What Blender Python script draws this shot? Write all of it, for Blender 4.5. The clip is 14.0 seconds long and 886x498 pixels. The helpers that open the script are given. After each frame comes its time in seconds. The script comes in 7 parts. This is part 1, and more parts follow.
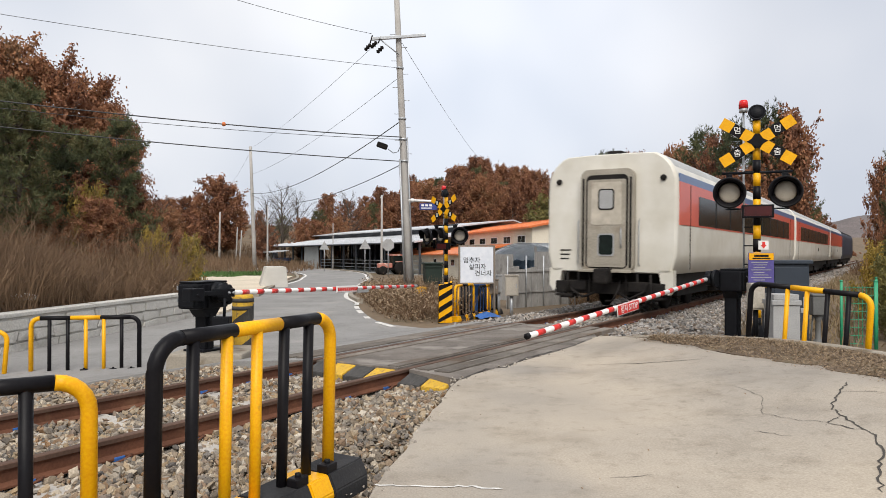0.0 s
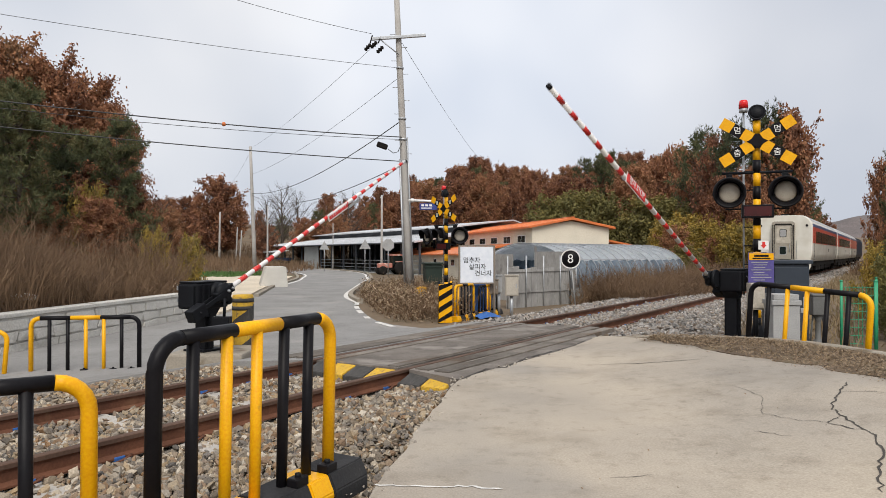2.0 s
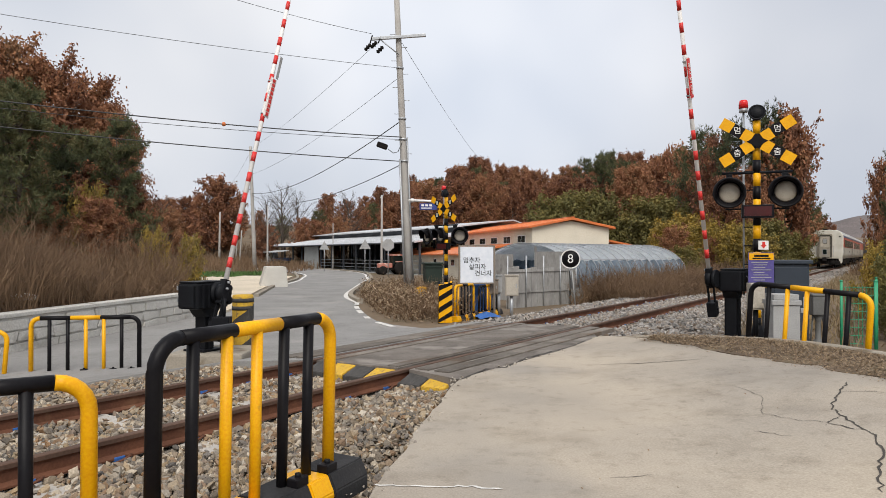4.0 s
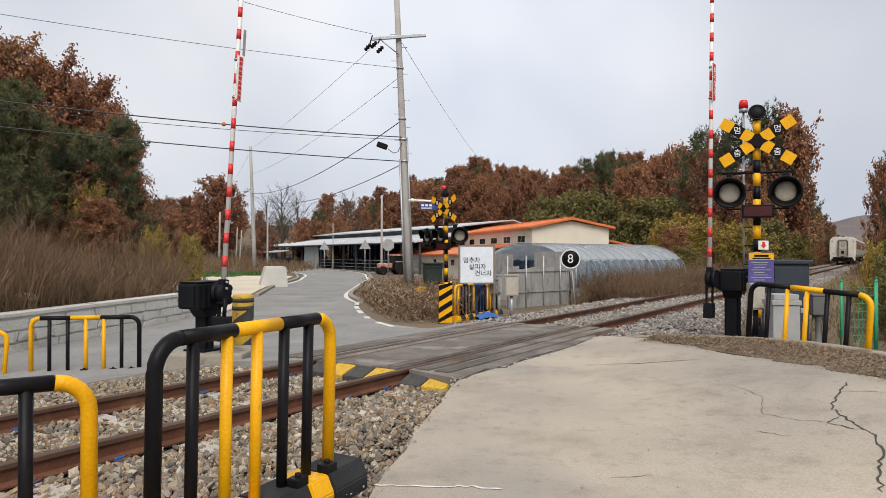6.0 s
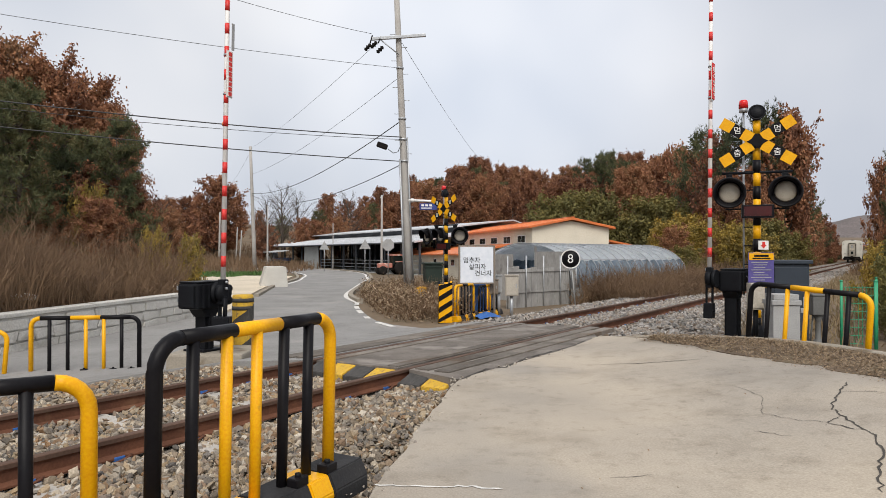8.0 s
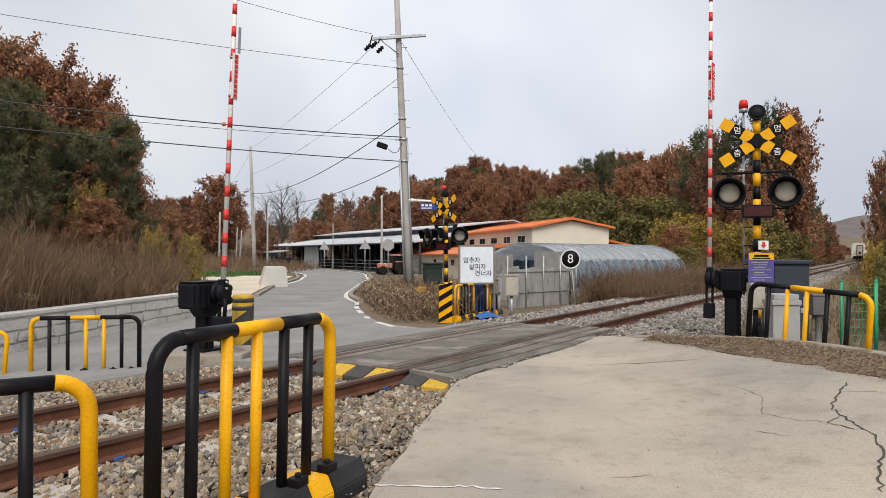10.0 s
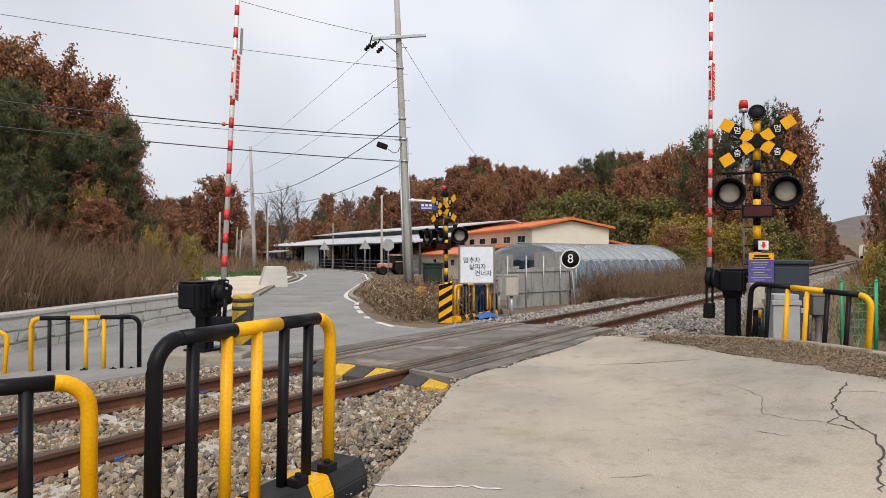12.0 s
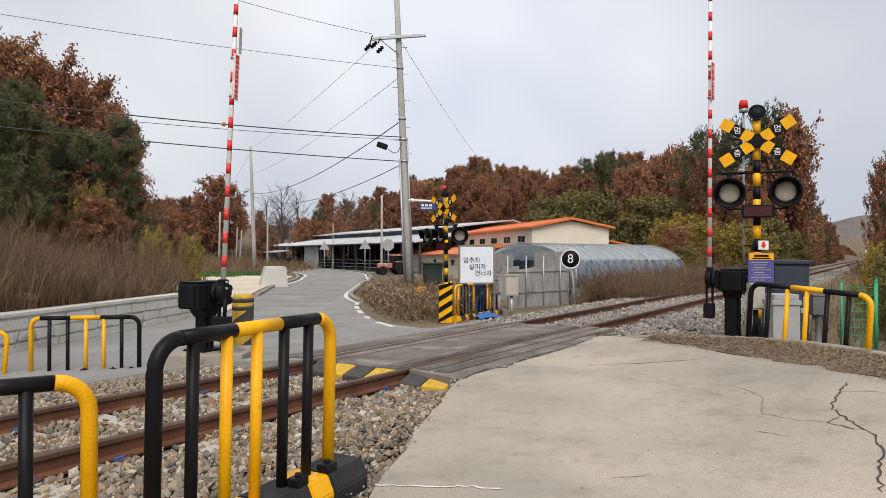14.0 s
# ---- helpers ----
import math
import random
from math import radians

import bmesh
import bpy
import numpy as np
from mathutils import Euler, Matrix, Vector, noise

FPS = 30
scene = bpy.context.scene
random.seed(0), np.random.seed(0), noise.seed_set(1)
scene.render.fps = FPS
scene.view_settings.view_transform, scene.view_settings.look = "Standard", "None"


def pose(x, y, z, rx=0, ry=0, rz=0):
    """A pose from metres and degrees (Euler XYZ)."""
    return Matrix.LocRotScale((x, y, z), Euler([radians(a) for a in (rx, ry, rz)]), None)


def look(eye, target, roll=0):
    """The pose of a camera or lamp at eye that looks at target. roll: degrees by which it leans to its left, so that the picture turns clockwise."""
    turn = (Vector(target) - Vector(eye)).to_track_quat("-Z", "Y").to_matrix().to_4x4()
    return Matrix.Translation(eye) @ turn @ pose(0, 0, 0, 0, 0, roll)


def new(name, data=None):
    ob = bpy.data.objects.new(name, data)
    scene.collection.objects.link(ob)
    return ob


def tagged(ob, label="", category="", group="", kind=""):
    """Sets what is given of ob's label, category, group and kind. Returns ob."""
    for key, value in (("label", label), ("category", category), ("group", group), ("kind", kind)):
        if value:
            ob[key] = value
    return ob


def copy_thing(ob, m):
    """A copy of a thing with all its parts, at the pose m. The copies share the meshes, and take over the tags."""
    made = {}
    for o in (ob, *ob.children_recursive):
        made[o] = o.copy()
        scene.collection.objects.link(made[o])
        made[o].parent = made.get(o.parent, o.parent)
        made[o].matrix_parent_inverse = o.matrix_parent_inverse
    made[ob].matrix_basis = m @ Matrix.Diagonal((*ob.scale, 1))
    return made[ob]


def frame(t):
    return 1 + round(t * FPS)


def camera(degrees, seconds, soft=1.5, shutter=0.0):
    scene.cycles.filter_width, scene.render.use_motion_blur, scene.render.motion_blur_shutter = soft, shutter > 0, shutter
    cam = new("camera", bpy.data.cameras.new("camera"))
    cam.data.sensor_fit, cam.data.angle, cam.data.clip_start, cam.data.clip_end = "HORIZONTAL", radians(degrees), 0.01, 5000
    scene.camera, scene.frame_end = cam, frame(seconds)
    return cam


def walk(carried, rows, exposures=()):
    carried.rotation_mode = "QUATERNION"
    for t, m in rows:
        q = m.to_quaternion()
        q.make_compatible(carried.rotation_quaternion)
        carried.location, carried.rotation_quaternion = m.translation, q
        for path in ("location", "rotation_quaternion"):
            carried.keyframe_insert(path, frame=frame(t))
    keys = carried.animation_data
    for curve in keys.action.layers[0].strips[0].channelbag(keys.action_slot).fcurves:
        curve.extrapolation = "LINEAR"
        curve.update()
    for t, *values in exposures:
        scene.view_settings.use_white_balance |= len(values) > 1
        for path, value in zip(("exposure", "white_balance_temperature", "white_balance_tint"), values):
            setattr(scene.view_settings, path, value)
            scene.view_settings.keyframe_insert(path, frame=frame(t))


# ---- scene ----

# Camera: stands still beside a level crossing, eye 1.34 m over the rail head.
EYE = (0.0, 0.0, 1.336)
cam = camera(66.3, 14.0, soft=0.6, shutter=0.25)
STAND = look(EYE, (0.0, 100.0, 1.336 + 0.75))
walk(cam, [(0.0, STAND), (14.0, STAND)], exposures=[(0.0, 0.43), (0.5, 0.38), (1.5, 0.32), (3.0, 0.3), (14.0, 0.3)])

# ---- light: thin bright overcast ----
world = bpy.data.worlds.new("sky")
scene.world = world
world.use_nodes = True
wn, wl = world.node_tree.nodes, world.node_tree.links
wn.clear()
sky = wn.new("ShaderNodeTexSky")
sky.sky_type, sky.sun_disc = "NISHITA", False
sky.sun_elevation, sky.sun_rotation = radians(50), radians(178)
sky.air_density, sky.dust_density, sky.ozone_density = 1.0, 4.0, 1.0
cloud = wn.new("ShaderNodeTexNoise")
cloud.inputs["Scale"].default_value, cloud.inputs["Detail"].default_value = 2.2, 3.0
ramp = wn.new("ShaderNodeValToRGB")
ramp.color_ramp.elements[0].position, ramp.color_ramp.elements[0].color = 0.3, (4.9, 5.3, 6.05, 1)
ramp.color_ramp.elements[1].position, ramp.color_ramp.elements[1].color = 0.72, (7.7, 7.7, 7.85, 1)
mixw = wn.new("ShaderNodeMixRGB")
mixw.inputs[0].default_value = 0.95
bg, wout = wn.new("ShaderNodeBackground"), wn.new("ShaderNodeOutputWorld")
bg.inputs["Strength"].default_value = 0.1
wl.new(cloud.outputs["Fac"], ramp.inputs[0])
wl.new(sky.outputs[0], mixw.inputs[1])
wl.new(ramp.outputs[0], mixw.inputs[2])
# thinner cloud, brighter, high ahead
way = wn.new("ShaderNodeTexCoord")
toward = wn.new("ShaderNodeVectorMath")
toward.operation = "DOT_PRODUCT"
toward.inputs[1].default_value = Vector((0.07, 1.0, 0.36)).normalized()
thin = wn.new("ShaderNodeMapRange")
thin.interpolation_type = "SMOOTHSTEP"
thin.inputs[1].default_value, thin.inputs[2].default_value = 0.93, 1.0
thin.inputs[3].default_value, thin.inputs[4].default_value = 0.98, 1.16
bright = wn.new("ShaderNodeVectorMath")
bright.operation = "SCALE"
wl.new(way.outputs["Generated"], toward.inputs[0])
wl.new(toward.outputs["Value"], thin.inputs[0])
wl.new(mixw.outputs[0], bright.inputs[0])
wl.new(thin.outputs[0], bright.inputs["Scale"])
# heavier, bluer cloud along the line
aside = wn.new("ShaderNodeVectorMath")
aside.operation = "DOT_PRODUCT"
aside.inputs[1].default_value = Vector((1.0, 0.5, 0.2)).normalized()
heavy = wn.new("ShaderNodeMapRange")
heavy.interpolation_type = "SMOOTHSTEP"
heavy.inputs[1].default_value, heavy.inputs[2].default_value = 0.5, 0.92
grey = wn.new("ShaderNodeMixRGB")
grey.blend_type, grey.inputs[2].default_value = "MULTIPLY", (0.80, 0.82, 0.86, 1)
wl.new(way.outputs["Generated"], aside.inputs[0])
wl.new(aside.outputs["Value"], heavy.inputs[0])
wl.new(heavy.outputs[0], grey.inputs[0])
wl.new(bright.outputs[0], grey.inputs[1])
wl.new(grey.outputs[0], bg.inputs["Color"])
wl.new(bg.outputs[0], wout.inputs["Surface"])
sun = new("sun", bpy.data.lights.new("sun", "SUN"))
sun.data.energy, sun.data.angle, sun.data.color = 2.5, radians(40), (1.0, 0.96, 0.9)
sun.matrix_world = look((2, -50, 61), (0, 0, 1))


# ---- materials ----
def mat(name, base, other=None, rough=0.8, metal=0.0, scale=4.0, fine=40.0, bump=0.3, bump_dist=0.01,
        stain=None, stain_at=0.6, stain_scale=1.5, rand=0.0, coat=0.0, per_island=False, stretch=None, spec=0.4):
    """A surface with two scales of variation: blotches between two colours, fine grain relief, stains, and piece-to-piece change."""
    m = bpy.data.materials.new(name)
    m.use_nodes = True
    n, l = m.node_tree.nodes, m.node_tree.links
    b = n["Principled BSDF"]
    b.inputs["Roughness"].default_value, b.inputs["Metallic"].default_value = rough, metal
    b.inputs["Coat Weight"].default_value = coat
    b.inputs["Specular IOR Level"].default_value = spec
    tc = n.new("ShaderNodeTexCoord")
    src = tc.outputs["Object"]
    if stretch:
        mp = n.new("ShaderNodeMapping")
        mp.inputs["Scale"].default_value = stretch
        l.new(src, mp.inputs[0])
        src = mp.outputs[0]
    other = other or tuple(c * 0.75 for c in base)
    big = n.new("ShaderNodeTexNoise")
    big.inputs["Scale"].default_value, big.inputs["Detail"].default_value = scale, 6.0
    l.new(src, big.inputs["Vector"])
    small = n.new("ShaderNodeTexNoise")
    small.inputs["Scale"].default_value, small.inputs["Detail"].default_value = fine, 4.0
    l.new(src, small.inputs["Vector"])
    spread = n.new("ShaderNodeMapRange")
    spread.inputs[1].default_value, spread.inputs[2].default_value = 0.3, 0.7
    l.new(big.outputs["Fac"], spread.inputs[0])
    mx = n.new("ShaderNodeMixRGB")
    mx.inputs[1].default_value, mx.inputs[2].default_value = (*base, 1), (*other, 1)
    l.new(spread.outputs[0], mx.inputs[0])
    col = mx.outputs[0]
    gr = n.new("ShaderNodeMixRGB")
    gr.blend_type, gr.inputs[0].default_value = "OVERLAY", 0.35
    l.new(col, gr.inputs[1])
    l.new(small.outputs["Fac"], gr.inputs[2])
    col = gr.outputs[0]
    if stain:
        st = n.new("ShaderNodeTexNoise")
        st.inputs["Scale"].default_value, st.inputs["Detail"].default_value = stain_scale, 8.0
        l.new(src, st.inputs["Vector"])
        cut = n.new("ShaderNodeMapRange")
        cut.inputs[1].default_value, cut.inputs[2].default_value = stain_at, stain_at + 0.12
        l.new(st.outputs["Fac"], cut.inputs[0])
        sm = n.new("ShaderNodeMixRGB")
        sm.inputs[2].default_value = (*stain, 1)
        l.new(cut.outputs[0], sm.inputs[0])
        l.new(col, sm.inputs[1])
        col = sm.outputs[0]
    if rand:
        if per_island:
            r = n.new("ShaderNodeNewGeometry").outputs["Random Per Island"]
        else:
            r = n.new("ShaderNodeObjectInfo").outputs["Random"]
        mr = n.new("ShaderNodeMapRange")
        mr.inputs[3].default_value, mr.inputs[4].default_value = 1.0 - rand, 1.0 + rand
        l.new(r, mr.inputs[0])
        hs = n.new("ShaderNodeHueSaturation")
        l.new(mr.outputs[0], hs.inputs["Value"])
        l.new(col, hs.inputs["Color"])
        col = hs.outputs[0]
    l.new(col, b.inputs["Base Color"])
    if bump:
        bp = n.new("ShaderNodeBump")
        bp.inputs["Strength"].default_value, bp.inputs["Distance"].default_value = bump, bump_dist
        l.new(small.outputs["Fac"], bp.inputs["Height"])
        l.new(bp.outputs[0], b.inputs["Normal"])
    return m


def islands(name, colours, rough=0.85, bump=0.2, fine=60.0, translucent=0.0):
    """Loose pieces in one mesh, each island with a colour of its own from a ramp."""
    m = bpy.data.materials.new(name)
    m.use_nodes = True
    n, l = m.node_tree.nodes, m.node_tree.links
    b = n["Principled BSDF"]
    b.inputs["Roughness"].default_value = rough
    g = n.new("ShaderNodeNewGeometry")
    r = n.new("ShaderNodeValToRGB")
    while len(r.color_ramp.elements) < len(colours):
        r.color_ramp.elements.new(0.5)
    for i, c in enumerate(colours):
        r.color_ramp.elements[i].position = i / (len(colours) - 1)
        r.color_ramp.elements[i].color = (*c, 1)
    l.new(g.outputs["Random Per Island"], r.inputs[0])
    tc = n.new("ShaderNodeTexCoord")
    t = n.new("ShaderNodeTexNoise")
    t.inputs["Scale"].default_value = fine
    l.new(tc.outputs["Object"], t.inputs["Vector"])
    o = n.new("ShaderNodeMixRGB")
    o.blend_type, o.inputs[0].default_value = "OVERLAY", 0.4
    l.new(r.outputs[0], o.inputs[1])
    l.new(t.outputs["Fac"], o.inputs[2])
    l.new(o.outputs[0], b.inputs["Base Color"])
    if bump:
        bp = n.new("ShaderNodeBump")
        bp.inputs["Strength"].default_value, bp.inputs["Distance"].default_value = bump, 0.01
        l.new(t.outputs["Fac"], bp.inputs["Height"])
        l.new(bp.outputs[0], b.inputs["Normal"])
    if translucent:
        tr = n.new("ShaderNodeBsdfTranslucent")
        ms = n.new("ShaderNodeMixShader")
        ms.inputs[0].default_value = translucent
        l.new(o.outputs[0], tr.inputs[0])
        l.new(b.outputs[0], ms.inputs[1])
        l.new(tr.outputs[0], ms.inputs[2])
        l.new(ms.outputs[0], n["Material Output"].inputs["Surface"])
    return m


def foliage(name, colours, clump=0.9, translucent=0.2):
    """Leaves whose colour drifts from bough to bough and tree to tree, with a little change from leaf to leaf."""
    m = islands(name, colours, rough=0.9, bump=0, translucent=translucent)
    n, l = m.node_tree.nodes, m.node_tree.links
    ramp_ = next(q for q in n if q.bl_idname == "ShaderNodeValToRGB")
    geo = next(q for q in n if q.bl_idname == "ShaderNodeNewGeometry")
    tc = n.new("ShaderNodeTexCoord")
    t = n.new("ShaderNodeTexNoise")
    t.inputs["Scale"].default_value, t.inputs["Detail"].default_value = clump, 2.0
    l.new(tc.outputs["Object"], t.inputs["Vector"])
    total = None
    for sock, lo, hi in ((t.outputs["Fac"], -0.55, 1.05), (geo.outputs["Random Per Island"], -0.14, 0.14), (n.new("ShaderNodeObjectInfo").outputs["Random"], -0.22, 0.22)):
        r = n.new("ShaderNodeMapRange")
        r.inputs[3].default_value, r.inputs[4].default_value = lo, hi
        if total is None:
            r.inputs[1].default_value, r.inputs[2].default_value = 0.0, 1.0
        l.new(sock, r.inputs[0])
        if total is None:
            total = r.outputs[0]
        else:
            a = n.new("ShaderNodeMath")
            l.new(total, a.inputs[0])
            l.new(r.outputs[0], a.inputs[1])
            total = a.outputs[0]
    half = n.new("ShaderNodeMath")
    half.inputs[1].default_value = 0.25
    l.new(total, half.inputs[0])
    l.new(half.outputs[0], ramp_.inputs[0])
    return m


def clear(name, tint, rough=0.05, alpha=1.0, ior=1.45):
    m = bpy.data.materials.new(name)
    m.use_nodes = True
    b = m.node_tree.nodes["Principled BSDF"]
    b.inputs["Base Color"].default_value = (*tint, 1)
    b.inputs["Roughness"].default_value, b.inputs["IOR"].default_value = rough, ior
    b.inputs["Alpha"].default_value = alpha
    return m


M_CONC = mat("concrete_road", (0.43, 0.37, 0.295), (0.28, 0.25, 0.215), 0.95, scale=0.45, fine=75, bump=0.35, stain=(0.29, 0.262, 0.228), stain_at=0.52, stain_scale=0.36, spec=0.1)


def speckle(m, dark, scale, at, share):
    """Adds a second, finer layer of spots and scuffs under the surface's colour."""
    n, l = m.node_tree.nodes, m.node_tree.links
    b = n["Principled BSDF"]
    src = b.inputs["Base Color"].links[0].from_socket
    tc = n.new("ShaderNodeTexCoord")
    for sc, cut, amount in ((scale, at, share), (scale * 0.16, 0.54, share * 0.55), (scale * 0.03, 0.5, share * 0.45)):
        t = n.new("ShaderNodeTexNoise")
        t.inputs["Scale"].default_value, t.inputs["Detail"].default_value, t.inputs["Roughness"].default_value = sc, 7.0, 0.7
        l.new(tc.outputs["Object"], t.inputs["Vector"])
        r = n.new("ShaderNodeMapRange")
        r.inputs[1].default_value, r.inputs[2].default_value, r.inputs[4].default_value = cut, cut + 0.14, amount
        l.new(t.outputs["Fac"], r.inputs[0])
        mx = n.new("ShaderNodeMixRGB")
        mx.blend_type, mx.inputs[2].default_value = "MULTIPLY", (*dark, 1)
        l.new(r.outputs[0], mx.inputs[0])
        l.new(src, mx.inputs[1])
        src = mx.outputs[0]
    l.new(src, b.inputs["Base Color"])


speckle(M_CONC, (0.55, 0.53, 0.50), 38.0, 0.60, 0.8)
M_ASPH = mat("asphalt", (0.265, 0.256, 0.245), (0.205, 0.198, 0.190), 0.92, spec=0.2, scale=0.6, fine=90, bump=0.3, stain=(0.315, 0.295, 0.272), stain_at=0.6, stain_scale=0.4)
speckle(M_ASPH, (0.62, 0.60, 0.58), 30.0, 0.58, 0.7)
M_PATCH = mat("crossing_asphalt", (0.20, 0.176, 0.155), (0.095, 0.082, 0.072), 0.92, spec=0.15, scale=1.1, fine=90, bump=0.5, stain=(0.25, 0.225, 0.2), stain_at=0.54, stain_scale=1.6)
speckle(M_PATCH, (0.45, 0.42, 0.40), 30.0, 0.58, 0.8)
M_DIRT = mat("dry_dirt", (0.15, 0.108, 0.070), (0.085, 0.060, 0.040), 0.95, scale=0.8, fine=30, bump=0.6, bump_dist=0.03, stain=(0.195, 0.156, 0.101), stain_at=0.55)
M_GROUND = mat("field_earth", (0.17, 0.12, 0.075), (0.11, 0.08, 0.05), 0.95, scale=0.25, fine=6, bump=0.6, bump_dist=0.05, stain=(0.13, 0.115, 0.055), stain_at=0.58, stain_scale=0.2)
M_BED = mat("ballast_bed", (0.22, 0.19, 0.155), (0.11, 0.095, 0.08), 0.95, scale=9, fine=26, bump=1.0, bump_dist=0.05)
M_STONE = islands("ballast_stone", [(0.36, 0.30, 0.225), (0.115, 0.098, 0.084), (0.28, 0.20, 0.115), (0.44, 0.385, 0.31), (0.075, 0.066, 0.058), (0.225, 0.185, 0.14), (0.23, 0.135, 0.068), (0.15, 0.132, 0.115), (0.33, 0.255, 0.165)], bump=0.5, fine=90)
M_CHIP = islands("concrete_chip", [(0.42, 0.37, 0.30), (0.30, 0.265, 0.22), (0.22, 0.19, 0.16), (0.50, 0.45, 0.38)], bump=0.5, fine=90)
M_STONE_G = islands("grey_ballast_stone", [(0.33, 0.305, 0.28), (0.14, 0.128, 0.118), (0.27, 0.225, 0.18), (0.38, 0.355, 0.33), (0.09, 0.084, 0.08), (0.24, 0.22, 0.20), (0.20, 0.15, 0.11), (0.30, 0.28, 0.255)], bump=0.5, fine=90)
M_RUST = mat("rusty_rail", (0.145, 0.062, 0.036), (0.085, 0.038, 0.024), 0.85, spec=0.15, metal=0.0, scale=3, fine=60, bump=0.3, bump_dist=0.004, stain=(0.17, 0.085, 0.05), stain_at=0.6, stain_scale=5)
M_HEAD = mat("worn_rail_head", (0.115, 0.070, 0.050), (0.080, 0.048, 0.036), 0.7, metal=0.0, scale=3, fine=50, bump=0.05, spec=0.15)
M_SLEEPER = mat("sleeper_concrete", (0.42, 0.39, 0.35), (0.33, 0.30, 0.27), 0.9, scale=3, fine=50, rand=0.1)
M_YELLOW = mat("yellow_paint", (0.80, 0.395, 0.004), (0.70, 0.335, 0.004), 0.42, scale=6, fine=80, bump=0.06, stain=(0.36, 0.20, 0.03), stain_at=0.70, stain_scale=9, spec=0.25)
M_BLACK = mat("black_paint", (0.006, 0.0055, 0.007), (0.011, 0.010, 0.011), 0.42, spec=0.12, scale=7, fine=80, bump=0.06, stain=(0.06, 0.055, 0.052), stain_at=0.72, stain_scale=11)
M_YWORN = mat("worn_yellow_wood", (0.62, 0.38, 0.03), (0.50, 0.30, 0.04), 0.8, scale=8, fine=50, bump=0.7, stain=(0.13, 0.10, 0.07), stain_at=0.57, stain_scale=14, stretch=(1, 6, 1))
M_BWORN = mat("worn_black_wood", (0.04, 0.038, 0.036), (0.07, 0.065, 0.06), 0.8, scale=8, fine=50, bump=0.7, stain=(0.14, 0.12, 0.10), stain_at=0.62, stain_scale=14, stretch=(1, 6, 1))
M_RUBBER = mat("grey_black_rubber", (0.022, 0.022, 0.024), (0.035, 0.034, 0.034), 0.75, spec=0.2, scale=5, fine=60, bump=0.25, stain=(0.12, 0.11, 0.10), stain_at=0.66, stain_scale=7)
M_IRON = mat("dark_grey_iron", (0.011, 0.012, 0.014), (0.008, 0.008, 0.010), 0.5, spec=0.1, metal=0.0, scale=5, fine=70, bump=0.12)
M_NAVY = mat("dark_blue_grey_steel", (0.035, 0.045, 0.062), (0.028, 0.037, 0.05), 0.5, metal=0.1, scale=3, fine=70, bump=0.05)
M_GREY = mat("light_grey_steel", (0.34, 0.34, 0.335), (0.28, 0.28, 0.275), 0.5, scale=3, fine=60, bump=0.05, stain=(0.155, 0.136, 0.118), stain_at=0.68, stain_scale=5)
M_GALV = mat("galvanised_steel", (0.42, 0.43, 0.44), (0.33, 0.34, 0.35), 0.5, metal=0.6, scale=6, fine=60, bump=0.05)
M_RED = mat("red_band", (0.62, 0.03, 0.025), (0.52, 0.025, 0.02), 0.5, scale=9, fine=60, bump=0.04)
M_WHITE = mat("white_band", (0.74, 0.72, 0.70), (0.64, 0.62, 0.60), 0.5, scale=9, fine=60, bump=0.04)
M_LINE = mat("white_road_line", (0.66, 0.64, 0.60), (0.52, 0.50, 0.47), 0.8, scale=5, fine=60, bump=0.2, stain=(0.30, 0.29, 0.27), stain_at=0.6, stain_scale=6)
M_WALLC = mat("retaining_wall_concrete", (0.56, 0.54, 0.50), (0.46, 0.44, 0.40), 0.9, scale=1.2, fine=30, bump=0.3, stain=(0.28, 0.26, 0.23), stain_at=0.6, stain_scale=1.5)
M_POLE = mat("pole_concrete", (0.40, 0.38, 0.35), (0.32, 0.30, 0.28), 0.85, scale=2, fine=40, bump=0.15)
M_CABLE = mat("cable_black", (0.06, 0.06, 0.06), rough=0.6, bump=0)
M_BARK = mat("bark", (0.11, 0.085, 0.065), (0.07, 0.055, 0.045), 0.95, scale=4, fine=20, bump=0.7, bump_dist=0.03)
M_OAK = foliage("russet_oak_leaves", [(0.085, 0.043, 0.029), (0.185, 0.080, 0.045), (0.270, 0.118, 0.060), (0.345, 0.165, 0.080), (0.265, 0.155, 0.080)])
M_PINE = foliage("pine_needles", [(0.032, 0.042, 0.022), (0.066, 0.080, 0.037), (0.115, 0.120, 0.052), (0.175, 0.15, 0.065)], 1.2, 0.2)
M_OLIVE = foliage("olive_leaves", [(0.095, 0.088, 0.030), (0.14, 0.125, 0.04), (0.19, 0.16, 0.045), (0.24, 0.17, 0.05)], 1.2, 0.2)
M_YLEAF = foliage("yellowing_leaves", [(0.15, 0.12, 0.04), (0.24, 0.175, 0.04), (0.38, 0.26, 0.045), (0.26, 0.15, 0.05)], 1.2, 0.2)
M_BRUSH = foliage("dry_brush", [(0.100, 0.060, 0.036), (0.150, 0.092, 0.052), (0.200, 0.125, 0.070), (0.250, 0.165, 0.098)], 0.7, 0.15)
M_GRASS = foliage("dry_grass", [(0.13, 0.09, 0.05), (0.19, 0.135, 0.075), (0.25, 0.18, 0.10), (0.16, 0.14, 0.06)], 0.7, 0.15)
M_LITTER = islands("leaf_litter", [(0.12, 0.08, 0.048), (0.21, 0.145, 0.086), (0.30, 0.215, 0.13), (0.16, 0.105, 0.06), (0.37, 0.28, 0.185)], bump=0)
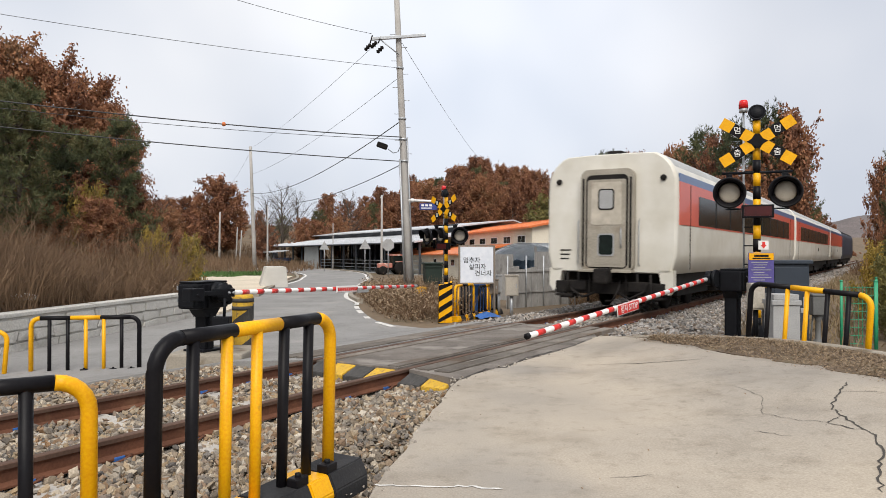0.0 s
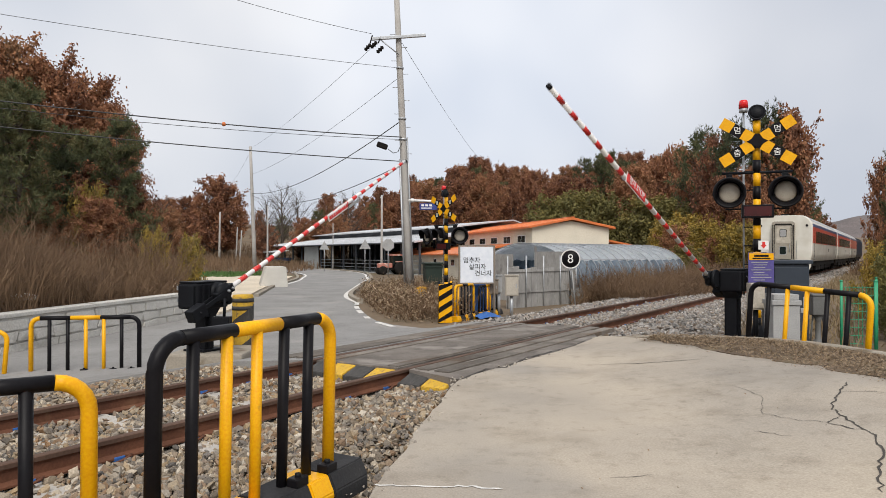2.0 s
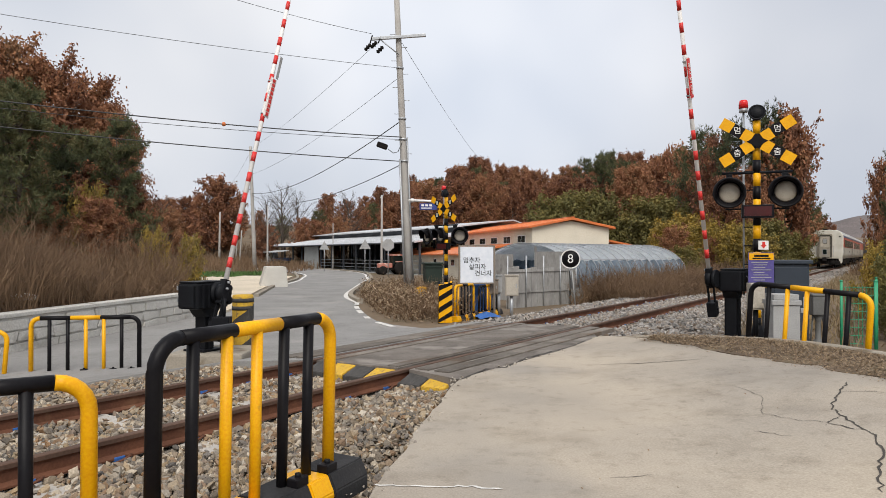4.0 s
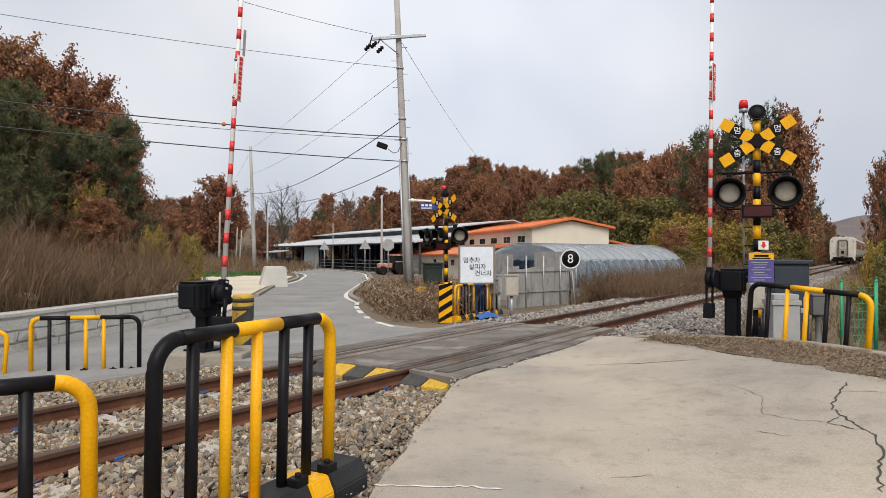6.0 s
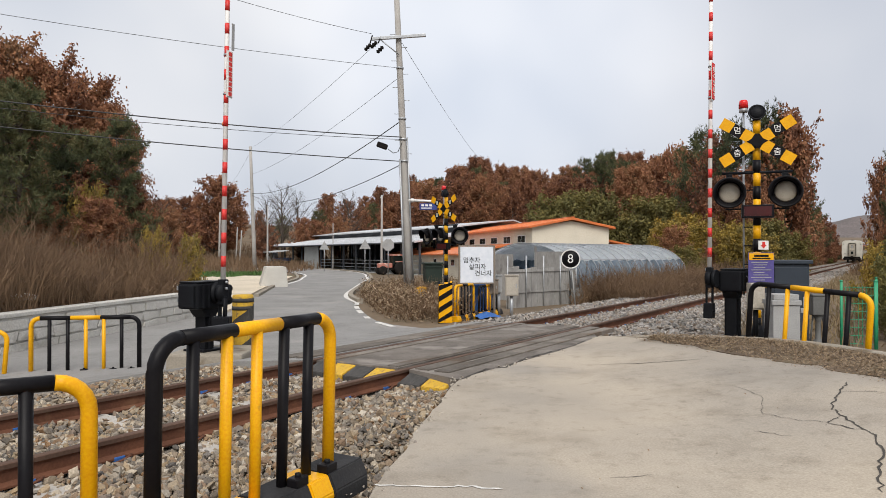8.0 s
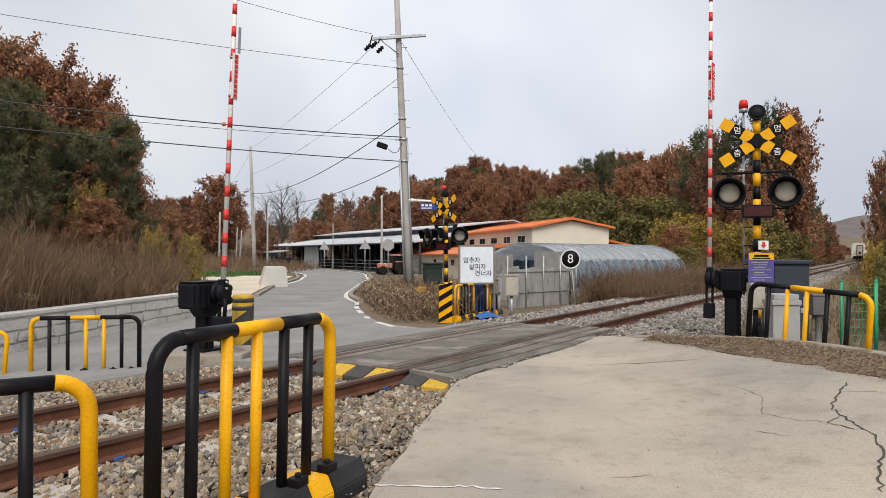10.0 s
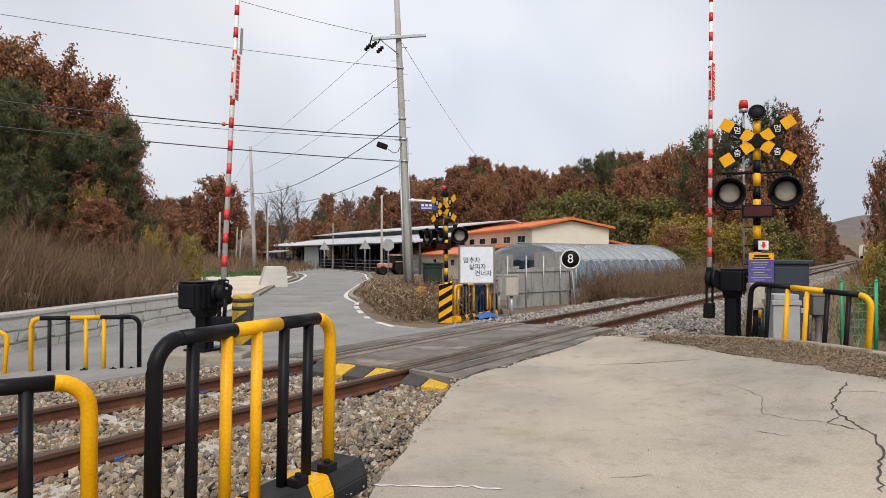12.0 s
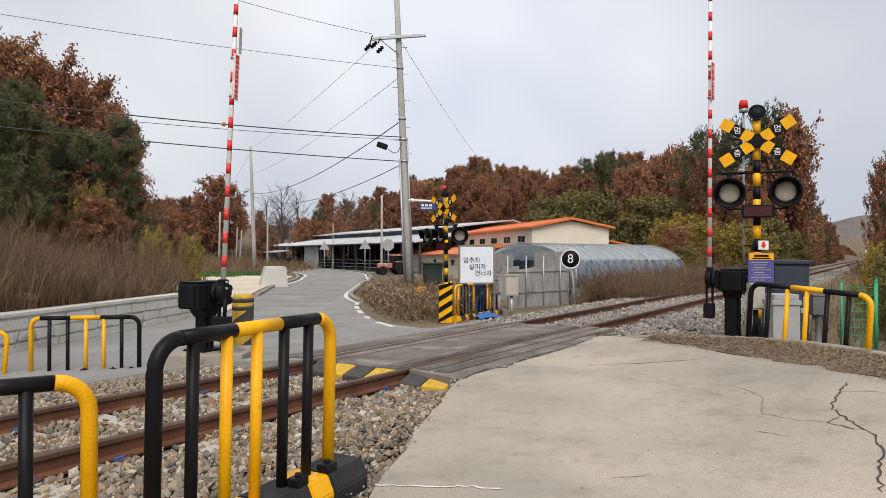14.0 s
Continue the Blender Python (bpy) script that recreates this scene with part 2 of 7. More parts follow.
M_CROP = islands("green_crop", [(0.06, 0.13, 0.03), (0.09, 0.17, 0.04), (0.05, 0.10, 0.03)], bump=0, translucent=0.2)

# ---- the line of the track: s runs along it, d is the distance from the camera's foot across it ----
TH = math.atan2(796.0, 1200.0)
SN, CS = math.sin(TH), math.cos(TH)
D_NEAR, D_FAR = 4.75, 6.255
D_MID = (D_NEAR + D_FAR) / 2
CANT = -0.022


def bend(s):
    """The line's slow curve, far out."""
    return 0.00006 * max(0.0, min(s, 135.0) - 60.0) ** 2 - 0.0001 * max(0.0, s - 135.0) ** 2


def tr(s, d, z=0.0):
    d2 = d + bend(s)
    return Vector((s * SN - d2 * CS, s * CS + d2 * SN, z))


def sd(x, y):
    return x * SN + y * CS, -x * CS + y * SN


def smooth(a, b, v):
    k = min(1.0, max(0.0, (v - a) / (b - a)))
    return k * k * (3 - 2 * k)


# ---- mesh helpers ----
def obj(name, bm, material, parent=None, label=""):
    me = bpy.data.meshes.new(name)
    bm.to_mesh(me)
    bm.free()
    for m in (material if isinstance(material, (list, tuple)) else [material]):
        me.materials.append(m)
    ob = new(name, me)
    if parent is not None:
        ob.parent = parent
    if label:
        tagged(ob, label)
    return ob


def part(name, bm, material, parent, label=""):
    return obj(name, bm, material, parent, label)


def empty(name, m, label, category, group="", kind=""):
    ob = new(name)
    ob.empty_display_size = 0.1
    ob.matrix_world = m
    return tagged(ob, label, category, group, kind)


def box(x0, x1, y0, y1, z0, z1, bevel=0.0, bm=None, m=None):
    b = bmesh.new()
    bmesh.ops.create_cube(b, size=1.0)
    for v in b.verts:
        v.co = Vector((x0 + (v.co.x + 0.5) * (x1 - x0), y0 + (v.co.y + 0.5) * (y1 - y0), z0 + (v.co.z + 0.5) * (z1 - z0)))
    if bevel:
        bmesh.ops.bevel(b, geom=b.edges[:], offset=bevel, segments=2, affect="EDGES", profile=0.6)
    if m is not None:
        bmesh.ops.transform(b, matrix=m, verts=b.verts)
    return merge(bm, b)


def merge(bm, b):
    if bm is None:
        return b
    me = bpy.data.meshes.new("tmp")
    b.to_mesh(me)
    b.free()
    bm.from_mesh(me)
    bpy.data.meshes.remove(me)
    return bm


def tube(points, radius, sides=10, bm=None, r_end=None, caps=True):
    """A pipe along points."""
    bm = bm or bmesh.new()
    pts = [Vector(p) for p in points]
    rings = []
    up = Vector((0.123, 0.31, 0.94)).normalized()
    for i, p in enumerate(pts):
        t = (pts[min(i + 1, len(pts) - 1)] - pts[max(i - 1, 0)]).normalized()
        a = t.cross(up)
        if a.length < 1e-3:
            a = t.cross(Vector((1, 0, 0)))
        a.normalize()
        b = t.cross(a)
        k = i / max(1, len(pts) - 1)
        r = radius if r_end is None else radius + (r_end - radius) * k
        rings.append([bm.verts.new(p + r * (math.cos(2 * math.pi * j / sides) * a + math.sin(2 * math.pi * j / sides) * b)) for j in range(sides)])
    for r0, r1 in zip(rings, rings[1:]):
        for j in range(sides):
            f = bm.faces.new((r0[j], r0[(j + 1) % sides], r1[(j + 1) % sides], r1[j]))
            f.smooth = True
    if caps:
        bm.faces.new(list(reversed(rings[0])))
        bm.faces.new(rings[-1])
    return bm


def lathe(profile, sides=24, bm=None, m=None, ring=False):
    """A turned shape about z; profile of (radius, z)."""
    b = bmesh.new()
    rings = []
    for r, z in profile:
        rings.append([b.verts.new((r * math.cos(2 * math.pi * j / sides), r * math.sin(2 * math.pi * j / sides), z)) for j in range(sides)])
    for r0, r1 in zip(rings, rings[1:] + (rings[:1] if ring else [])):
        for j in range(sides):
            f = b.faces.new((r0[j], r0[(j + 1) % sides], r1[(j + 1) % sides], r1[j]))
            f.smooth = True
    if profile[0][0] > 1e-4 and not ring:
        b.faces.new(list(reversed(rings[0])))
    if profile[-1][0] > 1e-4 and not ring:
        b.faces.new(rings[-1])
    bmesh.ops.remove_doubles(b, verts=b.verts, dist=1e-5)
    bmesh.ops.recalc_face_normals(b, faces=b.faces)
    if m is not None:
        bmesh.ops.transform(b, matrix=m, verts=b.verts)
    return merge(bm, b)


def prism(outline, z0, z1, bm=None, m=None, bevel=0.0):
    """A flat outline (x, y) given thickness in z."""
    b = bmesh.new()
    lo = [b.verts.new((x, y, z0)) for x, y in outline]
    hi = [b.verts.new((x, y, z1)) for x, y in outline]
    b.faces.new(list(reversed(lo)))
    b.faces.new(hi)
    k = len(outline)
    for i in range(k):
        b.faces.new((lo[i], lo[(i + 1) % k], hi[(i + 1) % k], hi[i]))
    bmesh.ops.recalc_face_normals(b, faces=b.faces)
    if bevel:
        bmesh.ops.bevel(b, geom=b.edges[:], offset=bevel, segments=2, affect="EDGES")
    if m is not None:
        bmesh.ops.transform(b, matrix=m, verts=b.verts)
    return merge(bm, b)


def mesh_np(name, verts, faces, material, smooth_all=False):
    me = bpy.data.meshes.new(name)
    me.from_pydata(verts, [], faces)
    me.materials.append(material)
    if smooth_all:
        me.polygons.foreach_set("use_smooth", [True] * len(me.polygons))
    me.update()
    return new(name, me)


def text_part(name, words, size, material, parent, m, depth=0.004, label=""):
    """Lettering as a thin mesh."""
    cu = bpy.data.curves.new(name, "FONT")
    cu.body, cu.size, cu.extrude = words, size, depth
    cu.align_x, cu.align_y = "CENTER", "CENTER"
    tmp = bpy.data.objects.new("tmp", cu)
    scene.collection.objects.link(tmp)
    dg = bpy.context.evaluated_depsgraph_get()
    me = bpy.data.meshes.new_from_object(tmp.evaluated_get(dg))
    bpy.data.objects.remove(tmp)
    me.materials.clear()
    me.materials.append(material)
    ob = new(name, me)
    ob.parent, ob.matrix_local = parent, m
    if label:
        tagged(ob, label)
    return ob



# ---- ground ----
WALL_A, WALL_B = Vector((-8.15, 9.0)), Vector((-6.95, 19.6))


def bank_uv(x, y):
    """Along the retaining wall past its far end, and behind it."""
    t = (WALL_B - WALL_A).normalized()
    nrm = Vector((-t.y, t.x))
    p = Vector((x, y)) - WALL_B
    return p.dot(t), p.dot(nrm)


def ground_z(x, y):
    s, d = sd(x, y)
    d -= bend(s)
    z = -0.30
    z += 0.05 * (1 - smooth(2.0, 4.0, d))
    far = smooth(7.6, 9.6, d)
    z = z * (1 - far) - 0.47 * far
    # bank behind the retaining wall
    u, v = bank_uv(x, y)
    z += 0.62 * smooth(0.12, 0.42, v) * (1 - smooth(-1.0, 5.0, u)) + 3.2 * smooth(2.5, 24.0, v) * (1 - smooth(-2.0, 17.0, u))
    # wooded ridge behind the farm, low hill to its side, cutting along the line, far hills
    z += 9.0 * smooth(95.0, 170.0, y) * smooth(-45.0, 5.0, x) * smooth(5.0, 40.0, abs(d - D_MID))
    z += 5.0 * smooth(60.0, 110.0, s) * smooth(7.0, 22.0, abs(d - D_MID))
    z += 3.0 * smooth(500.0, 900.0, y)
    z += 4.0 * smooth(48.0, 120.0, y) * smooth(-16.0, -50.0, x)
    return z


def build_ground():
    xs = sorted(set([-3000, -1500, -700, -400, -250, -160, -120, -90, -70] + [round(-60 + i * 1.5, 2) for i in range(94)] + [round(-9.9 + i * 0.15, 2) for i in range(26)] + [90, 110, 130, 160, 200, 260, 400, 700, 1500, 3000]))
    ys = sorted(set([-2000, -500, -150, -60, -30, -15] + [round(-8 + i * 1.0, 2) for i in range(70)] + [62 + 3 * i for i in range(50)] + [230, 260, 300, 400, 500, 600, 700, 800, 900, 1500, 3500]))
    verts = [(x, y, ground_z(x, y)) for y in ys for x in xs]
    w = len(xs)
    faces = [(j * w + i, j * w + i + 1, (j + 1) * w + i + 1, (j + 1) * w + i) for j in range(len(ys) - 1) for i in range(w - 1)]
    tagged(mesh_np("ground", verts, faces, M_GROUND, True), "dry brown autumn earth with patches of dead grass", "ground", kind="structure")


build_ground()


def far_hill():
    """Low wooded hill where the line meets the sky."""
    verts, faces = [], []
    n, m = 60, 14
    for j in range(m):
        for i in range(n):
            x = 250 + 700 * i / (n - 1)
            y = 760 + 260 * j / (m - 1)
            e = max(0.0, math.sin(math.pi * i / (n - 1)) * math.sin(math.pi * j / (m - 1)))
            verts.append((x, y, -2 + 52 * e ** 0.7 * (0.85 + 0.3 * noise.noise(Vector((x * 0.012, y * 0.012, 1)))) + 4 * noise.noise(Vector((x * 0.09, y * 0.09, 4)))))
    for j in range(m - 1):
        for i in range(n - 1):
            faces.append((j * n + i, j * n + i + 1, (j + 1) * n + i + 1, (j + 1) * n + i))
    m_ = mat("far_wood", (0.15, 0.125, 0.12), (0.11, 0.095, 0.092), 0.95, scale=0.05, fine=0.4, bump=0.6, bump_dist=2.0)
    tagged(mesh_np("backdrop_hill", verts, faces, m_, True), "low grey-brown wooded hill in the distance", "hill", kind="structure")


far_hill()


def strip(name, left, right, material, label, category, thick=0.25, zf=None, cross=8, kind="structure"):
    """A road slab between two edge lines of (x, y, z)."""
    verts, faces = [], []
    k = cross + 1
    for a, b in zip(left, right):
        for j in range(k):
            p = Vector(a).lerp(Vector(b), j / cross)
            verts.append((p.x, p.y, p.z + (zf(p.x, p.y) if zf else 0)))
    n = len(left)
    for i in range(n - 1):
        for j in range(cross):
            faces.append((i * k + j, i * k + j + 1, (i + 1) * k + j + 1, (i + 1) * k + j))
    base = len(verts)
    rim = [i * k for i in range(n)] + [(n - 1) * k + j for j in range(1, k)] + [i * k + cross for i in range(n - 2, -1, -1)] + [j for j in range(cross - 1, 0, -1)]
    for i in rim:
        x, y, z = verts[i]
        verts.append((x, y, z - thick))
    for a in range(len(rim)):
        b = (a + 1) % len(rim)
        faces.append((rim[a], base + a, base + b, rim[b]))
    ob = mesh_np(name, verts, faces, material)
    bm = bmesh.new()
    bm.from_mesh(ob.data)
    bmesh.ops.recalc_face_normals(bm, faces=bm.faces)
    bm.to_mesh(ob.data)
    bm.free()
    return tagged(ob, label, category, kind=kind)


def polyline(pts, step):
    """Points along a smooth line through pts."""
    out = []
    p = [Vector(q) for q in pts]
    for i in range(len(p) - 1):
        a, b, c, e = p[max(i - 1, 0)], p[i], p[i + 1], p[min(i + 2, len(p) - 1)]
        n = max(2, int((c - b).length / step))
        for j in range(n):
            t = j / n
            out.append(0.5 * ((2 * b) + (c - a) * t + (2 * a - 5 * b + 4 * c - e) * t * t + (3 * b - a - 3 * c + e) * t ** 3))
    out.append(p[-1])
    return out


def lined(pts, n):
    """n points evenly along a smooth line."""
    d = polyline(pts, 0.05)
    acc = [0.0]
    for a, b in zip(d, d[1:]):
        acc.append(acc[-1] + (b - a).length)
    out = []
    for i in range(n):
        target = acc[-1] * i / (n - 1)
        k = next((q for q in range(len(acc)) if acc[q] >= target - 1e-9), len(acc) - 1)
        out.append(d[k])
    return out


def road_z(x, y):
    return 0.2 * smooth(1.4, 4.2, x) * smooth(-4, 4, y)


S0, S1 = 6.35, 11.9
# near road: concrete slab from the crossing past the camera
near_left = [(-2.2, -6, 0), (-1.3, -1, 0), (-0.62, 2.2, 0), (-0.40, 3.9, 0), (-0.02, 6.2, 0), (0.16, 7.3, 0)]
near_right = [(6.0, -6, 0), (5.4, 0, 0), (4.9, 4.5, 0), (4.35, 7.7, 0), (3.5, 9.0, 0), (2.45, 10.6, 0)]
strip("road_near", [p + Vector((0.05 * noise.noise(p * 1.7) + 0.025 * noise.noise(p * 6.0), 0, 0)) for p in lined(near_left, 90)], lined(near_right, 90), M_CONC, "pale cracked concrete approach road", "road", 0.35, road_z, 24)
# asphalt apron at the near rail
a0, a1 = tr(S0, D_NEAR - 0.07), tr(S1, D_NEAR - 0.07)
strip("road_apron", [a0.lerp(a1, i / 12) for i in range(13)], [Vector((0.16, 7.3, -0.008)).lerp(Vector((2.45, 10.6, -0.008)), i / 12) for i in range(13)], M_PATCH, "grey asphalt apron beside the rail", "road", 0.3)
c0, c1 = tr(S0, D_FAR - 0.1, CANT), tr(S1, D_FAR - 0.1, CANT)
b0, b1 = tr(S0, D_NEAR + 0.1, 0), tr(S1, D_NEAR + 0.1, 0)
strip("road_crossing", [c0.lerp(c1, i / 12) for i in range(13)], [b0.lerp(b1, i / 12) for i in range(13)], M_PATCH, "worn dark asphalt between the rails", "road", 0.3)
# far road: asphalt, widening, then bending away to the farm
far_l = [tr(S0 - 0.1, D_FAR + 0.07, CANT), tr(S0 - 0.5, 7.6, -0.12), tr(4.0, 9.6, -0.42), (-6.5, 15.0, -0.42), (-6.75, 20, -0.42), (-8.0, 28, -0.42), (-9.2, 38, -0.42), (-10.2, 48, -0.42), (-13.5, 62, -0.4), (-24, 78, -0.3), (-40, 84, -0.2)]
far_r = [tr(S1 + 0.1, D_FAR + 0.07, CANT), tr(S1 + 0.5, 7.6, -0.12), tr(13.2, 9.0, -0.42), (-1.6, 17.5, -0.42), (-2.6, 21.5, -0.42), (-4.0, 29, -0.42), (-4.6, 38, -0.42), (-5.4, 50, -0.42), (-8.5, 66, -0.4), (-18, 84, -0.3), (-40, 92, -0.2)]
strip("road_far", lined(far_l, 90), lined(far_r, 90), M_ASPH, "grey asphalt village road bending away", "road", 0.3, None, 10)


strip("road_side", [tr(-10 + 16.5 * i / 20, 8.7, -0.445) for i in range(21)], lined([(-8.6, 3.0, -0.435), (-8.1, 9.0, -0.435), (-6.9, 19.6, -0.435)], 21), M_ASPH, "grey asphalt lane beside the retaining wall", "road", 0.2, None, 8)


def bed_profile():
    return [(2.9, -0.33), (3.3, -0.21), (3.75, -0.185), (7.25, -0.20), (7.7, -0.22), (8.9, -0.52)]


def build_bed(name, s_from, s_to, step):
    prof = bed_profile()
    verts, faces = [], []
    ss = np.arange(s_from, s_to + 0.01, step)
    for s in ss:
        for d, z in prof:
            p = tr(s, d, z)
            verts.append(tuple(p))
    k = len(prof)
    for i in range(len(ss) - 1):
        for j in range(k - 1):
            faces.append((i * k + j, (i + 1) * k + j, (i + 1) * k + j + 1, i * k + j + 1))
    tagged(mesh_np(name, verts, faces, M_BED), "grey brown crushed stone track bed", "track bed", kind="structure")


build_bed("track_bed", -60, 420, 4.0)

# rails: flat-bottomed section swept along the line
RAIL = [(-0.067, -0.153), (0.067, -0.153), (0.067, -0.140), (0.012, -0.122), (0.009, -0.045), (0.034, -0.036), (0.036, -0.006), (0.028, 0.0), (-0.028, 0.0), (-0.036, -0.006), (-0.034, -0.036), (-0.009, -0.045), (-0.012, -0.122), (-0.067, -0.140)]


def build_rail(d0, dz, label):
    ss = list(np.arange(-60, 60, 3.0)) + list(np.arange(60, 421, 6.0))
    root = empty("rail", pose(0, 0, 0), label, "rail", "rails of the track")
    for name, sec, m in (("web_and_foot", RAIL[:5] + [(0.009, -0.043), (-0.009, -0.043)] + RAIL[12:], M_RUST), ("head", RAIL[5:11], M_HEAD)):
        bm = bmesh.new()
        rings = [[bm.verts.new(tr(s, d0 + a, b + dz)) for a, b in sec] for s in ss]
        k = len(sec)
        for r0, r1 in zip(rings, rings[1:]):
            for j in range(k):
                bm.faces.new((r0[j], r0[(j + 1) % k], r1[(j + 1) % k], r1[j]))
        bmesh.ops.recalc_face_normals(bm, faces=bm.faces)
        part(name, bm, m, root)
    for s in (-1.0, 18.0):
        for sy in (-1, 1):
            b = box(s - 0.28, s + 0.28, d0 + sy * 0.026 - 0.014, d0 + sy * 0.026 + 0.014, dz - 0.118, dz - 0.05, 0.006)
            for v in b.verts:
                v.co = tr(v.co.x, v.co.y, v.co.z)
            part("fishplate", b, M_RUST, root)


build_rail(D_NEAR, 0, "rust-brown steel rail with a worn head")
build_rail(D_FAR, CANT, "rust-brown steel rail with a worn head")


# ---- train ----
M_TWHITE = mat("coach_cream", (0.63, 0.60, 0.525), (0.56, 0.53, 0.46), 0.4, scale=0.5, fine=1.5, bump=0, stain=(0.52, 0.48, 0.41), stain_at=0.66, stain_scale=1.5, coat=0.2)
M_TRED = mat("coach_red", (0.62, 0.09, 0.045), (0.54, 0.075, 0.038), 0.35, scale=2, fine=30, bump=0.03, coat=0.3)
M_TBLUE = mat("coach_blue", (0.07, 0.13, 0.28), (0.06, 0.11, 0.24), 0.35, scale=2, fine=30, bump=0.03, coat=0.3)
M_TGREY = mat("coach_roof_grey", (0.40, 0.40, 0.39), (0.30, 0.30, 0.29), 0.6, scale=2, fine=30, bump=0.08)
M_TDOOR = mat("coach_door_metal", (0.36, 0.325, 0.265), (0.28, 0.25, 0.20), 0.5, metal=0.1, scale=2, fine=30, bump=0.06, stain=(0.26, 0.22, 0.17), stain_at=0.6, stain_scale=3)
M_TPANEL = mat("coach_door_panel", (0.50, 0.45, 0.37), (0.42, 0.375, 0.305), 0.45, metal=0.1, scale=1.2, fine=6, bump=0, stain=(0.34, 0.29, 0.23), stain_at=0.6, stain_scale=2)
M_TDARK = mat("underframe_black", (0.010, 0.009, 0.009), (0.022, 0.019, 0.017), 0.85, spec=0.15, scale=5, fine=30, bump=0.3)
M_TGLASS = mat("dark_window_glass", (0.012, 0.018, 0.016), (0.009, 0.013, 0.012), 0.12, spec=0.15, scale=2, fine=10, bump=0)
M_LOCO = mat("locomotive_dark_blue", (0.035, 0.045, 0.07), (0.03, 0.035, 0.05), 0.45, scale=2, fine=30, bump=0.05)

HALF = 1.55


def body_section(half, low, high, r):
    """Cross-section (x across, z up) of a coach with rounded shoulders and arched roof."""
    pts = [(-half + 0.10, low), (-half, low + 0.45), (-half, high - r - 0.35)]
    for i in range(1, 8):
        a = math.pi - i / 8 * math.pi / 2
        pts.append((-half + r + r * math.cos(a) * 1.0, high - r - 0.0 + (r - 0.0) * math.sin(a) - 0.14 * (1 - i / 8)))
    pts.append((-half * 0.35, high - 0.01))
    return pts + [(-x, z) for x, z in reversed(pts)]


def coach_shell(length, low=0.92, high=3.68, r=0.62):
    sec = body_section(HALF, low, high, r)
    bm = bmesh.new()
    # rounded ends
    stops = [(0.0, 0.955), (0.025, 0.982), (0.07, 0.995), (0.13, 1.0), (length - 0.30, 1.0), (length - 0.1, 0.985), (length, 0.95)]
    mid = (low + high) / 2
    rings = [[bm.verts.new((x * k, y, mid + (z - mid) * (0.5 + 0.5 * k))) for x, z in sec] for y, k in stops]
    n = len(sec)
    for r0, r1 in zip(rings, rings[1:]):
        for j in range(n):
            f = bm.faces.new((r0[j], r0[(j + 1) % n], r1[(j + 1) % n], r1[j]))
            zc = f.calc_center_median().z
            f.material_index = 1 if zc > 3.35 else 0
            f.smooth = True
    bm.faces.new(rings[0])
    bm.faces.new(list(reversed(rings[-1])))
    bmesh.ops.recalc_face_normals(bm, faces=bm.faces)
    for f in bm.faces:
        if abs(f.normal.y) > 0.7:
            f.material_index = 0
            f.smooth = False
        elif f.calc_center_median().y < 0.11:
            f.material_index = 0
    return bm


def bogie(parent, y):
    bg_ = part("bogie", box(-1.1, 1.1, y - 1.5, y + 1.5, 0.42, 0.62, 0.03), M_TDARK, parent)
    for sx in (-1, 1):
        part("side_frame", box(sx * 1.12 - 0.08, sx * 1.12 + 0.08, y - 1.6, y + 1.6, 0.35, 0.72, 0.03), M_TDARK, bg_)
        for dy in (-1.05, 1.05):
            m = pose(sx * 0.75, y + dy, 0.43, 0, 90, 0)
            part("wheel", lathe([(0.0, -0.07), (0.30, -0.07), (0.43, -0.06), (0.43, 0.06), (0.30, 0.07), (0.0, 0.07)], 24, m=m), M_TDARK, bg_)


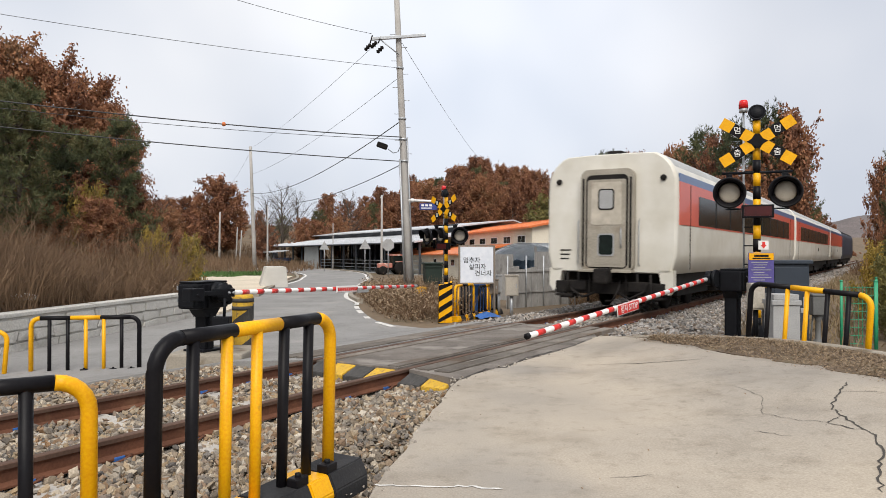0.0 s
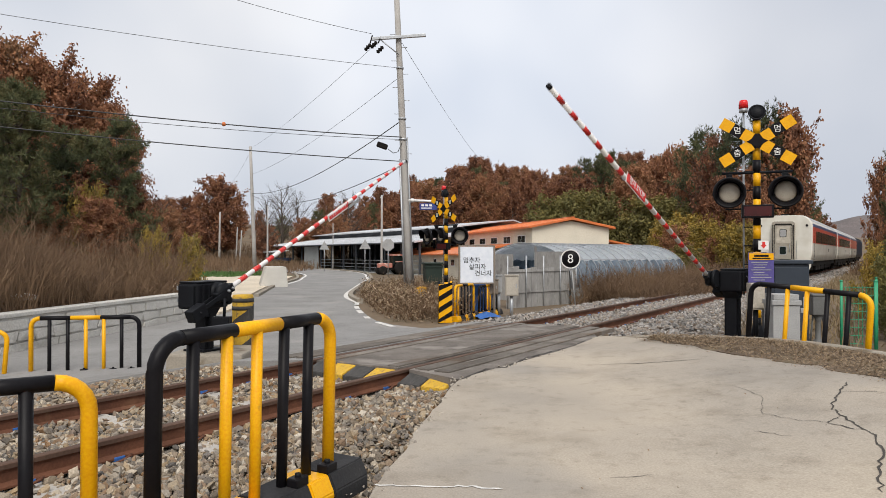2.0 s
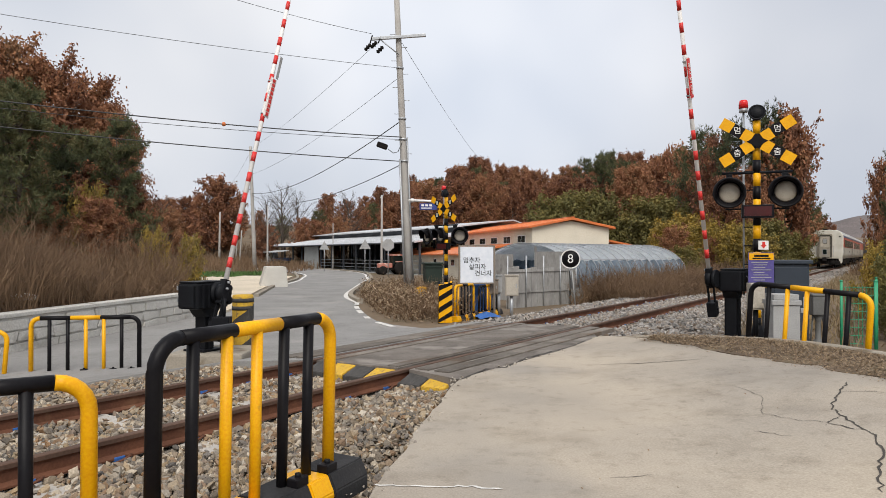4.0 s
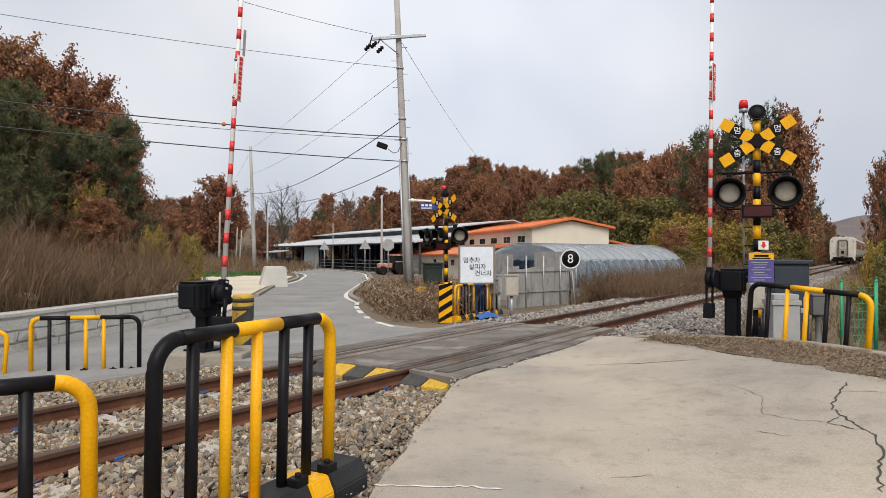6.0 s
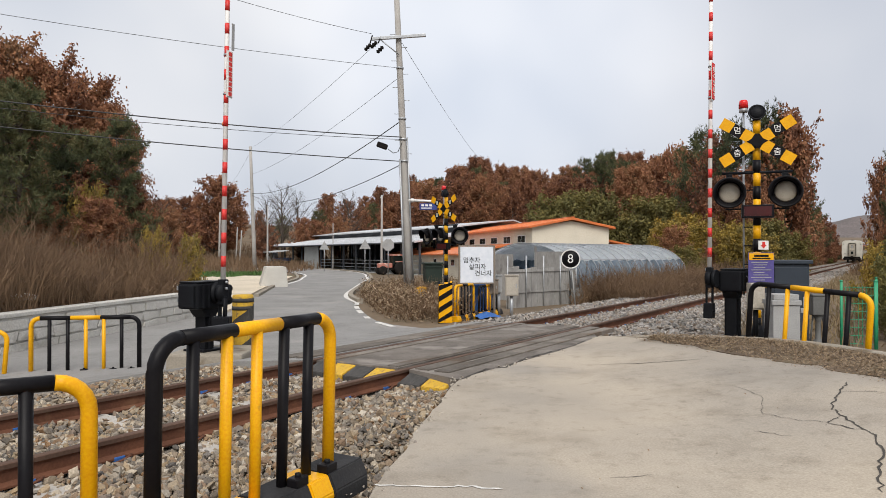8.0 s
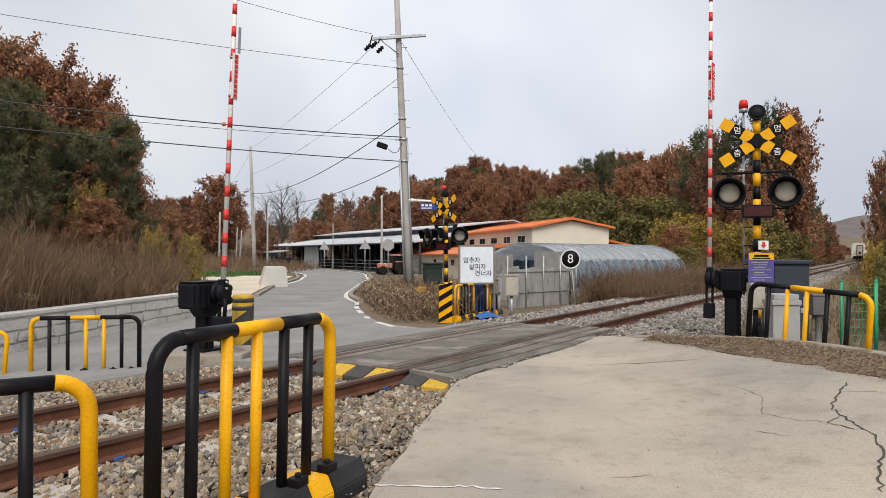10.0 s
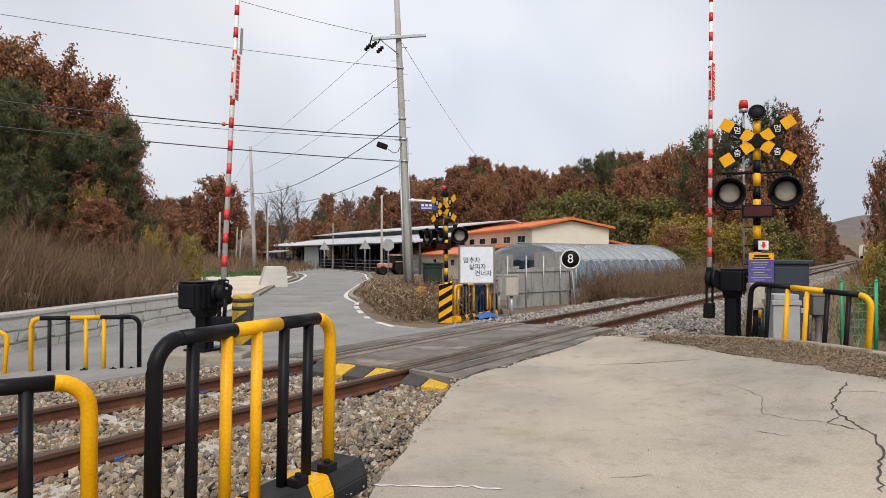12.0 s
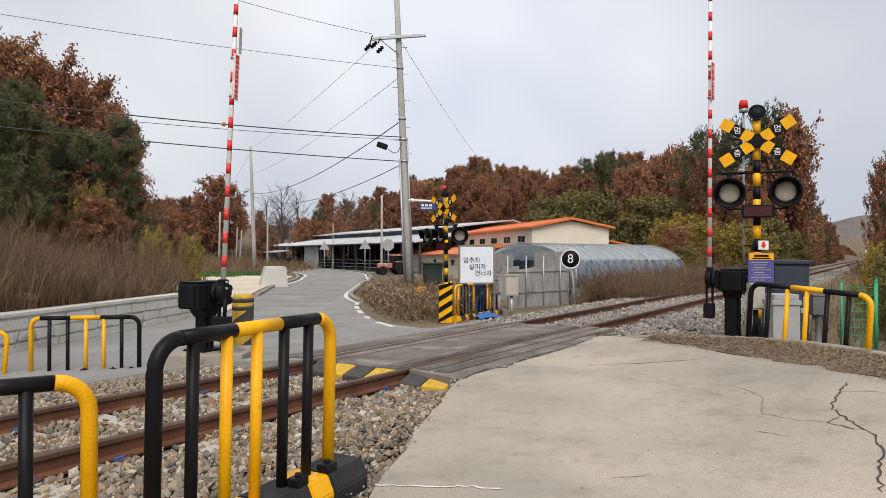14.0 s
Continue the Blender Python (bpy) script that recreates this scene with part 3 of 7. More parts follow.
def coach(y0, length, parent, tail=False, windows=True, label="", dark=False):
    shell = part("coach_body", coach_shell(length), [M_LOCO if dark else M_TWHITE, M_TDARK if dark else M_TGREY], parent, label)
    shell.location.y = y0
    eps = HALF + 0.004
    if not dark:
        for sx in (-1, 1):
            part("red_band", box(sx * eps - 0.006, sx * eps + 0.006, 0.13, length - 0.32, 2.02, 2.98), M_TRED, shell)
            part("blue_band", box(sx * (eps - 0.012) - 0.012, sx * (eps - 0.012) + 0.012, 0.13, length - 0.30, 2.98, 3.16), M_TBLUE, shell)
            if windows:
                part("window_strip", box(sx * (eps + 0.004) - 0.012, sx * (eps + 0.004) + 0.012, 1.9, length - 2.4, 2.06, 2.76, 0.02), M_TGLASS, shell)
                for k in range(8):
                    yy = 1.9 + (length - 4.3) * (k + 1) / 9
                    part("window_bar", box(sx * (eps + 0.016) - 0.006, sx * (eps + 0.016) + 0.006, yy - 0.05, yy + 0.05, 2.05, 2.77), M_TDARK, shell)
            for yy in (1.5, length - 1.5):
                part("door_line", box(sx * (eps + 0.008) - 0.006, sx * (eps + 0.008) + 0.006, yy - 0.42, yy - 0.40, 1.0, 2.95), M_TDARK, shell)
            part("lettering", box(sx * eps - 0.006, sx * eps + 0.006, length * 0.55, length * 0.55 + 0.35, 1.55, 1.75), M_TDARK, shell)
    part("underframe", box(-1.35, 1.35, 0.5, length - 0.5, 0.62, 1.0), M_TDARK, shell)
    for k, (ya, yb) in enumerate(((5.2, 8.2), (9.0, 11.5), (12.4, length - 5.4))):
        if yb > ya:
            part("equipment_box", box(-1.3, 1.3, ya, yb, 0.32, 0.95, 0.04), M_TDARK, shell)
    bogie(shell, 3.0)
    bogie(shell, length - 3.0)
    for yy in np.arange(3.0, length - 2, 4.4):
        part("roof_vent", box(-0.35, 0.35, yy - 0.25, yy + 0.25, 3.62, 3.80, 0.06), M_TGREY, shell)
    if tail:
        tail_end(shell)
    return shell


def arch(w, z0, z1, r):
    """Outline of an upright panel with round upper and lower corners."""
    pts = []
    for cx, cz, a0 in ((w - r, z1 - r, 0), (-w + r, z1 - r, 90), (-w + r, z0 + r, 180), (w - r, z0 + r, 270)):
        for i in range(6):
            a = radians(a0 + 18 * i)
            pts.append((cx + r * math.cos(a), cz + r * math.sin(a)))
    return pts


def tail_end(shell):
    def plate(name, w, z0, z1, r, y_in, y_out, material, x=0.0, ob=shell):
        bm = prism(arch(w, z0, z1, r), 0, 1)
        for v in bm.verts:
            x_, z_, k = v.co.x, v.co.y, v.co.z
            v.co = Vector((x + x_, y_in + (y_out - y_in) * k, z_))
        bmesh.ops.recalc_face_normals(bm, faces=bm.faces)
        return part(name, bm, material, ob)

    g = plate("gangway_frame", 0.63, 0.95, 3.30, 0.18, 0.0, -0.16, M_TDOOR)
    # raised black plate: the shade inside the frame is put into its colour
    plate("gangway_recess", 0.50, 1.02, 3.17, 0.13, -0.155, -0.165, M_TDARK, ob=g)
    d = plate("door", 0.455, 1.05, 3.06, 0.06, -0.15, -0.185, M_TDOOR)
    plate("upper_door_panel", 0.36, 2.02, 3.0, 0.05, -0.18, -0.195, M_TPANEL, ob=d)
    plate("lower_door_panel", 0.36, 1.12, 1.95, 0.05, -0.18, -0.193, M_TDOOR, ob=d)
    plate("upper_window_frame", 0.19, 2.36, 2.84, 0.07, -0.19, -0.205, M_TDARK, ob=d)
    plate("upper_window", 0.16, 2.39, 2.81, 0.06, -0.20, -0.21, M_GREY, ob=d)
    plate("lower_window_frame", 0.20, 1.30, 1.82, 0.07, -0.19, -0.205, M_GREY, ob=d)
    plate("lower_window", 0.165, 1.335, 1.785, 0.06, -0.20, -0.21, M_TGLASS, ob=d)
    part("door_handle", tube([(0.36, -0.20, 1.5), (0.36, -0.23, 1.55), (0.36, -0.23, 1.9), (0.36, -0.20, 1.95)], 0.015, 8), M_GALV, d)
    for sx in (-1, 1):
        part("tail_lamp", lathe([(0.07, 0), (0.07, 0.05), (0.05, 0.07), (0.0, 0.07)], 16, m=pose(sx * 1.24, 0.02, 3.06, 90, 0, 0)), M_TDARK, shell)
        part("corner_skirt", prism([(sx * 1.47, 1.0), (sx * 1.14, 1.0), (sx * 1.24, 0.55), (sx * 1.38, 0.45), (sx * 1.47, 0.6)], 0, 0.25, m=Matrix(((1, 0, 0, 0), (0, 0, 1, 0), (0, 1, 0, 0), (0, 0, 0, 1)))), M_TWHITE, shell)
        part("handrail", tube([(sx * 0.72, -0.02, 1.1), (sx * 0.72, -0.07, 1.15), (sx * 0.72, -0.07, 2.1), (sx * 0.72, -0.02, 2.15)], 0.014, 8), M_GALV, shell)
        part("jumper_cable", tube([(sx * 0.9, -0.02, 0.72), (sx * 0.85, -0.12, 0.5), (sx * 0.55, -0.16, 0.34), (sx * 0.3, -0.1, 0.45)], 0.03, 8), M_TDARK, shell)
        part("end_step", box(sx * 1.05 - 0.22, sx * 1.05 + 0.22, -0.12, 0.25, 0.34, 0.40, 0.01), M_TDARK, shell)
        part("buffer_box", box(sx * 0.7 - 0.2, sx * 0.7 + 0.2, -0.12, 0.4, 0.5, 0.72, 0.02), M_TDARK, shell)
    for k in range(3):
        part("marking", box(-1.20, -0.98 + 0.03 * k, -0.012, 0.01, 1.22 + 0.1 * k, 1.245 + 0.1 * k), M_TDARK, shell)
    part("coupler", tube([(0, 0.4, 0.85), (0, -0.35, 0.85)], 0.10, 10), M_TDARK, shell)
    part("coupler_head", box(-0.17, 0.17, -0.55, -0.2, 0.68, 1.02, 0.04), M_TDARK, shell)
    part("brake_hose", tube([(0.3, -0.05, 0.75), (0.32, -0.25, 0.55), (0.22, -0.3, 0.3), (0.05, -0.28, 0.28)], 0.025, 8), M_TDARK, shell)
    for k, xx in enumerate((-1.0, -0.72, -0.45, 0.42, 0.68, 0.98)):
        dz = 0.06 * (k % 3)
        part("pipe_hanger", tube([(xx, -0.02, 0.9), (xx + 0.03, -0.08, 0.62 - dz), (xx - 0.02, -0.06, 0.36 - dz)], 0.03, 6), M_TDARK, shell)
    part("end_ladder", box(-1.15, -0.85, -0.1, 0.1, 0.30, 0.36, 0.01), M_TDARK, shell)
    part("end_ladder", box(0.85, 1.15, -0.1, 0.1, 0.30, 0.36, 0.01), M_TDARK, shell)
    part("sill_step", box(-0.62, 0.62, -0.3, -0.02, 0.93, 0.99, 0.01), M_TDOOR, shell)
    for sx in (-1, 1):
        part("gangway_rib", tube([(sx * 0.56, -0.17, 1.05), (sx * 0.56, -0.17, 3.1)], 0.025, 6), M_TDARK, shell)
    part("head_stock", box(-1.3, 1.3, -0.03, 0.2, 0.42, 0.70, 0.02), M_TDARK, shell)
    part("roof_aerial", box(-0.18, 0.18, 0.3, 0.9, 3.66, 3.78, 0.04), M_TDARK, shell)


def build_train():
    root = empty("train", pose(0, 0, 0), "cream, red and blue passenger train rolling away on the track", "train")
    y = 0.0
    for i in range(2):
        c = coach(y, 21.3, root, tail=(i == 0))
        y += 21.3
        part("gangway_bellows", box(-0.75, 0.75, y - 0.02, y + 0.52, 0.9, 3.35, 0.05), M_TDARK, root)
        y += 0.5
    c = coach(y, 14.5, root, windows=False, label="generator car")
    y += 15.0
    lo = coach(y, 19.0, root, windows=False, dark=True, label="dark blue diesel locomotive")
    return root


TRAIN = build_train()


# ---- barriers: striped arm on an iron machine ----
def barrier(at, heading, length, r, sign, label, words, reach):
    """The machine at `at` (on its foot), arm pivoting about its local y. Returns the arm object."""
    x, y, z, pivot_z = at
    gate = empty("barrier_gate", Matrix.Translation((x, y, z)) @ pose(0, 0, 0, 0, 0, heading), label, "barrier gate", "crossing barriers")
    ph = pivot_z - z
    a0, a1 = reach
    mid = a1 - 0.18 if words else (a0 + a1) / 2
    post = part("post", box(mid - 0.08, mid + 0.10, 0.14, 0.32, 0.02, ph - 0.18, 0.012), M_IRON, gate)
    part("rib", box(mid - 0.02, mid + 0.03, 0.10, 0.36, 0.03, ph - 0.3, 0.006), M_IRON, post)
    part("foot_plate", box(mid - 0.19, mid + 0.21, 0.05, 0.43, 0, 0.03, 0.006), M_IRON, gate)
    head = part("machine_head", box(a0, a1, 0.06, 0.42, ph - 0.22, ph + 0.14, 0.03), M_IRON, gate)
    part("lid", box(a0 + 0.01, a1 - 0.01, 0.07, 0.41, ph + 0.142, ph + 0.165, 0.01), M_IRON, head)
    part("throat", prism([(mid - 0.17, ph - 0.222), (mid + 0.19, ph - 0.222), (mid + 0.10, ph - 0.34), (mid - 0.08, ph - 0.34)], 0.11, 0.35, m=Matrix(((1, 0, 0, 0), (0, 0, 1, 0), (0, 1, 0, 0), (0, 0, 0, 1)))), M_IRON, post)
    for xx in (a0 + 0.09, a0 + 0.19, a1 - 0.10):
        part("cooling_rib", box(xx - 0.01, xx + 0.01, 0.02, 0.058, ph - 0.20, ph + 0.12, 0.003), M_IRON, head)
    for zz in (ph - 0.12, ph + 0.05):
        part("gear_cover", lathe([(0.06, 0), (0.06, 0.05), (0.04, 0.07), (0.0, 0.07)], 14, m=pose(a1 - 0.03, 0.058, zz, 90, 0, 0)), M_IRON, head)
    part("side_door", box(a0 + 0.04, a1 - 0.05, 0.422, 0.45, ph - 0.19, ph + 0.11, 0.01), M_IRON, head)
    part("end_door", box(a0 - 0.035, a0 - 0.002, 0.1, 0.38, ph - 0.19, ph + 0.11, 0.01), M_IRON, head)
    for zz in (ph - 0.13, ph + 0.04):
        part("hinge", box(a0 + 0.02, a0 + 0.06, 0.44, 0.465, zz, zz + 0.06, 0.004), M_GALV, head)
    part("latch", tube([(mid, 0.45, ph - 0.08), (mid, 0.48, ph - 0.06), (mid, 0.48, ph + 0.02), (mid, 0.45, ph + 0.04)], 0.008, 6), M_GALV, head)
    part("shaft_housing", lathe([(0.15, 0), (0.15, 0.04), (0.10, 0.08), (0.0, 0.08)], 20, m=pose(0, 0.06, ph, 90, 0, 0)), M_IRON, head)
    arm = new("arm")
    arm.parent = gate
    hub = part("hub", lathe([(0.13, -0.045), (0.13, 0.045), (0.0, 0.05)], 18, m=pose(0, 0, 0, 90, 0, 0)), M_IRON, arm)
    part("clamp", box(-0.16, 0.19, -0.05, 0.05, -0.06, 0.06, 0.012), M_IRON, hub)
    for xx in (0.06, 0.15):
        part("bolt", lathe([(0.02, 0.05), (0.02, 0.075), (0.0, 0.08)], 8, m=pose(xx, 0, 0, 90, 0, 0)), M_GALV, hub)
    for sy in (-0.05, 0.05):
        part("weight_arm", box(-0.50, -0.05, sy - 0.012, sy + 0.012, -0.03, 0.03, 0.005), M_IRON, arm)
    part("counterweight", box(-0.68, -0.42, -0.075, 0.075, -0.10, 0.07, 0.012), M_IRON, arm)
    part("weight_bolt", tube([(-0.55, -0.1, -0.015), (-0.55, 0.1, -0.015)], 0.018, 8), M_IRON, arm)
    tip_r = 0.86 * r
    boom = part("boom", tube([(0.12, 0, 0), (length, 0, 0)], r, 12, r_end=tip_r), M_WHITE, arm)
    n = int((length - 0.2) / 0.165)
    step = (length - 0.2) / n
    for i in range(n):
        if i % 2 == n % 2:
            a = 0.2 + i * step
            b = a + step * 0.92
            k0, k1 = (r + (tip_r - r) * q / length + 0.0012 for q in (a, b))
            part("red_band", lathe([(k0, a), (k1, b)], 12, m=pose(0, 0, 0, 0, 90, 0)), M_RED, boom)
    # closed black end: the dark of the boom's open hollow as paint
    part("tip_cap", lathe([(tip_r + 0.003, length - 0.03), (tip_r + 0.003, length + 0.01), (0.0, length + 0.012)], 12, m=pose(0, 0, 0, 0, 90, 0)), M_BLACK, boom)
    a, b = sign
    z0, z1 = (-0.085, 0.035) if words else (-0.06, 0.04)
    zc = (z0 + z1) / 2
    face = 1 if words else -1
    ya, yb = sorted((face * 0.05, face * 0.062))
    sg = part("arm_sign", box(a, b, ya, yb, z0, z1, 0.003), M_RED if words else M_WHITE, arm)
    ya, yb = sorted((face * 0.043, face * 0.049))
    part("sign_rim", box(a - 0.015, b + 0.015, ya, yb, z0 - 0.012, z1 + 0.012), M_WHITE, sg)
    if words:
        text_part("lettering", words, 0.115, M_WHITE, sg, pose((a + b) / 2, 0.065, zc, 90, 0, 180), 0.002)
    else:
        for k in range(9):
            xx = a + (b - a) * (k + 0.5) / 9
            part("lettering", box(xx - 0.028, xx + 0.028, -0.066, -0.060, zc - 0.03, zc + 0.03), M_RED, sg)
    for xx in (a + 0.04, b - 0.04):
        part("sign_clip", lathe([(r + 0.008, xx - 0.012), (r + 0.008, xx + 0.012)], 10, m=pose(0, 0, 0, 0, 90, 0)), M_GALV, arm)
    if not words:
        part("reflector_plate", box(b + 0.03, b + 0.42, -0.062, -0.056, -0.085, -0.03, 0.002), M_GREY, arm)
    return arm


LEFT_ARM = barrier((-3.16, 9.6, -0.03, 0.79), 65, 6.0, 0.036, (2.78, 3.42), "dark iron barrier machine with a long red and white striped arm", "", (-0.36, 0.24))
RIGHT_ARM = barrier((4.62, 11.6, -0.10, 0.92), 230.4, 5.8, 0.036, (3.08, 3.70), "dark iron barrier machine with a striped arm and stop sign", "정지 STOP", (-0.70, -0.12))


# ---- pipe fences in black and yellow ----
def fence(p0, p1, top, foot, tilt=0.0, lean=0.0, seq="bbyybby", bars="byb", label=""):
    """Seven posts under a bent top rail, from p0 to p1 on the ground."""
    a, b = Vector((*p0, foot)), Vector((*p1, foot))
    length = (b - a).length
    ang = math.degrees(math.atan2(b.y - a.y, b.x - a.x))
    ob = empty("pipe_fence", Matrix.Translation(a) @ pose(0, 0, 0, 0, 0, ang) @ pose(0, 0, 0, lean, tilt, 0), label, "fence", "pipe fences beside the crossing")
    h, r, R = top - foot, 0.034, 0.13
    col = {"b": M_BLACK, "y": M_YELLOW}

    def arc(x_end, sgn):
        return [(x_end + sgn * (R - R * math.cos(radians(q))), 0, h - R + R * math.sin(radians(q))) for q in range(0, 91, 15)]

    part("end_post", tube([(0, 0, 0.0)] + arc(0, 1), r, 14), col[seq[0]], ob)
    part("end_post", tube([(length, 0, 0.0)] + arc(length, -1), r, 14), col[seq[-1]], ob)
    x0, x1 = R, length - R
    cuts = [x0 + (x1 - x0) * i / len(bars) for i in range(len(bars) + 1)]
    for i, c in enumerate(bars):
        part("top_rail", tube([(cuts[i], 0, h), (cuts[i + 1], 0, h)], r, 14), col[c], ob)
    for i in range(1, 6):
        xx = length * i / 6
        part("post", tube([(xx, 0, 0.0), (xx, 0, h - 0.02)], r * 0.82, 12), col[seq[i]], ob)
    cuts, cols = [length + 0.20, length - 0.14, length - 0.32, length - 0.62, length - 0.82, length - 1.10, -0.12], "bybyby"
    for xb, xa, c in zip(cuts, cuts[1:], cols):
        if xb - xa > 0.02:
            part("base_block", prism([(-0.15, -0.02), (0.15, -0.02), (0.15, 0.07), (0.105, 0.16), (-0.105, 0.16), (-0.15, 0.07)], xa + 0.003, xb - 0.003, m=Matrix(((0, 0, 1, 0), (1, 0, 0, 0), (0, 1, 0, 0), (0, 0, 0, 1))), bevel=0.008), M_RUBBER if c == "b" else M_YELLOW, ob)
    for xx in (length - 0.10, length - 0.36, length - 0.78):
        if xx > 0:
            part("bracket", box(xx - 0.05, xx + 0.05, -0.10, -0.03, 0.155, 0.205, 0.01), M_BLACK, ob)
            part("bracket_bolt", lathe([(0.016, 0.2), (0.016, 0.222), (0.0, 0.224)], 8, m=pose(xx, -0.065, 0)), M_IRON, ob)
    return ob


fence((-1.19, 2.77), (-0.66, 3.88), 0.98, -0.02, 0.0, 1.2, label="black and yellow pipe fence on rubber blocks in the stones")
fence((-2.66, 2.13), (-1.51, 2.90), 0.80, -0.20, 0.0, label="black and yellow pipe fence on rubber blocks")
fence((-6.25, 10.3), (-4.72, 10.55), 0.36, -0.62, 0, seq="ybbyybb", bars="byb", label="black and yellow pipe fence beyond the track")
fence((-8.3, 9.6), (-6.55, 10.1), 0.30, -0.68, 4, seq="bbyybby", bars="byb", label="black and yellow pipe fence beyond the track")
fence((4.0, 8.95), (4.82, 7.75), 0.96, -0.12, 4.0, label="leaning black and yellow pipe fence behind the kerb")
fence((0.32, 18.0), (0.86, 19.1), 0.49, -0.47, 0, seq="yybbbby", bars="yby", label="small black and yellow pipe fence by the notice board")
fence((1.02, 19.3), (1.58, 20.3), 0.42, -0.47, 0, seq="bbbyybb", bars="byb", label="small black and yellow pipe fence by the notice board")


# ---- crossing signals ----
M_LENS = mat("grey_lamp_lens", (0.42, 0.38, 0.31), (0.36, 0.32, 0.26), 0.25, scale=9, fine=120, bump=0.15)
M_BEACON = clear("red_beacon_plastic", (0.62, 0.02, 0.02), 0.2)
M_BLUE = mat("sign_blue", (0.03, 0.05, 0.22), (0.025, 0.04, 0.18), 0.5, scale=3, fine=40, bump=0.03)
M_DISP = mat("dark_red_display", (0.06, 0.008, 0.008), (0.04, 0.006, 0.006), 0.3, scale=9, fine=90, bump=0.05)


def crossing_signal(at, face, h_scale, label, lamps, blades="멈춤"):
    """Mast with beacon, bell, crossbuck, two hooded lamps and a display. Local -y faces the road user."""
    ob = empty("crossing_signal", Matrix.Translation(at) @ pose(0, 0, 0, 0, 0, face), label, "crossing signal", "crossing signals")
    H = 3.62
    z, i = 0.0, 0
    while z < H:
        z2 = min(H, z + 0.224)
        part("mast_band", lathe([(0.062, z), (0.062, z2)], 16), M_YELLOW if i % 2 else M_BLACK, ob)
        z, i = z2, i + 1
    part("base", lathe([(0.2, -0.5), (0.16, -0.2), (0.09, 0.02), (0.07, 0.1)], 16), M_IRON, ob)
    bell = part("bell", lathe([(0.0, -0.10), (0.05, -0.10), (0.07, -0.05), (0.075, 0.02), (0.13, 0.03), (0.135, 0.05), (0.06, 0.07), (0.0, 0.10)], 20, m=pose(0, -0.02, 3.71, 75, 0, 0)), M_IRON, ob)
    part("gong_rim", lathe([(0.115, 0.045), (0.14, 0.045), (0.14, 0.06), (0.115, 0.06)], 20, m=pose(0, -0.02, 3.71, 75, 0, 0), ring=True), M_IRON, bell)
    part("beacon_stalk", tube([(-0.20, 0.08, 0.6), (-0.20, 0.08, 3.78)], 0.018, 8), M_GALV, ob)
    part("beacon_base", lathe([(0.07, 3.76), (0.07, 3.83), (0.0, 3.83)], 16, m=pose(-0.20, 0.08, 0)), M_GALV, ob)
    part("beacon", lathe([(0.078, 3.83), (0.075, 3.93), (0.06, 3.97), (0.0, 3.98)], 16, m=pose(-0.20, 0.08, 0)), M_BEACON, ob)
    for k in range(9):
        zz = 0.8 + 0.32 * k
        part("rung", box(-0.2, -0.05, 0.06, 0.09, zz, zz + 0.02), M_IRON, ob)
    # crossbuck: black blades with yellow fields and a black diamond where they cross
    for sgn in (1, -1):
        turn_ = pose(0, 0, 3.22, 0, sgn * 32, 0)
        fy = -0.105 - 0.004 * sgn
        bl = part("crossbuck_blade", box(-0.66, 0.66, fy - 0.006, fy, -0.092, 0.092, 0.002, m=turn_), M_BLACK, ob)
        for a, b in ((-0.66, -0.46), (-0.27, -0.10), (0.10, 0.27), (0.46, 0.66)):
            part("yellow_field", box(a, b, -0.121, -0.116, -0.094, 0.094, m=turn_), M_YELLOW, bl)
        for a in (-0.365, 0.365):
            p = turn_ @ Vector((a, 0, 0))
            text_part("lettering", "멈" if p.z > 3.22 else "춤", 0.135, M_WHITE, bl, pose(p.x, -0.12, p.z, 90, 0, 0), 0.003)
    part("centre_diamond", prism([(0.165, 0), (0, 0.10), (-0.165, 0), (0, -0.10)], 0.122, 0.127, m=Matrix(((1, 0, 0, 0), (0, 0, -1, 0), (0, 1, 0, 3.22), (0, 0, 0, 1)))), M_BLACK, ob)
    for sx in (-1, 1):
        part("arm_bracket", box(sx * 0.435 - 0.05, sx * 0.435 + 0.05, -0.06, 0.02, 2.60, 2.68, 0.008), M_IRON, ob)
    part("cross_arm", tube([(-0.55, -0.02, 2.70), (0.55, -0.02, 2.70)], 0.025, 8), M_IRON, ob)
    part("cross_arm", tube([(-0.5, -0.02, 2.08), (0.5, -0.02, 2.08)], 0.015, 8), M_IRON, ob)
    for sx, turn in lamps:
        lm = pose(sx * 0.435, -0.02, 2.36, 0, 0, turn) @ Matrix.Scale(0.93, 4)
        hous = part("lamp_housing", lathe([(0.0, -0.12), (0.14, -0.12), (0.2, -0.02), (0.205, 0.06), (0.0, 0.06)], 28, m=lm @ pose(0, 0, 0, 90, 0, 0)), M_IRON, ob)
        bk = part("backplate", lathe([(0.19, 0.03), (0.285, 0.03), (0.29, 0.07), (0.27, 0.10), (0.25, 0.07), (0.19, 0.065)], 36, m=lm @ pose(0, 0, 0, 90, 0, 0), ring=True), M_BLACK, hous)
        part("lens", lathe([(0.0, 0.10), (0.10, 0.098), (0.17, 0.085), (0.19, 0.06)][::-1], 32, m=lm @ pose(0, 0, 0, 90, 0, 0)), M_LENS, hous)
        bm = bmesh.new()
        pr = [(0.212, 0.06), (0.222, 0.24)]
        half_turn = [radians(q) for q in range(-20, 201, 10)]
        ri = [[bm.verts.new((rr * math.cos(q), -yy - 0.10 * max(0, math.sin(q)) * (yy > 0.1), rr * math.sin(q))) for q in half_turn] for rr, yy in pr]
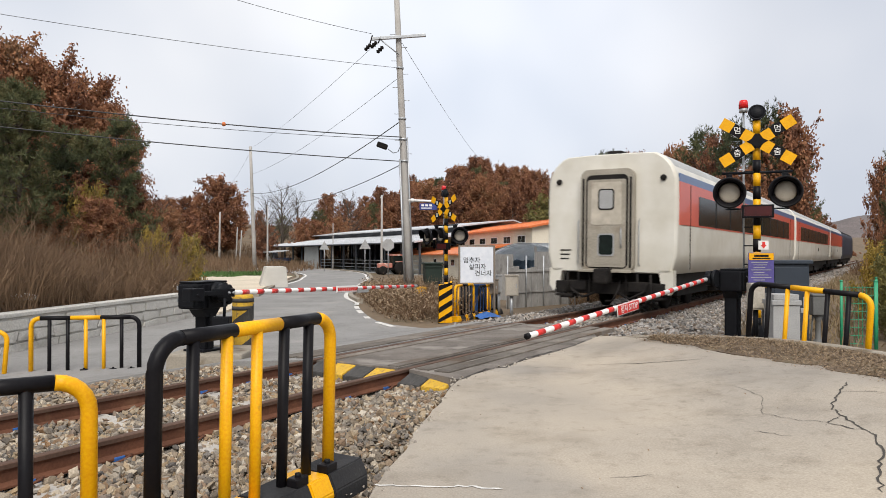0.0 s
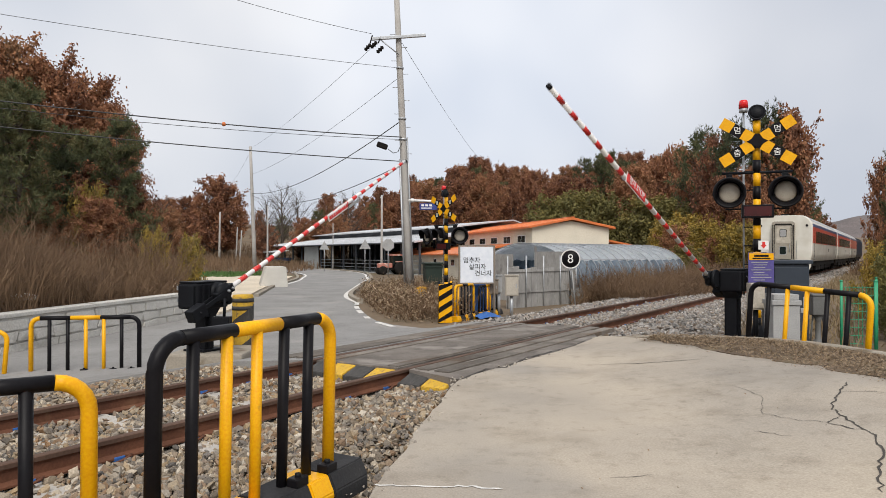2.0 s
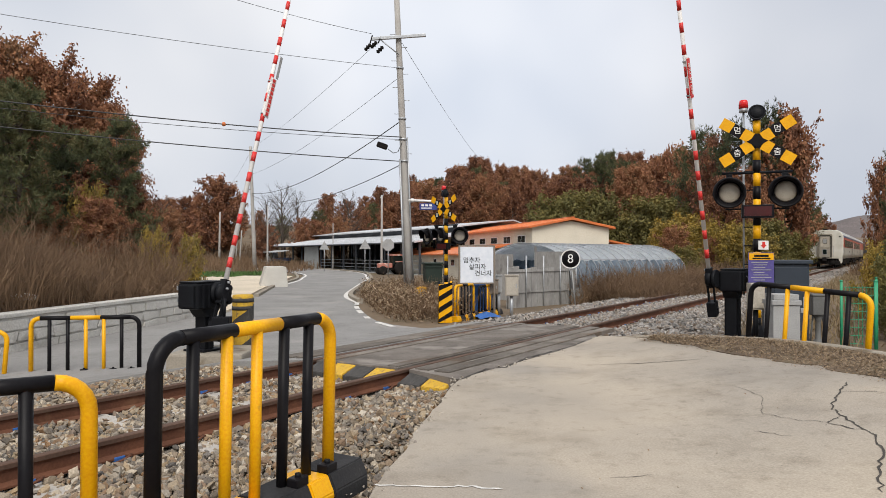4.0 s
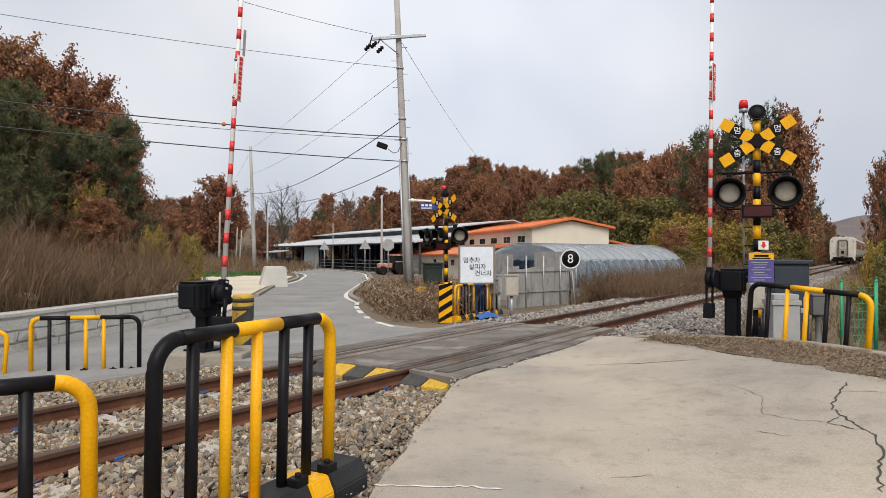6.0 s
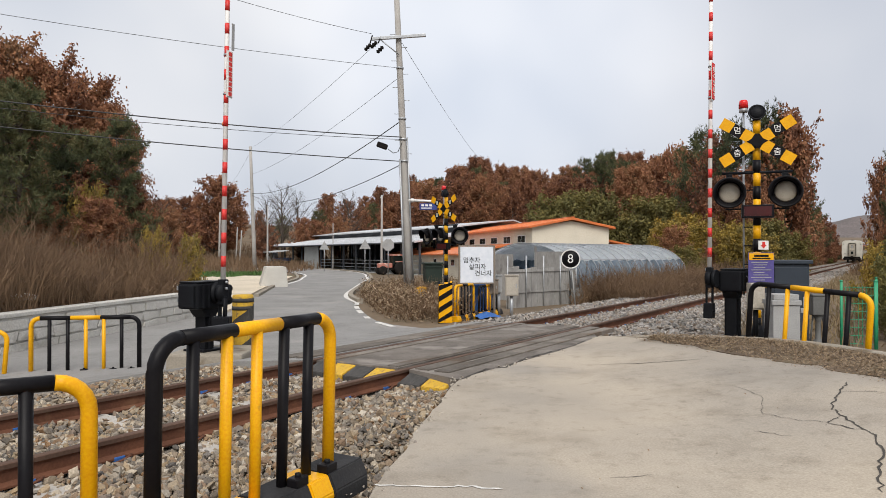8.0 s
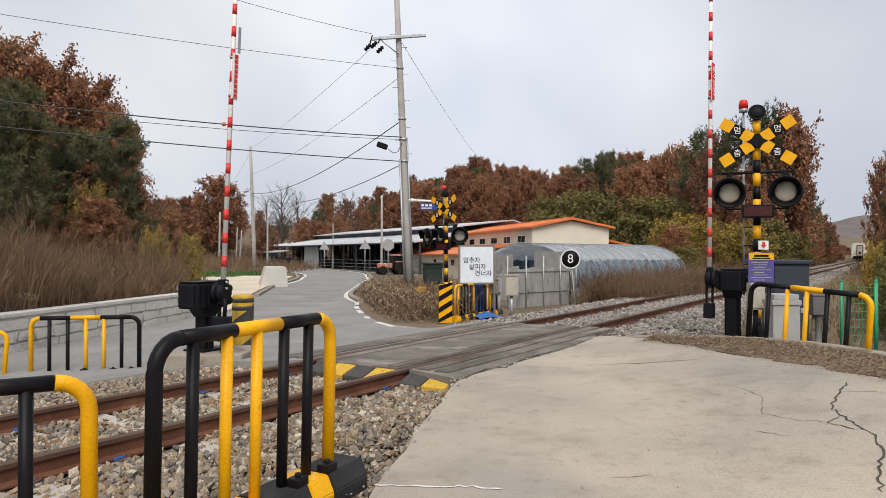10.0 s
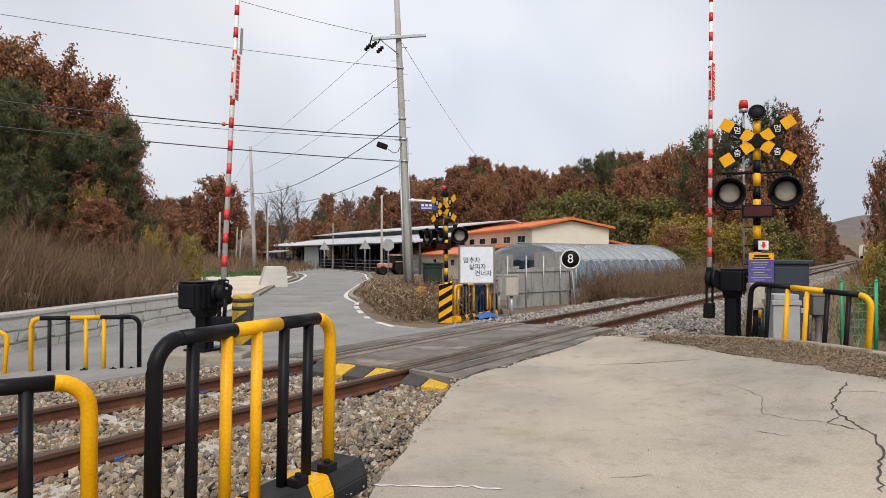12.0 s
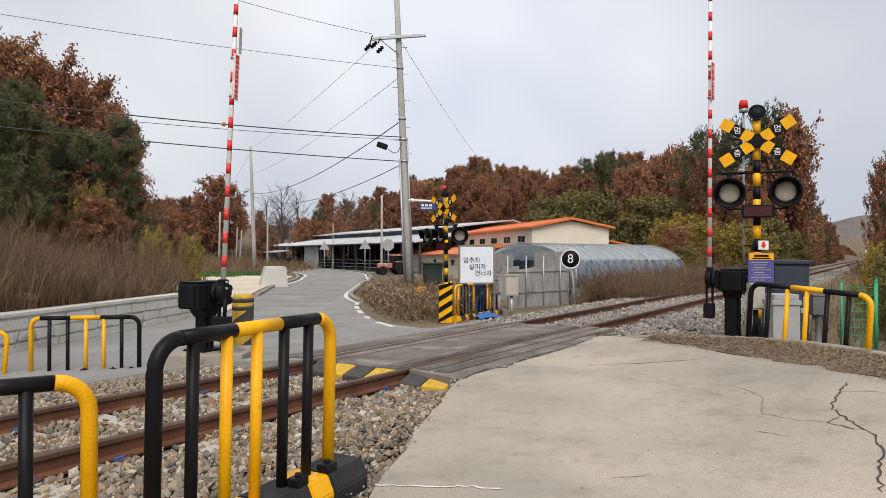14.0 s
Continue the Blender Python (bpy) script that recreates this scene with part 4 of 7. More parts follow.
        for j in range(len(half_turn) - 1):
            bm.faces.new((ri[0][j], ri[0][j + 1], ri[1][j + 1], ri[1][j]))
        bmesh.ops.solidify(bm, geom=bm.faces[:], thickness=0.006)
        bmesh.ops.transform(bm, matrix=lm, verts=bm.verts)
        part("hood", bm, M_BLACK, hous)
    dsp = part("display_box", box(-0.25, 0.25, -0.2, -0.04, 1.92, 2.14, 0.012), M_BLACK, ob)
    part("display_face", box(-0.21, 0.21, -0.206, -0.198, 1.95, 2.11), M_DISP, dsp)
    return ob


SIG_NEAR = crossing_signal((5.37, 11.6, 0.03), -20, 1, "black and yellow crossing signal mast with crossbuck and lamps", ((-1, 0), (1, 0)))
SIG_FAR = crossing_signal((0.1, 21.5, -0.45), -48, 1, "black and yellow crossing signal mast beside the village road", ((-1.9, -12), (-0.4, -12), (1.5, 45)))



# ---- trees ----
def unit(a):
    return a / np.linalg.norm(a, axis=1)[:, None]


def leaves_at(p, axis, length, width, rng):
    """One slim pointed leaf or needle at each place, growing along its axis."""
    m = len(p)
    d = unit(axis)
    side = unit(np.cross(d, rng.normal(size=(m, 3)))) * (width * (0.7 + 0.6 * rng.random(m)))[:, None]
    ln = (length * (0.6 + 0.8 * rng.random(m)))[:, None]
    q = np.stack([p, p + d * ln * 0.45 + side, p + d * ln, p + d * ln * 0.45 - side], 1).reshape(-1, 3)
    return q, (np.arange(m)[:, None] * 4 + np.arange(4)[None]).tolist()


def tree(name, height, radius, seed, leaf, label, category="tree", limbs=60, twigs=6, per=26, size=0.2, low=0.25, shape="oak", bare=False, trunk=None):
    """Tapered trunk, limbs that fork into twigs, and leaves or needle tufts along the twigs."""
    rng = np.random.default_rng(seed)
    root = empty(name, pose(0, 0, 0), label, category, "trees")
    tr_r = trunk or height * 0.02
    bm = bmesh.new()
    lean = rng.normal(size=2) * 0.04 * height
    tube([(lean[0] * k * k, lean[1] * k * k, height * 0.94 * k) for k in (0, 0.2, 0.4, 0.6, 0.8, 1.0)], tr_r, 8, bm, r_end=tr_r * 0.15)
    lobes = rng.uniform(0, 6.28, 4)
    spots, axes = [], []
    for i in range(limbs):
        t = low + (1 - low) * (i + rng.random()) / limbs
        ang = i * 2.39996 + rng.random() * 0.9
        rel = (t - low) / (1 - low)
        if shape == "pine":
            whorl = math.floor(rel * 9) / 9
            reach = radius * min(1.0, 0.55 + 1.4 * rel) * math.sqrt(max(0.05, 1.02 - rel ** 2)) * (0.72 + 0.34 * math.sin(ang + lobes[0] + 4 * whorl) + 0.2 * math.sin(11 * whorl + lobes[1]))
            t = low + (1 - low) * (0.55 * rel + 0.45 * whorl)
            rise = 0.10 + 0.35 * rel
        else:
            reach = radius * math.sqrt(max(0.04, 1 - ((rel - 0.42) / 0.62) ** 2)) * (0.82 + 0.26 * math.sin(2 * ang + lobes[0] + 3 * rel) + 0.14 * math.sin(5 * ang + lobes[1]))
            rise = 0.75 + 0.5 * rel
        q = max(0.08 * radius, reach * (0.45 + 0.6 * rng.random() ** 0.6))
        tip_z = height * t + rng.normal() * 0.02 * height
        base = Vector((lean[0] * t * t * 0.7, lean[1] * t * t * 0.7, max(height * 0.08, tip_z - q * rise)))
        tip = Vector((base.x + q * math.cos(ang), base.y + q * math.sin(ang), tip_z))
        mid = base.lerp(tip, 0.5) + Vector((0, 0, (0.04 if shape == "oak" else -0.10) * q))
        tube([base, mid, tip], tr_r * 0.26, 5, bm, r_end=tr_r * 0.06, caps=False)
        go = (tip - base).normalized()
        for k in range(twigs):
            f = 0.35 + 0.65 * (k + rng.random()) / twigs
            st = base.lerp(mid, f * 2) if f < 0.5 else mid.lerp(tip, f * 2 - 1)
            spread = Vector(rng.normal(size=3)) * (0.55 if shape == "oak" else 0.5)
            if shape == "pine":
                spread.z = abs(spread.z) * 0.35 + 0.15
            dv = (go * 0.7 + spread + Vector((0, 0, 0.35 if shape == "oak" else 0.1))).normalized() * (radius * rng.uniform(0.12, 0.30))
            end = st + dv
            tube([st, end], tr_r * 0.07, 3, bm, r_end=tr_r * 0.025, caps=False)
            if bare:
                for _ in range(3):
                    e2 = end + (dv.normalized() * 0.6 + Vector(rng.normal(size=3)) * 0.5).normalized() * radius * 0.12
                    tube([st.lerp(end, 0.6), e2], tr_r * 0.04, 3, bm, r_end=tr_r * 0.02, caps=False)
                continue
            if shape == "pine":
                for g in (0.45, 0.75, 1.0):
                    c = np.array(st.lerp(end, g)) + rng.normal(size=3) * 0.02 * radius
                    spots.append(np.repeat(c[None], per, 0))
                    axes.append(rng.normal(size=(per, 3)) * 0.75 + np.array(dv.normalized()) * 0.8 + np.array([0, 0, 0.35]))
            else:
                g = rng.random((per, 1)) ** 0.7
                spots.append(np.array(st) + (np.array(end) - np.array(st)) * g + rng.normal(size=(per, 3)) * radius * 0.045)
                axes.append(rng.normal(size=(per, 3)) + np.array([0, 0, -0.3]))
    part("trunk", bm, M_BARK, root)
    if not bare:
        v, f = leaves_at(np.concatenate(spots), np.concatenate(axes), size, size * (0.07 if shape == "pine" else 0.32), rng)
        cr = mesh_np("crown", v.tolist(), f, leaf)
        cr.parent = root
    return root


def plant(proto, x, y, z, k=1.0, turn=0.0, zk=None):
    m = Matrix.Translation((x, y, z)) @ pose(0, 0, 0, 0, 0, turn)
    ob = copy_thing(proto, m)
    ob.scale = (k, k, zk or k)
    return ob


OAKS = [tree("oak_tree", 10.0, 3.7, 11 + i, M_OAK, "russet autumn oak with thinning leaves on the slope", limbs=70, twigs=6, per=26, size=0.30, low=0.16) for i in range(4)]
PINES = [tree("pine_tree", 10.0, 3.9, 21 + i, M_PINE, "dark green pine with uneven layered crown", limbs=56, twigs=9, per=10, size=0.36, shape="pine", low=0.30) for i in range(3)]
BUSHES = [tree("yellowing_bush", 4.0, 2.3, 31 + i, (M_OLIVE, M_YLEAF)[i], ("olive green bush below the wood", "yellow green bush below the wood")[i], "bush", limbs=64, twigs=7, per=26, size=0.17, low=0.06) for i in range(2)]
NEAR_OAKS = [tree("oak_tree", 10.0, 3.1, 51 + i, M_OAK, "russet autumn oak with thinning leaves on the bank", limbs=90, twigs=8, per=44, size=0.17, low=0.2) for i in range(2)]
NEAR_PINES = [tree("pine_tree", 10.0, 3.1, 61 + i, M_PINE, "dark green pine with uneven layered crown", limbs=64, twigs=12, per=13, size=0.27, shape="pine", low=0.26) for i in range(3)]
BARE = tree("bare_tree", 7.0, 2.6, 41, M_OAK, "leafless grey tree with fine twigs", limbs=44, twigs=7, bare=True)
rng = random.Random(5)


def place(protos, rows, base_h=10.0, k=1.0):
    """Trees at (x, y), grown up to the height top over the rail."""
    for x, y, top in rows:
        z0 = ground_z(x, y) - 0.1
        h = max(1.0, top - z0)
        plant(rng.choice(protos), x, y, z0, h / base_h * k, rng.uniform(0, 360), h / base_h)


# near wood on the bank
place(NEAR_OAKS, [(-21.4, 30, 10.4), (-20.4, 32, 11.2), (-19.2, 33, 10.6), (-17.6, 35, 8.9), (-18.7, 36, 10.3), (-16.6, 34, 8.2), (-19.0, 29, 8.2), (-22.0, 33, 10.6), (-15.4, 31, 6.6), (-17.5, 28, 7.0)], k=0.8)
place(NEAR_OAKS, [(-12.4, 26.5, 4.2), (-13.6, 25.5, 4.6), (-15.6, 26.0, 4.6)], k=1.0)
# pines among it
place(NEAR_PINES, [(-14.4, 23, 7.0), (-16.6, 25, 7.4), (-18.2, 25, 6.6)], k=0.95)
place(NEAR_PINES, [(-13.8, 26, 5.9), (-15.2, 27, 6.2), (-14.0, 25, 5.0)], k=0.85)
place(NEAR_PINES, [(-12.3, 26, 6.4)], k=0.72)
place(BUSHES[1:], [(-12.9, 24.6, 3.6), (-15.2, 22.8, 2.8)], 4.0, k=0.42)
place(NEAR_OAKS, [(-12.3, 24.2, 3.2), (-13.8, 23.4, 3.3)], k=1.1)
# beside the line
place(OAKS + PINES[:1], [(24.9, 62, 11.5), (25.8, 60, 12.1), (27.4, 58, 13.0), (28.5, 57, 12.5), (30.8, 62, 12.1), (28.2, 75, 12.6), (29.5, 85, 14.5), (44.2, 85, 9.0), (54.6, 100, 8.0), (67.4, 120, 7.6), (80.0, 140, 7.2), (26.4, 80, 13.0), (35.3, 66, 7.1), (24.8, 55, 8.1), (23.6, 57, 7.8)], k=0.66)
# pines beside the line
place(PINES, [(27.2, 70, 13.6), (46.6, 90, 8.6), (25.8, 112, 17.3), (28.4, 115, 18.2), (25.2, 118, 17.5), (29.0, 110, 15.9), (60.6, 110, 7.8)], k=0.75)
# bushes
place(BUSHES[:1], [(12.2, 75, 7.3), (14.8, 72, 7.6), (16.1, 70, 7.1), (20.7, 68, 6.7), (21.0, 66, 6.3), (28.2, 55, 2.9), (25.0, 52, 3.7)], 4.0)
# bushes turning yellow
place(BUSHES[1:], [(22.3, 62, 4.7), (23.0, 58, 4.5), (19.8, 60, 4.1), (22.8, 50, 3.2), (22.4, 52, 3.5), (21.3, 56, 3.7)], 4.0)
# the other side of the line
place(OAKS + PINES, [(32.5, 50, 8.0), (29.6, 44, 8.2), (49.8, 75, 8.5), (27.5, 40, 6.3), (72.4, 110, 8.9)], k=0.45)
# far hill
place(OAKS, [(-32.0, 95, 11.8), (-31.3, 97, 11.2), (-44.4, 110, 10.3), (-42.8, 112, 10.7), (-43.2, 118, 11.0), (-20.4, 120, 11.8), (-17.9, 125, 11.2), (-38.4, 130, 9.5), (-35.1, 130, 9.5), (-47.8, 115, 10.3)])
place(PINES[:1], [(-35.1, 80, 7.6), (-20.5, 110, 8.2), (-26.5, 112, 7.4)])
# small growth on the bank
place(BUSHES[1:], [(-10.4, 24.5, 2.1), (-9.5, 25.5, 1.9)], 4.0, k=0.5)
# shrubs beyond the mesh fence
place(BUSHES[:1], [(8.35, 12.0, 1.0), (9.0, 13.2, 1.35), (9.9, 14.6, 1.7), (8.0, 10.6, 0.75)], 4.0, k=0.7)
place(BUSHES[1:], [(8.7, 12.5, 0.8), (10.6, 16.5, 1.5)], 4.0, k=0.6)
# woods closing on the line far out
for i in range(34):
    s = 95 + i * 5.0
    for d, lo_, hi_ in ((rng.uniform(9.0, 12.0), 1.4, 2.8), (rng.uniform(12.5, 17.0), 2.2, 4.2), (rng.uniform(-4.0, -2.0), 2.5, 4.5), (rng.uniform(-9.0, -5.0), 5.0, 9.0)):
        p = tr(s, d)
        place(PINES if rng.random() < 0.2 else OAKS, [(p.x, p.y, ground_z(p.x, p.y) + rng.uniform(lo_, hi_))], k=1.0)
# bare trees
place([BARE], [(-23.7, 100, 11.2), (-21.6, 102, 10.4), (-26.8, 104, 10.0), (-13.7, 100, 10.1), (-31.7, 70, 7.2), (-37.1, 90, 8.8)], 7.0)
# scrub
place(OAKS, [(-35.7, 85, 6.4), (-34.3, 85, 6.9), (-19.3, 95, 6.2), (-17.7, 95, 5.9), (-23.6, 90, 5.1), (-15.0, 98, 6.6)])
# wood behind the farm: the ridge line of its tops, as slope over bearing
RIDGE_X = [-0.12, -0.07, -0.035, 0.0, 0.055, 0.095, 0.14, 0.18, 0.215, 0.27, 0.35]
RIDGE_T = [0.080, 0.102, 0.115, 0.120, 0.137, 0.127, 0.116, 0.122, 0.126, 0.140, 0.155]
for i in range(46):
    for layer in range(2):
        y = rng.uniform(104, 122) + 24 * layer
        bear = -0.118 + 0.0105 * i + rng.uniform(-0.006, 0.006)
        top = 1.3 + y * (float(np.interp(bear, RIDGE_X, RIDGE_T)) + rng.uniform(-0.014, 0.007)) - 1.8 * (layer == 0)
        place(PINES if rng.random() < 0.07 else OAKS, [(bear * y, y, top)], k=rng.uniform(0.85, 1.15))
# scrub at the foot of the wood along the line
for i in range(40):
    s = 50 + i * 3.0
    for d in (rng.uniform(9.8, 13), rng.uniform(14, 20), rng.uniform(-2.5, -5.0), rng.uniform(-5.5, -9.0)):
        p = tr(s, d)
        place(BUSHES if rng.random() < 0.7 else OAKS, [(p.x, p.y, ground_z(p.x, p.y) + rng.uniform(1.2, 3.4))], 5.0, k=1.1)
for ob in OAKS + PINES + NEAR_OAKS + NEAR_PINES + BUSHES + [BARE]:
    for o in list(ob.children_recursive) + [ob]:
        bpy.data.objects.remove(o)




# ---- retaining wall with a cast stone-pattern face ----
def build_wall():
    t = (WALL_B - WALL_A).normalized()
    m = Matrix.Translation((WALL_A.x, WALL_A.y, 0)) @ pose(0, 0, 0, 0, 0, math.degrees(math.atan2(t.y, t.x)))
    ln = (WALL_B - WALL_A).length
    ob = obj("wall_retaining", box(-5, ln, 0.0, 0.3, -0.8, 0.19, 0.02), M_WALLC)
    ob.matrix_world = m
    tagged(ob, "grey concrete retaining wall with a stone-pattern face", "wall", kind="structure")
    r = random.Random(3)
    part("coping", box(-5.02, ln + 0.02, -0.045, 0.32, 0.192, 0.27, 0.015), M_WALLC, ob)
    for row in range(3):
        x = -1.0 - r.random() * 0.4
        z0 = -0.5 + row * 0.22
        while x < ln - 0.15:
            w = r.uniform(0.45, 0.95)
            w = min(w, ln - x)
            sk = r.uniform(-0.1, 0.1)
            out = [(x + 0.02, z0 + 0.018 + sk * 0.25), (x + w - 0.02, z0 + 0.018 - sk * 0.2), (x + w - 0.02 + sk, z0 + 0.205 + sk * 0.2), (x + 0.02 + sk, z0 + 0.205 - sk * 0.2)]
            bm = prism(out, 0, 0.03 + r.uniform(0, 0.02), m=Matrix(((1, 0, 0, 0), (0, 0, -1, 0), (0, 1, 0, 0), (0, 0, 0, 1))), bevel=0.008)
            part("facing_stone", bm, M_WALLC, ob)
            x += w


build_wall()


M_BROWNB = mat("brown_steel_box", (0.22, 0.18, 0.14), (0.17, 0.14, 0.11), 0.6, scale=4, fine=40, bump=0.08)
M_ORANGE = mat("orange_roof_tile", (0.62, 0.17, 0.045), (0.50, 0.13, 0.035), 0.55, scale=1.5, fine=12, bump=0.1, stain=(0.42, 0.12, 0.05), stain_at=0.62)
M_KERB = mat("dirty_kerb_concrete", (0.30, 0.265, 0.215), (0.22, 0.19, 0.15), 0.95, scale=2.5, fine=40, bump=0.4, stain=(0.17, 0.135, 0.095), stain_at=0.52, stain_scale=3)


# ---- poles and wires ----
def utility_pole(x, y, top, r, lean, label, name="utility_pole", steps=0):
    z = ground_z(x, y)
    ob = empty(name, Matrix.Translation((x, y, z)), label, "utility pole", "utility poles")
    part("shaft", tube([(lean * k, 0, -0.3 + (top + 0.3) * k) for k in (0, 0.25, 0.5, 0.75, 1)], r, 16, r_end=r * 0.62), M_POLE, ob)
    for i in range(steps):
        zz = 3.2 + i * 0.55
        sx = 1 if i % 2 else -1
        xx = lean * zz / top
        part("step_bolt", tube([(xx + sx * r * 0.7, 0, zz), (xx + sx * (r + 0.16), 0, zz)], 0.012, 6), M_GALV, ob)
    return ob


MAIN = utility_pole(-1.35, 28.0, 13.6, 0.175, -0.62, "tall leaning concrete utility pole with a crossarm", steps=15)
part("crossarm", box(-1.1, 1.15, -0.06, 0.06, -0.06, 0.06, 0.01, m=pose(-0.5, -0.2, 10.72, 0, -4, 0)), M_GALV, MAIN)
for dx, dz in ((-1.6, 0.0), (-1.35, 0.1), (-1.1, -0.1)):
    part("insulator", lathe([(0.03, -0.22), (0.09, -0.16), (0.05, -0.1), (0.10, -0.04), (0.05, 0.02), (0.09, 0.08), (0.03, 0.14)], 12, m=pose(dx - 0.1, -0.3, 10.3 + dz, 20, 50, 0)), M_TDARK, MAIN)
part("crossarm_brace", tube([(-1.25, -0.2, 10.64), (-0.46, -0.2, 10.0)], 0.025, 6), M_GALV, MAIN)
part("strain_link", tube([(-1.55, -0.22, 10.78), (-1.62, -0.28, 10.5), (-1.7, -0.3, 10.25)], 0.03, 6), M_TDARK, MAIN)
part("strain_link", tube([(-1.2, -0.22, 10.75), (-1.3, -0.28, 10.45)], 0.03, 6), M_TDARK, MAIN)
for zz in (9.45, 7.35, 6.5, 5.6):
    part("clamp_band", lathe([(0.21 - zz * 0.006, zz), (0.21 - zz * 0.006, zz + 0.08)], 16, m=pose(-0.62 * zz / 13.6, 0, 0)), M_GALV, MAIN)
part("splice_case", box(-0.32, 0.12, -0.12, 0.12, -0.11, 0.11, 0.05, m=pose(-1.05, -0.2, 6.22, 0, 20, 0)), M_TDARK, MAIN)
part("splice_lead", tube([(-0.9, -0.2, 6.12), (-0.7, -0.2, 5.95), (-0.5, -0.2, 6.0), (-0.33, -0.15, 6.4)], 0.015, 6), M_CABLE, MAIN)
part("conduit", tube([(0.17, -0.12, 0.0), (-0.02, -0.14, 4.0), (-0.12, -0.14, 6.6)], 0.03, 8), M_GALV, MAIN)
part("stay_post", tube([(-0.2, -0.2, -0.1), (-0.42, -0.2, 5.7)], 0.04, 10), M_GALV, MAIN)
POLES = [utility_pole(-19.4, 70.0, 12.9, 0.22, -0.5, "slender grey concrete utility pole by the far road"),
         utility_pole(-29.7, 90.0, 6.5, 0.16, 0.1, "thin grey pole on the far slope"),
         utility_pole(-29.0, 95.0, 4.6, 0.13, 0.2, "thin grey pole on the far slope"),
         utility_pole(-27.6, 92.0, 4.3, 0.12, 0.3, "thin grey pole on the far slope"),
         utility_pole(-20.7, 80.0, 7.4, 0.13, 0.0, "thin grey pole by the far road"),
         utility_pole(-5.6, 62.0, 7.2, 0.13, 0.0, "grey pole beside the cattle shed"),
         utility_pole(-12.0, 74.0, 5.2, 0.07, 0.0, "thin steel pole before the shed")]


def wire(a, b, sag, r=0.009, label="thin black overhead wire"):
    pts = []
    for i in range(17):
        k = i / 16
        p = Vector(a).lerp(Vector(b), k)
        p.z -= sag * 4 * k * (1 - k)
        pts.append(p)
    return tagged(obj("overhead_wire", tube(pts, r, 6), M_CABLE), label, "wire", "overhead wires")


wire((-2.9, 27.7, 10.35), (-13.6, 24.8, 12.7), 0.25)
wire((-1.75, 27.9, 9.0), (-27.0, 17.0, 10.3), 0.4)
wire((-1.65, 27.9, 6.15), (-26.0, 14.5, 7.0), 0.45, 0.02, "bundled black overhead cable strung between poles")
wire((-1.65, 27.9, 6.05), (-26.0, 14.5, 6.75), 0.5, 0.010)
wire((-1.62, 27.9, 5.15), (-26.0, 13.0, 6.0), 0.35, 0.018, "thick black overhead cable strung between poles")
wire((-2.95, 27.7, 9.75), (-19.8, 70, 12.3), 0.3)
wire((-1.75, 28.0, 8.7), (-19.7, 70, 9.6), 0.5)
wire((-1.65, 28.0, 6.9), (-19.7, 70, 7.6), 0.9, 0.022, "thick black overhead cable strung between poles")
wire((-1.6, 28.0, 5.1), (-19.7, 70, 7.4), 1.2, 0.018, "thick black overhead cable strung between poles")
wire((-1.7, 28.1, 10.1), (6.3, 90, 12.5), 0.6)
wire((-19.7, 70, 12.3), (-29.7, 90, 9.0), 0.6)
lantern = tagged(obj("wire_marker", lathe([(0.0, -0.1), (0.07, -0.07), (0.09, 0.0), (0.06, 0.08), (0.0, 0.1)], 12, m=pose(-7.7, 23.8, 5.9) @ Matrix.Scale(0.8, 4)), M_ORANGE), "small orange marker hung on the cable", "marker")


# ---- street name sign on the pole ----
def street_sign():
    ob = empty("street_sign", pose(-1.4, 27.6, 3.45), "blue street name plate on a white bracket", "sign")
    part("bracket", tube([(0, 0, 0.08), (1.1, -0.1, 0.02)], 0.05, 10), M_WHITE, ob)
    part("bracket_cap", lathe([(0.0, -0.09), (0.08, -0.06), (0.08, 0.06), (0.0, 0.09)], 12, m=pose(0.15, 0, 0.07, 0, 90, 0)), M_WHITE, ob)
    pl = part("plate", box(0.45, 1.15, -0.13, -0.10, -0.32, -0.06, 0.005), M_BLUE, ob)
    for k in range(3):
        part("lettering", box(0.52 + 0.16 * k, 0.63 + 0.16 * k, -0.136, -0.130, -0.18, -0.10), M_WHITE, pl)
    part("lettering", box(0.52, 0.95, -0.136, -0.130, -0.27, -0.23), M_WHITE, pl)


street_sign()


# ---- yard by the far signal ----
M_BOARDW = mat("cool_white_sheet", (0.70, 0.73, 0.78), (0.64, 0.67, 0.72), 0.45, scale=1.5, fine=8, bump=0)


def notice_board():
    ob = empty("notice_board", pose(0.5, 19.6, -0.47, 0, 0, 8), "white notice board with black lettering on a rusty frame", "sign")
    part("panel", box(0, 0.97, -0.02, 0.02, 0.98, 2.02, 0.004), M_BOARDW, ob)
    for x in (-0.03, 1.0):
        part("frame_post", box(x - 0.025, x + 0.025, -0.03, 0.03, -0.05, 2.06, 0.004), M_BROWNB, ob)
    for z in (0.955, 2.045):
        part("frame_rail", box(-0.005, 0.975, -0.028, 0.028, z - 0.022, z + 0.022, 0.004), M_BROWNB, ob)
    for k, w in enumerate(("멈추자", "살피자", "건너자")):
        text_part("lettering", w, 0.185, M_BLACK, ob, pose(0.33 + 0.17 * k, -0.025, 1.62 - 0.19 * k, 90, 0, 0), 0.003)
    return ob


notice_board()


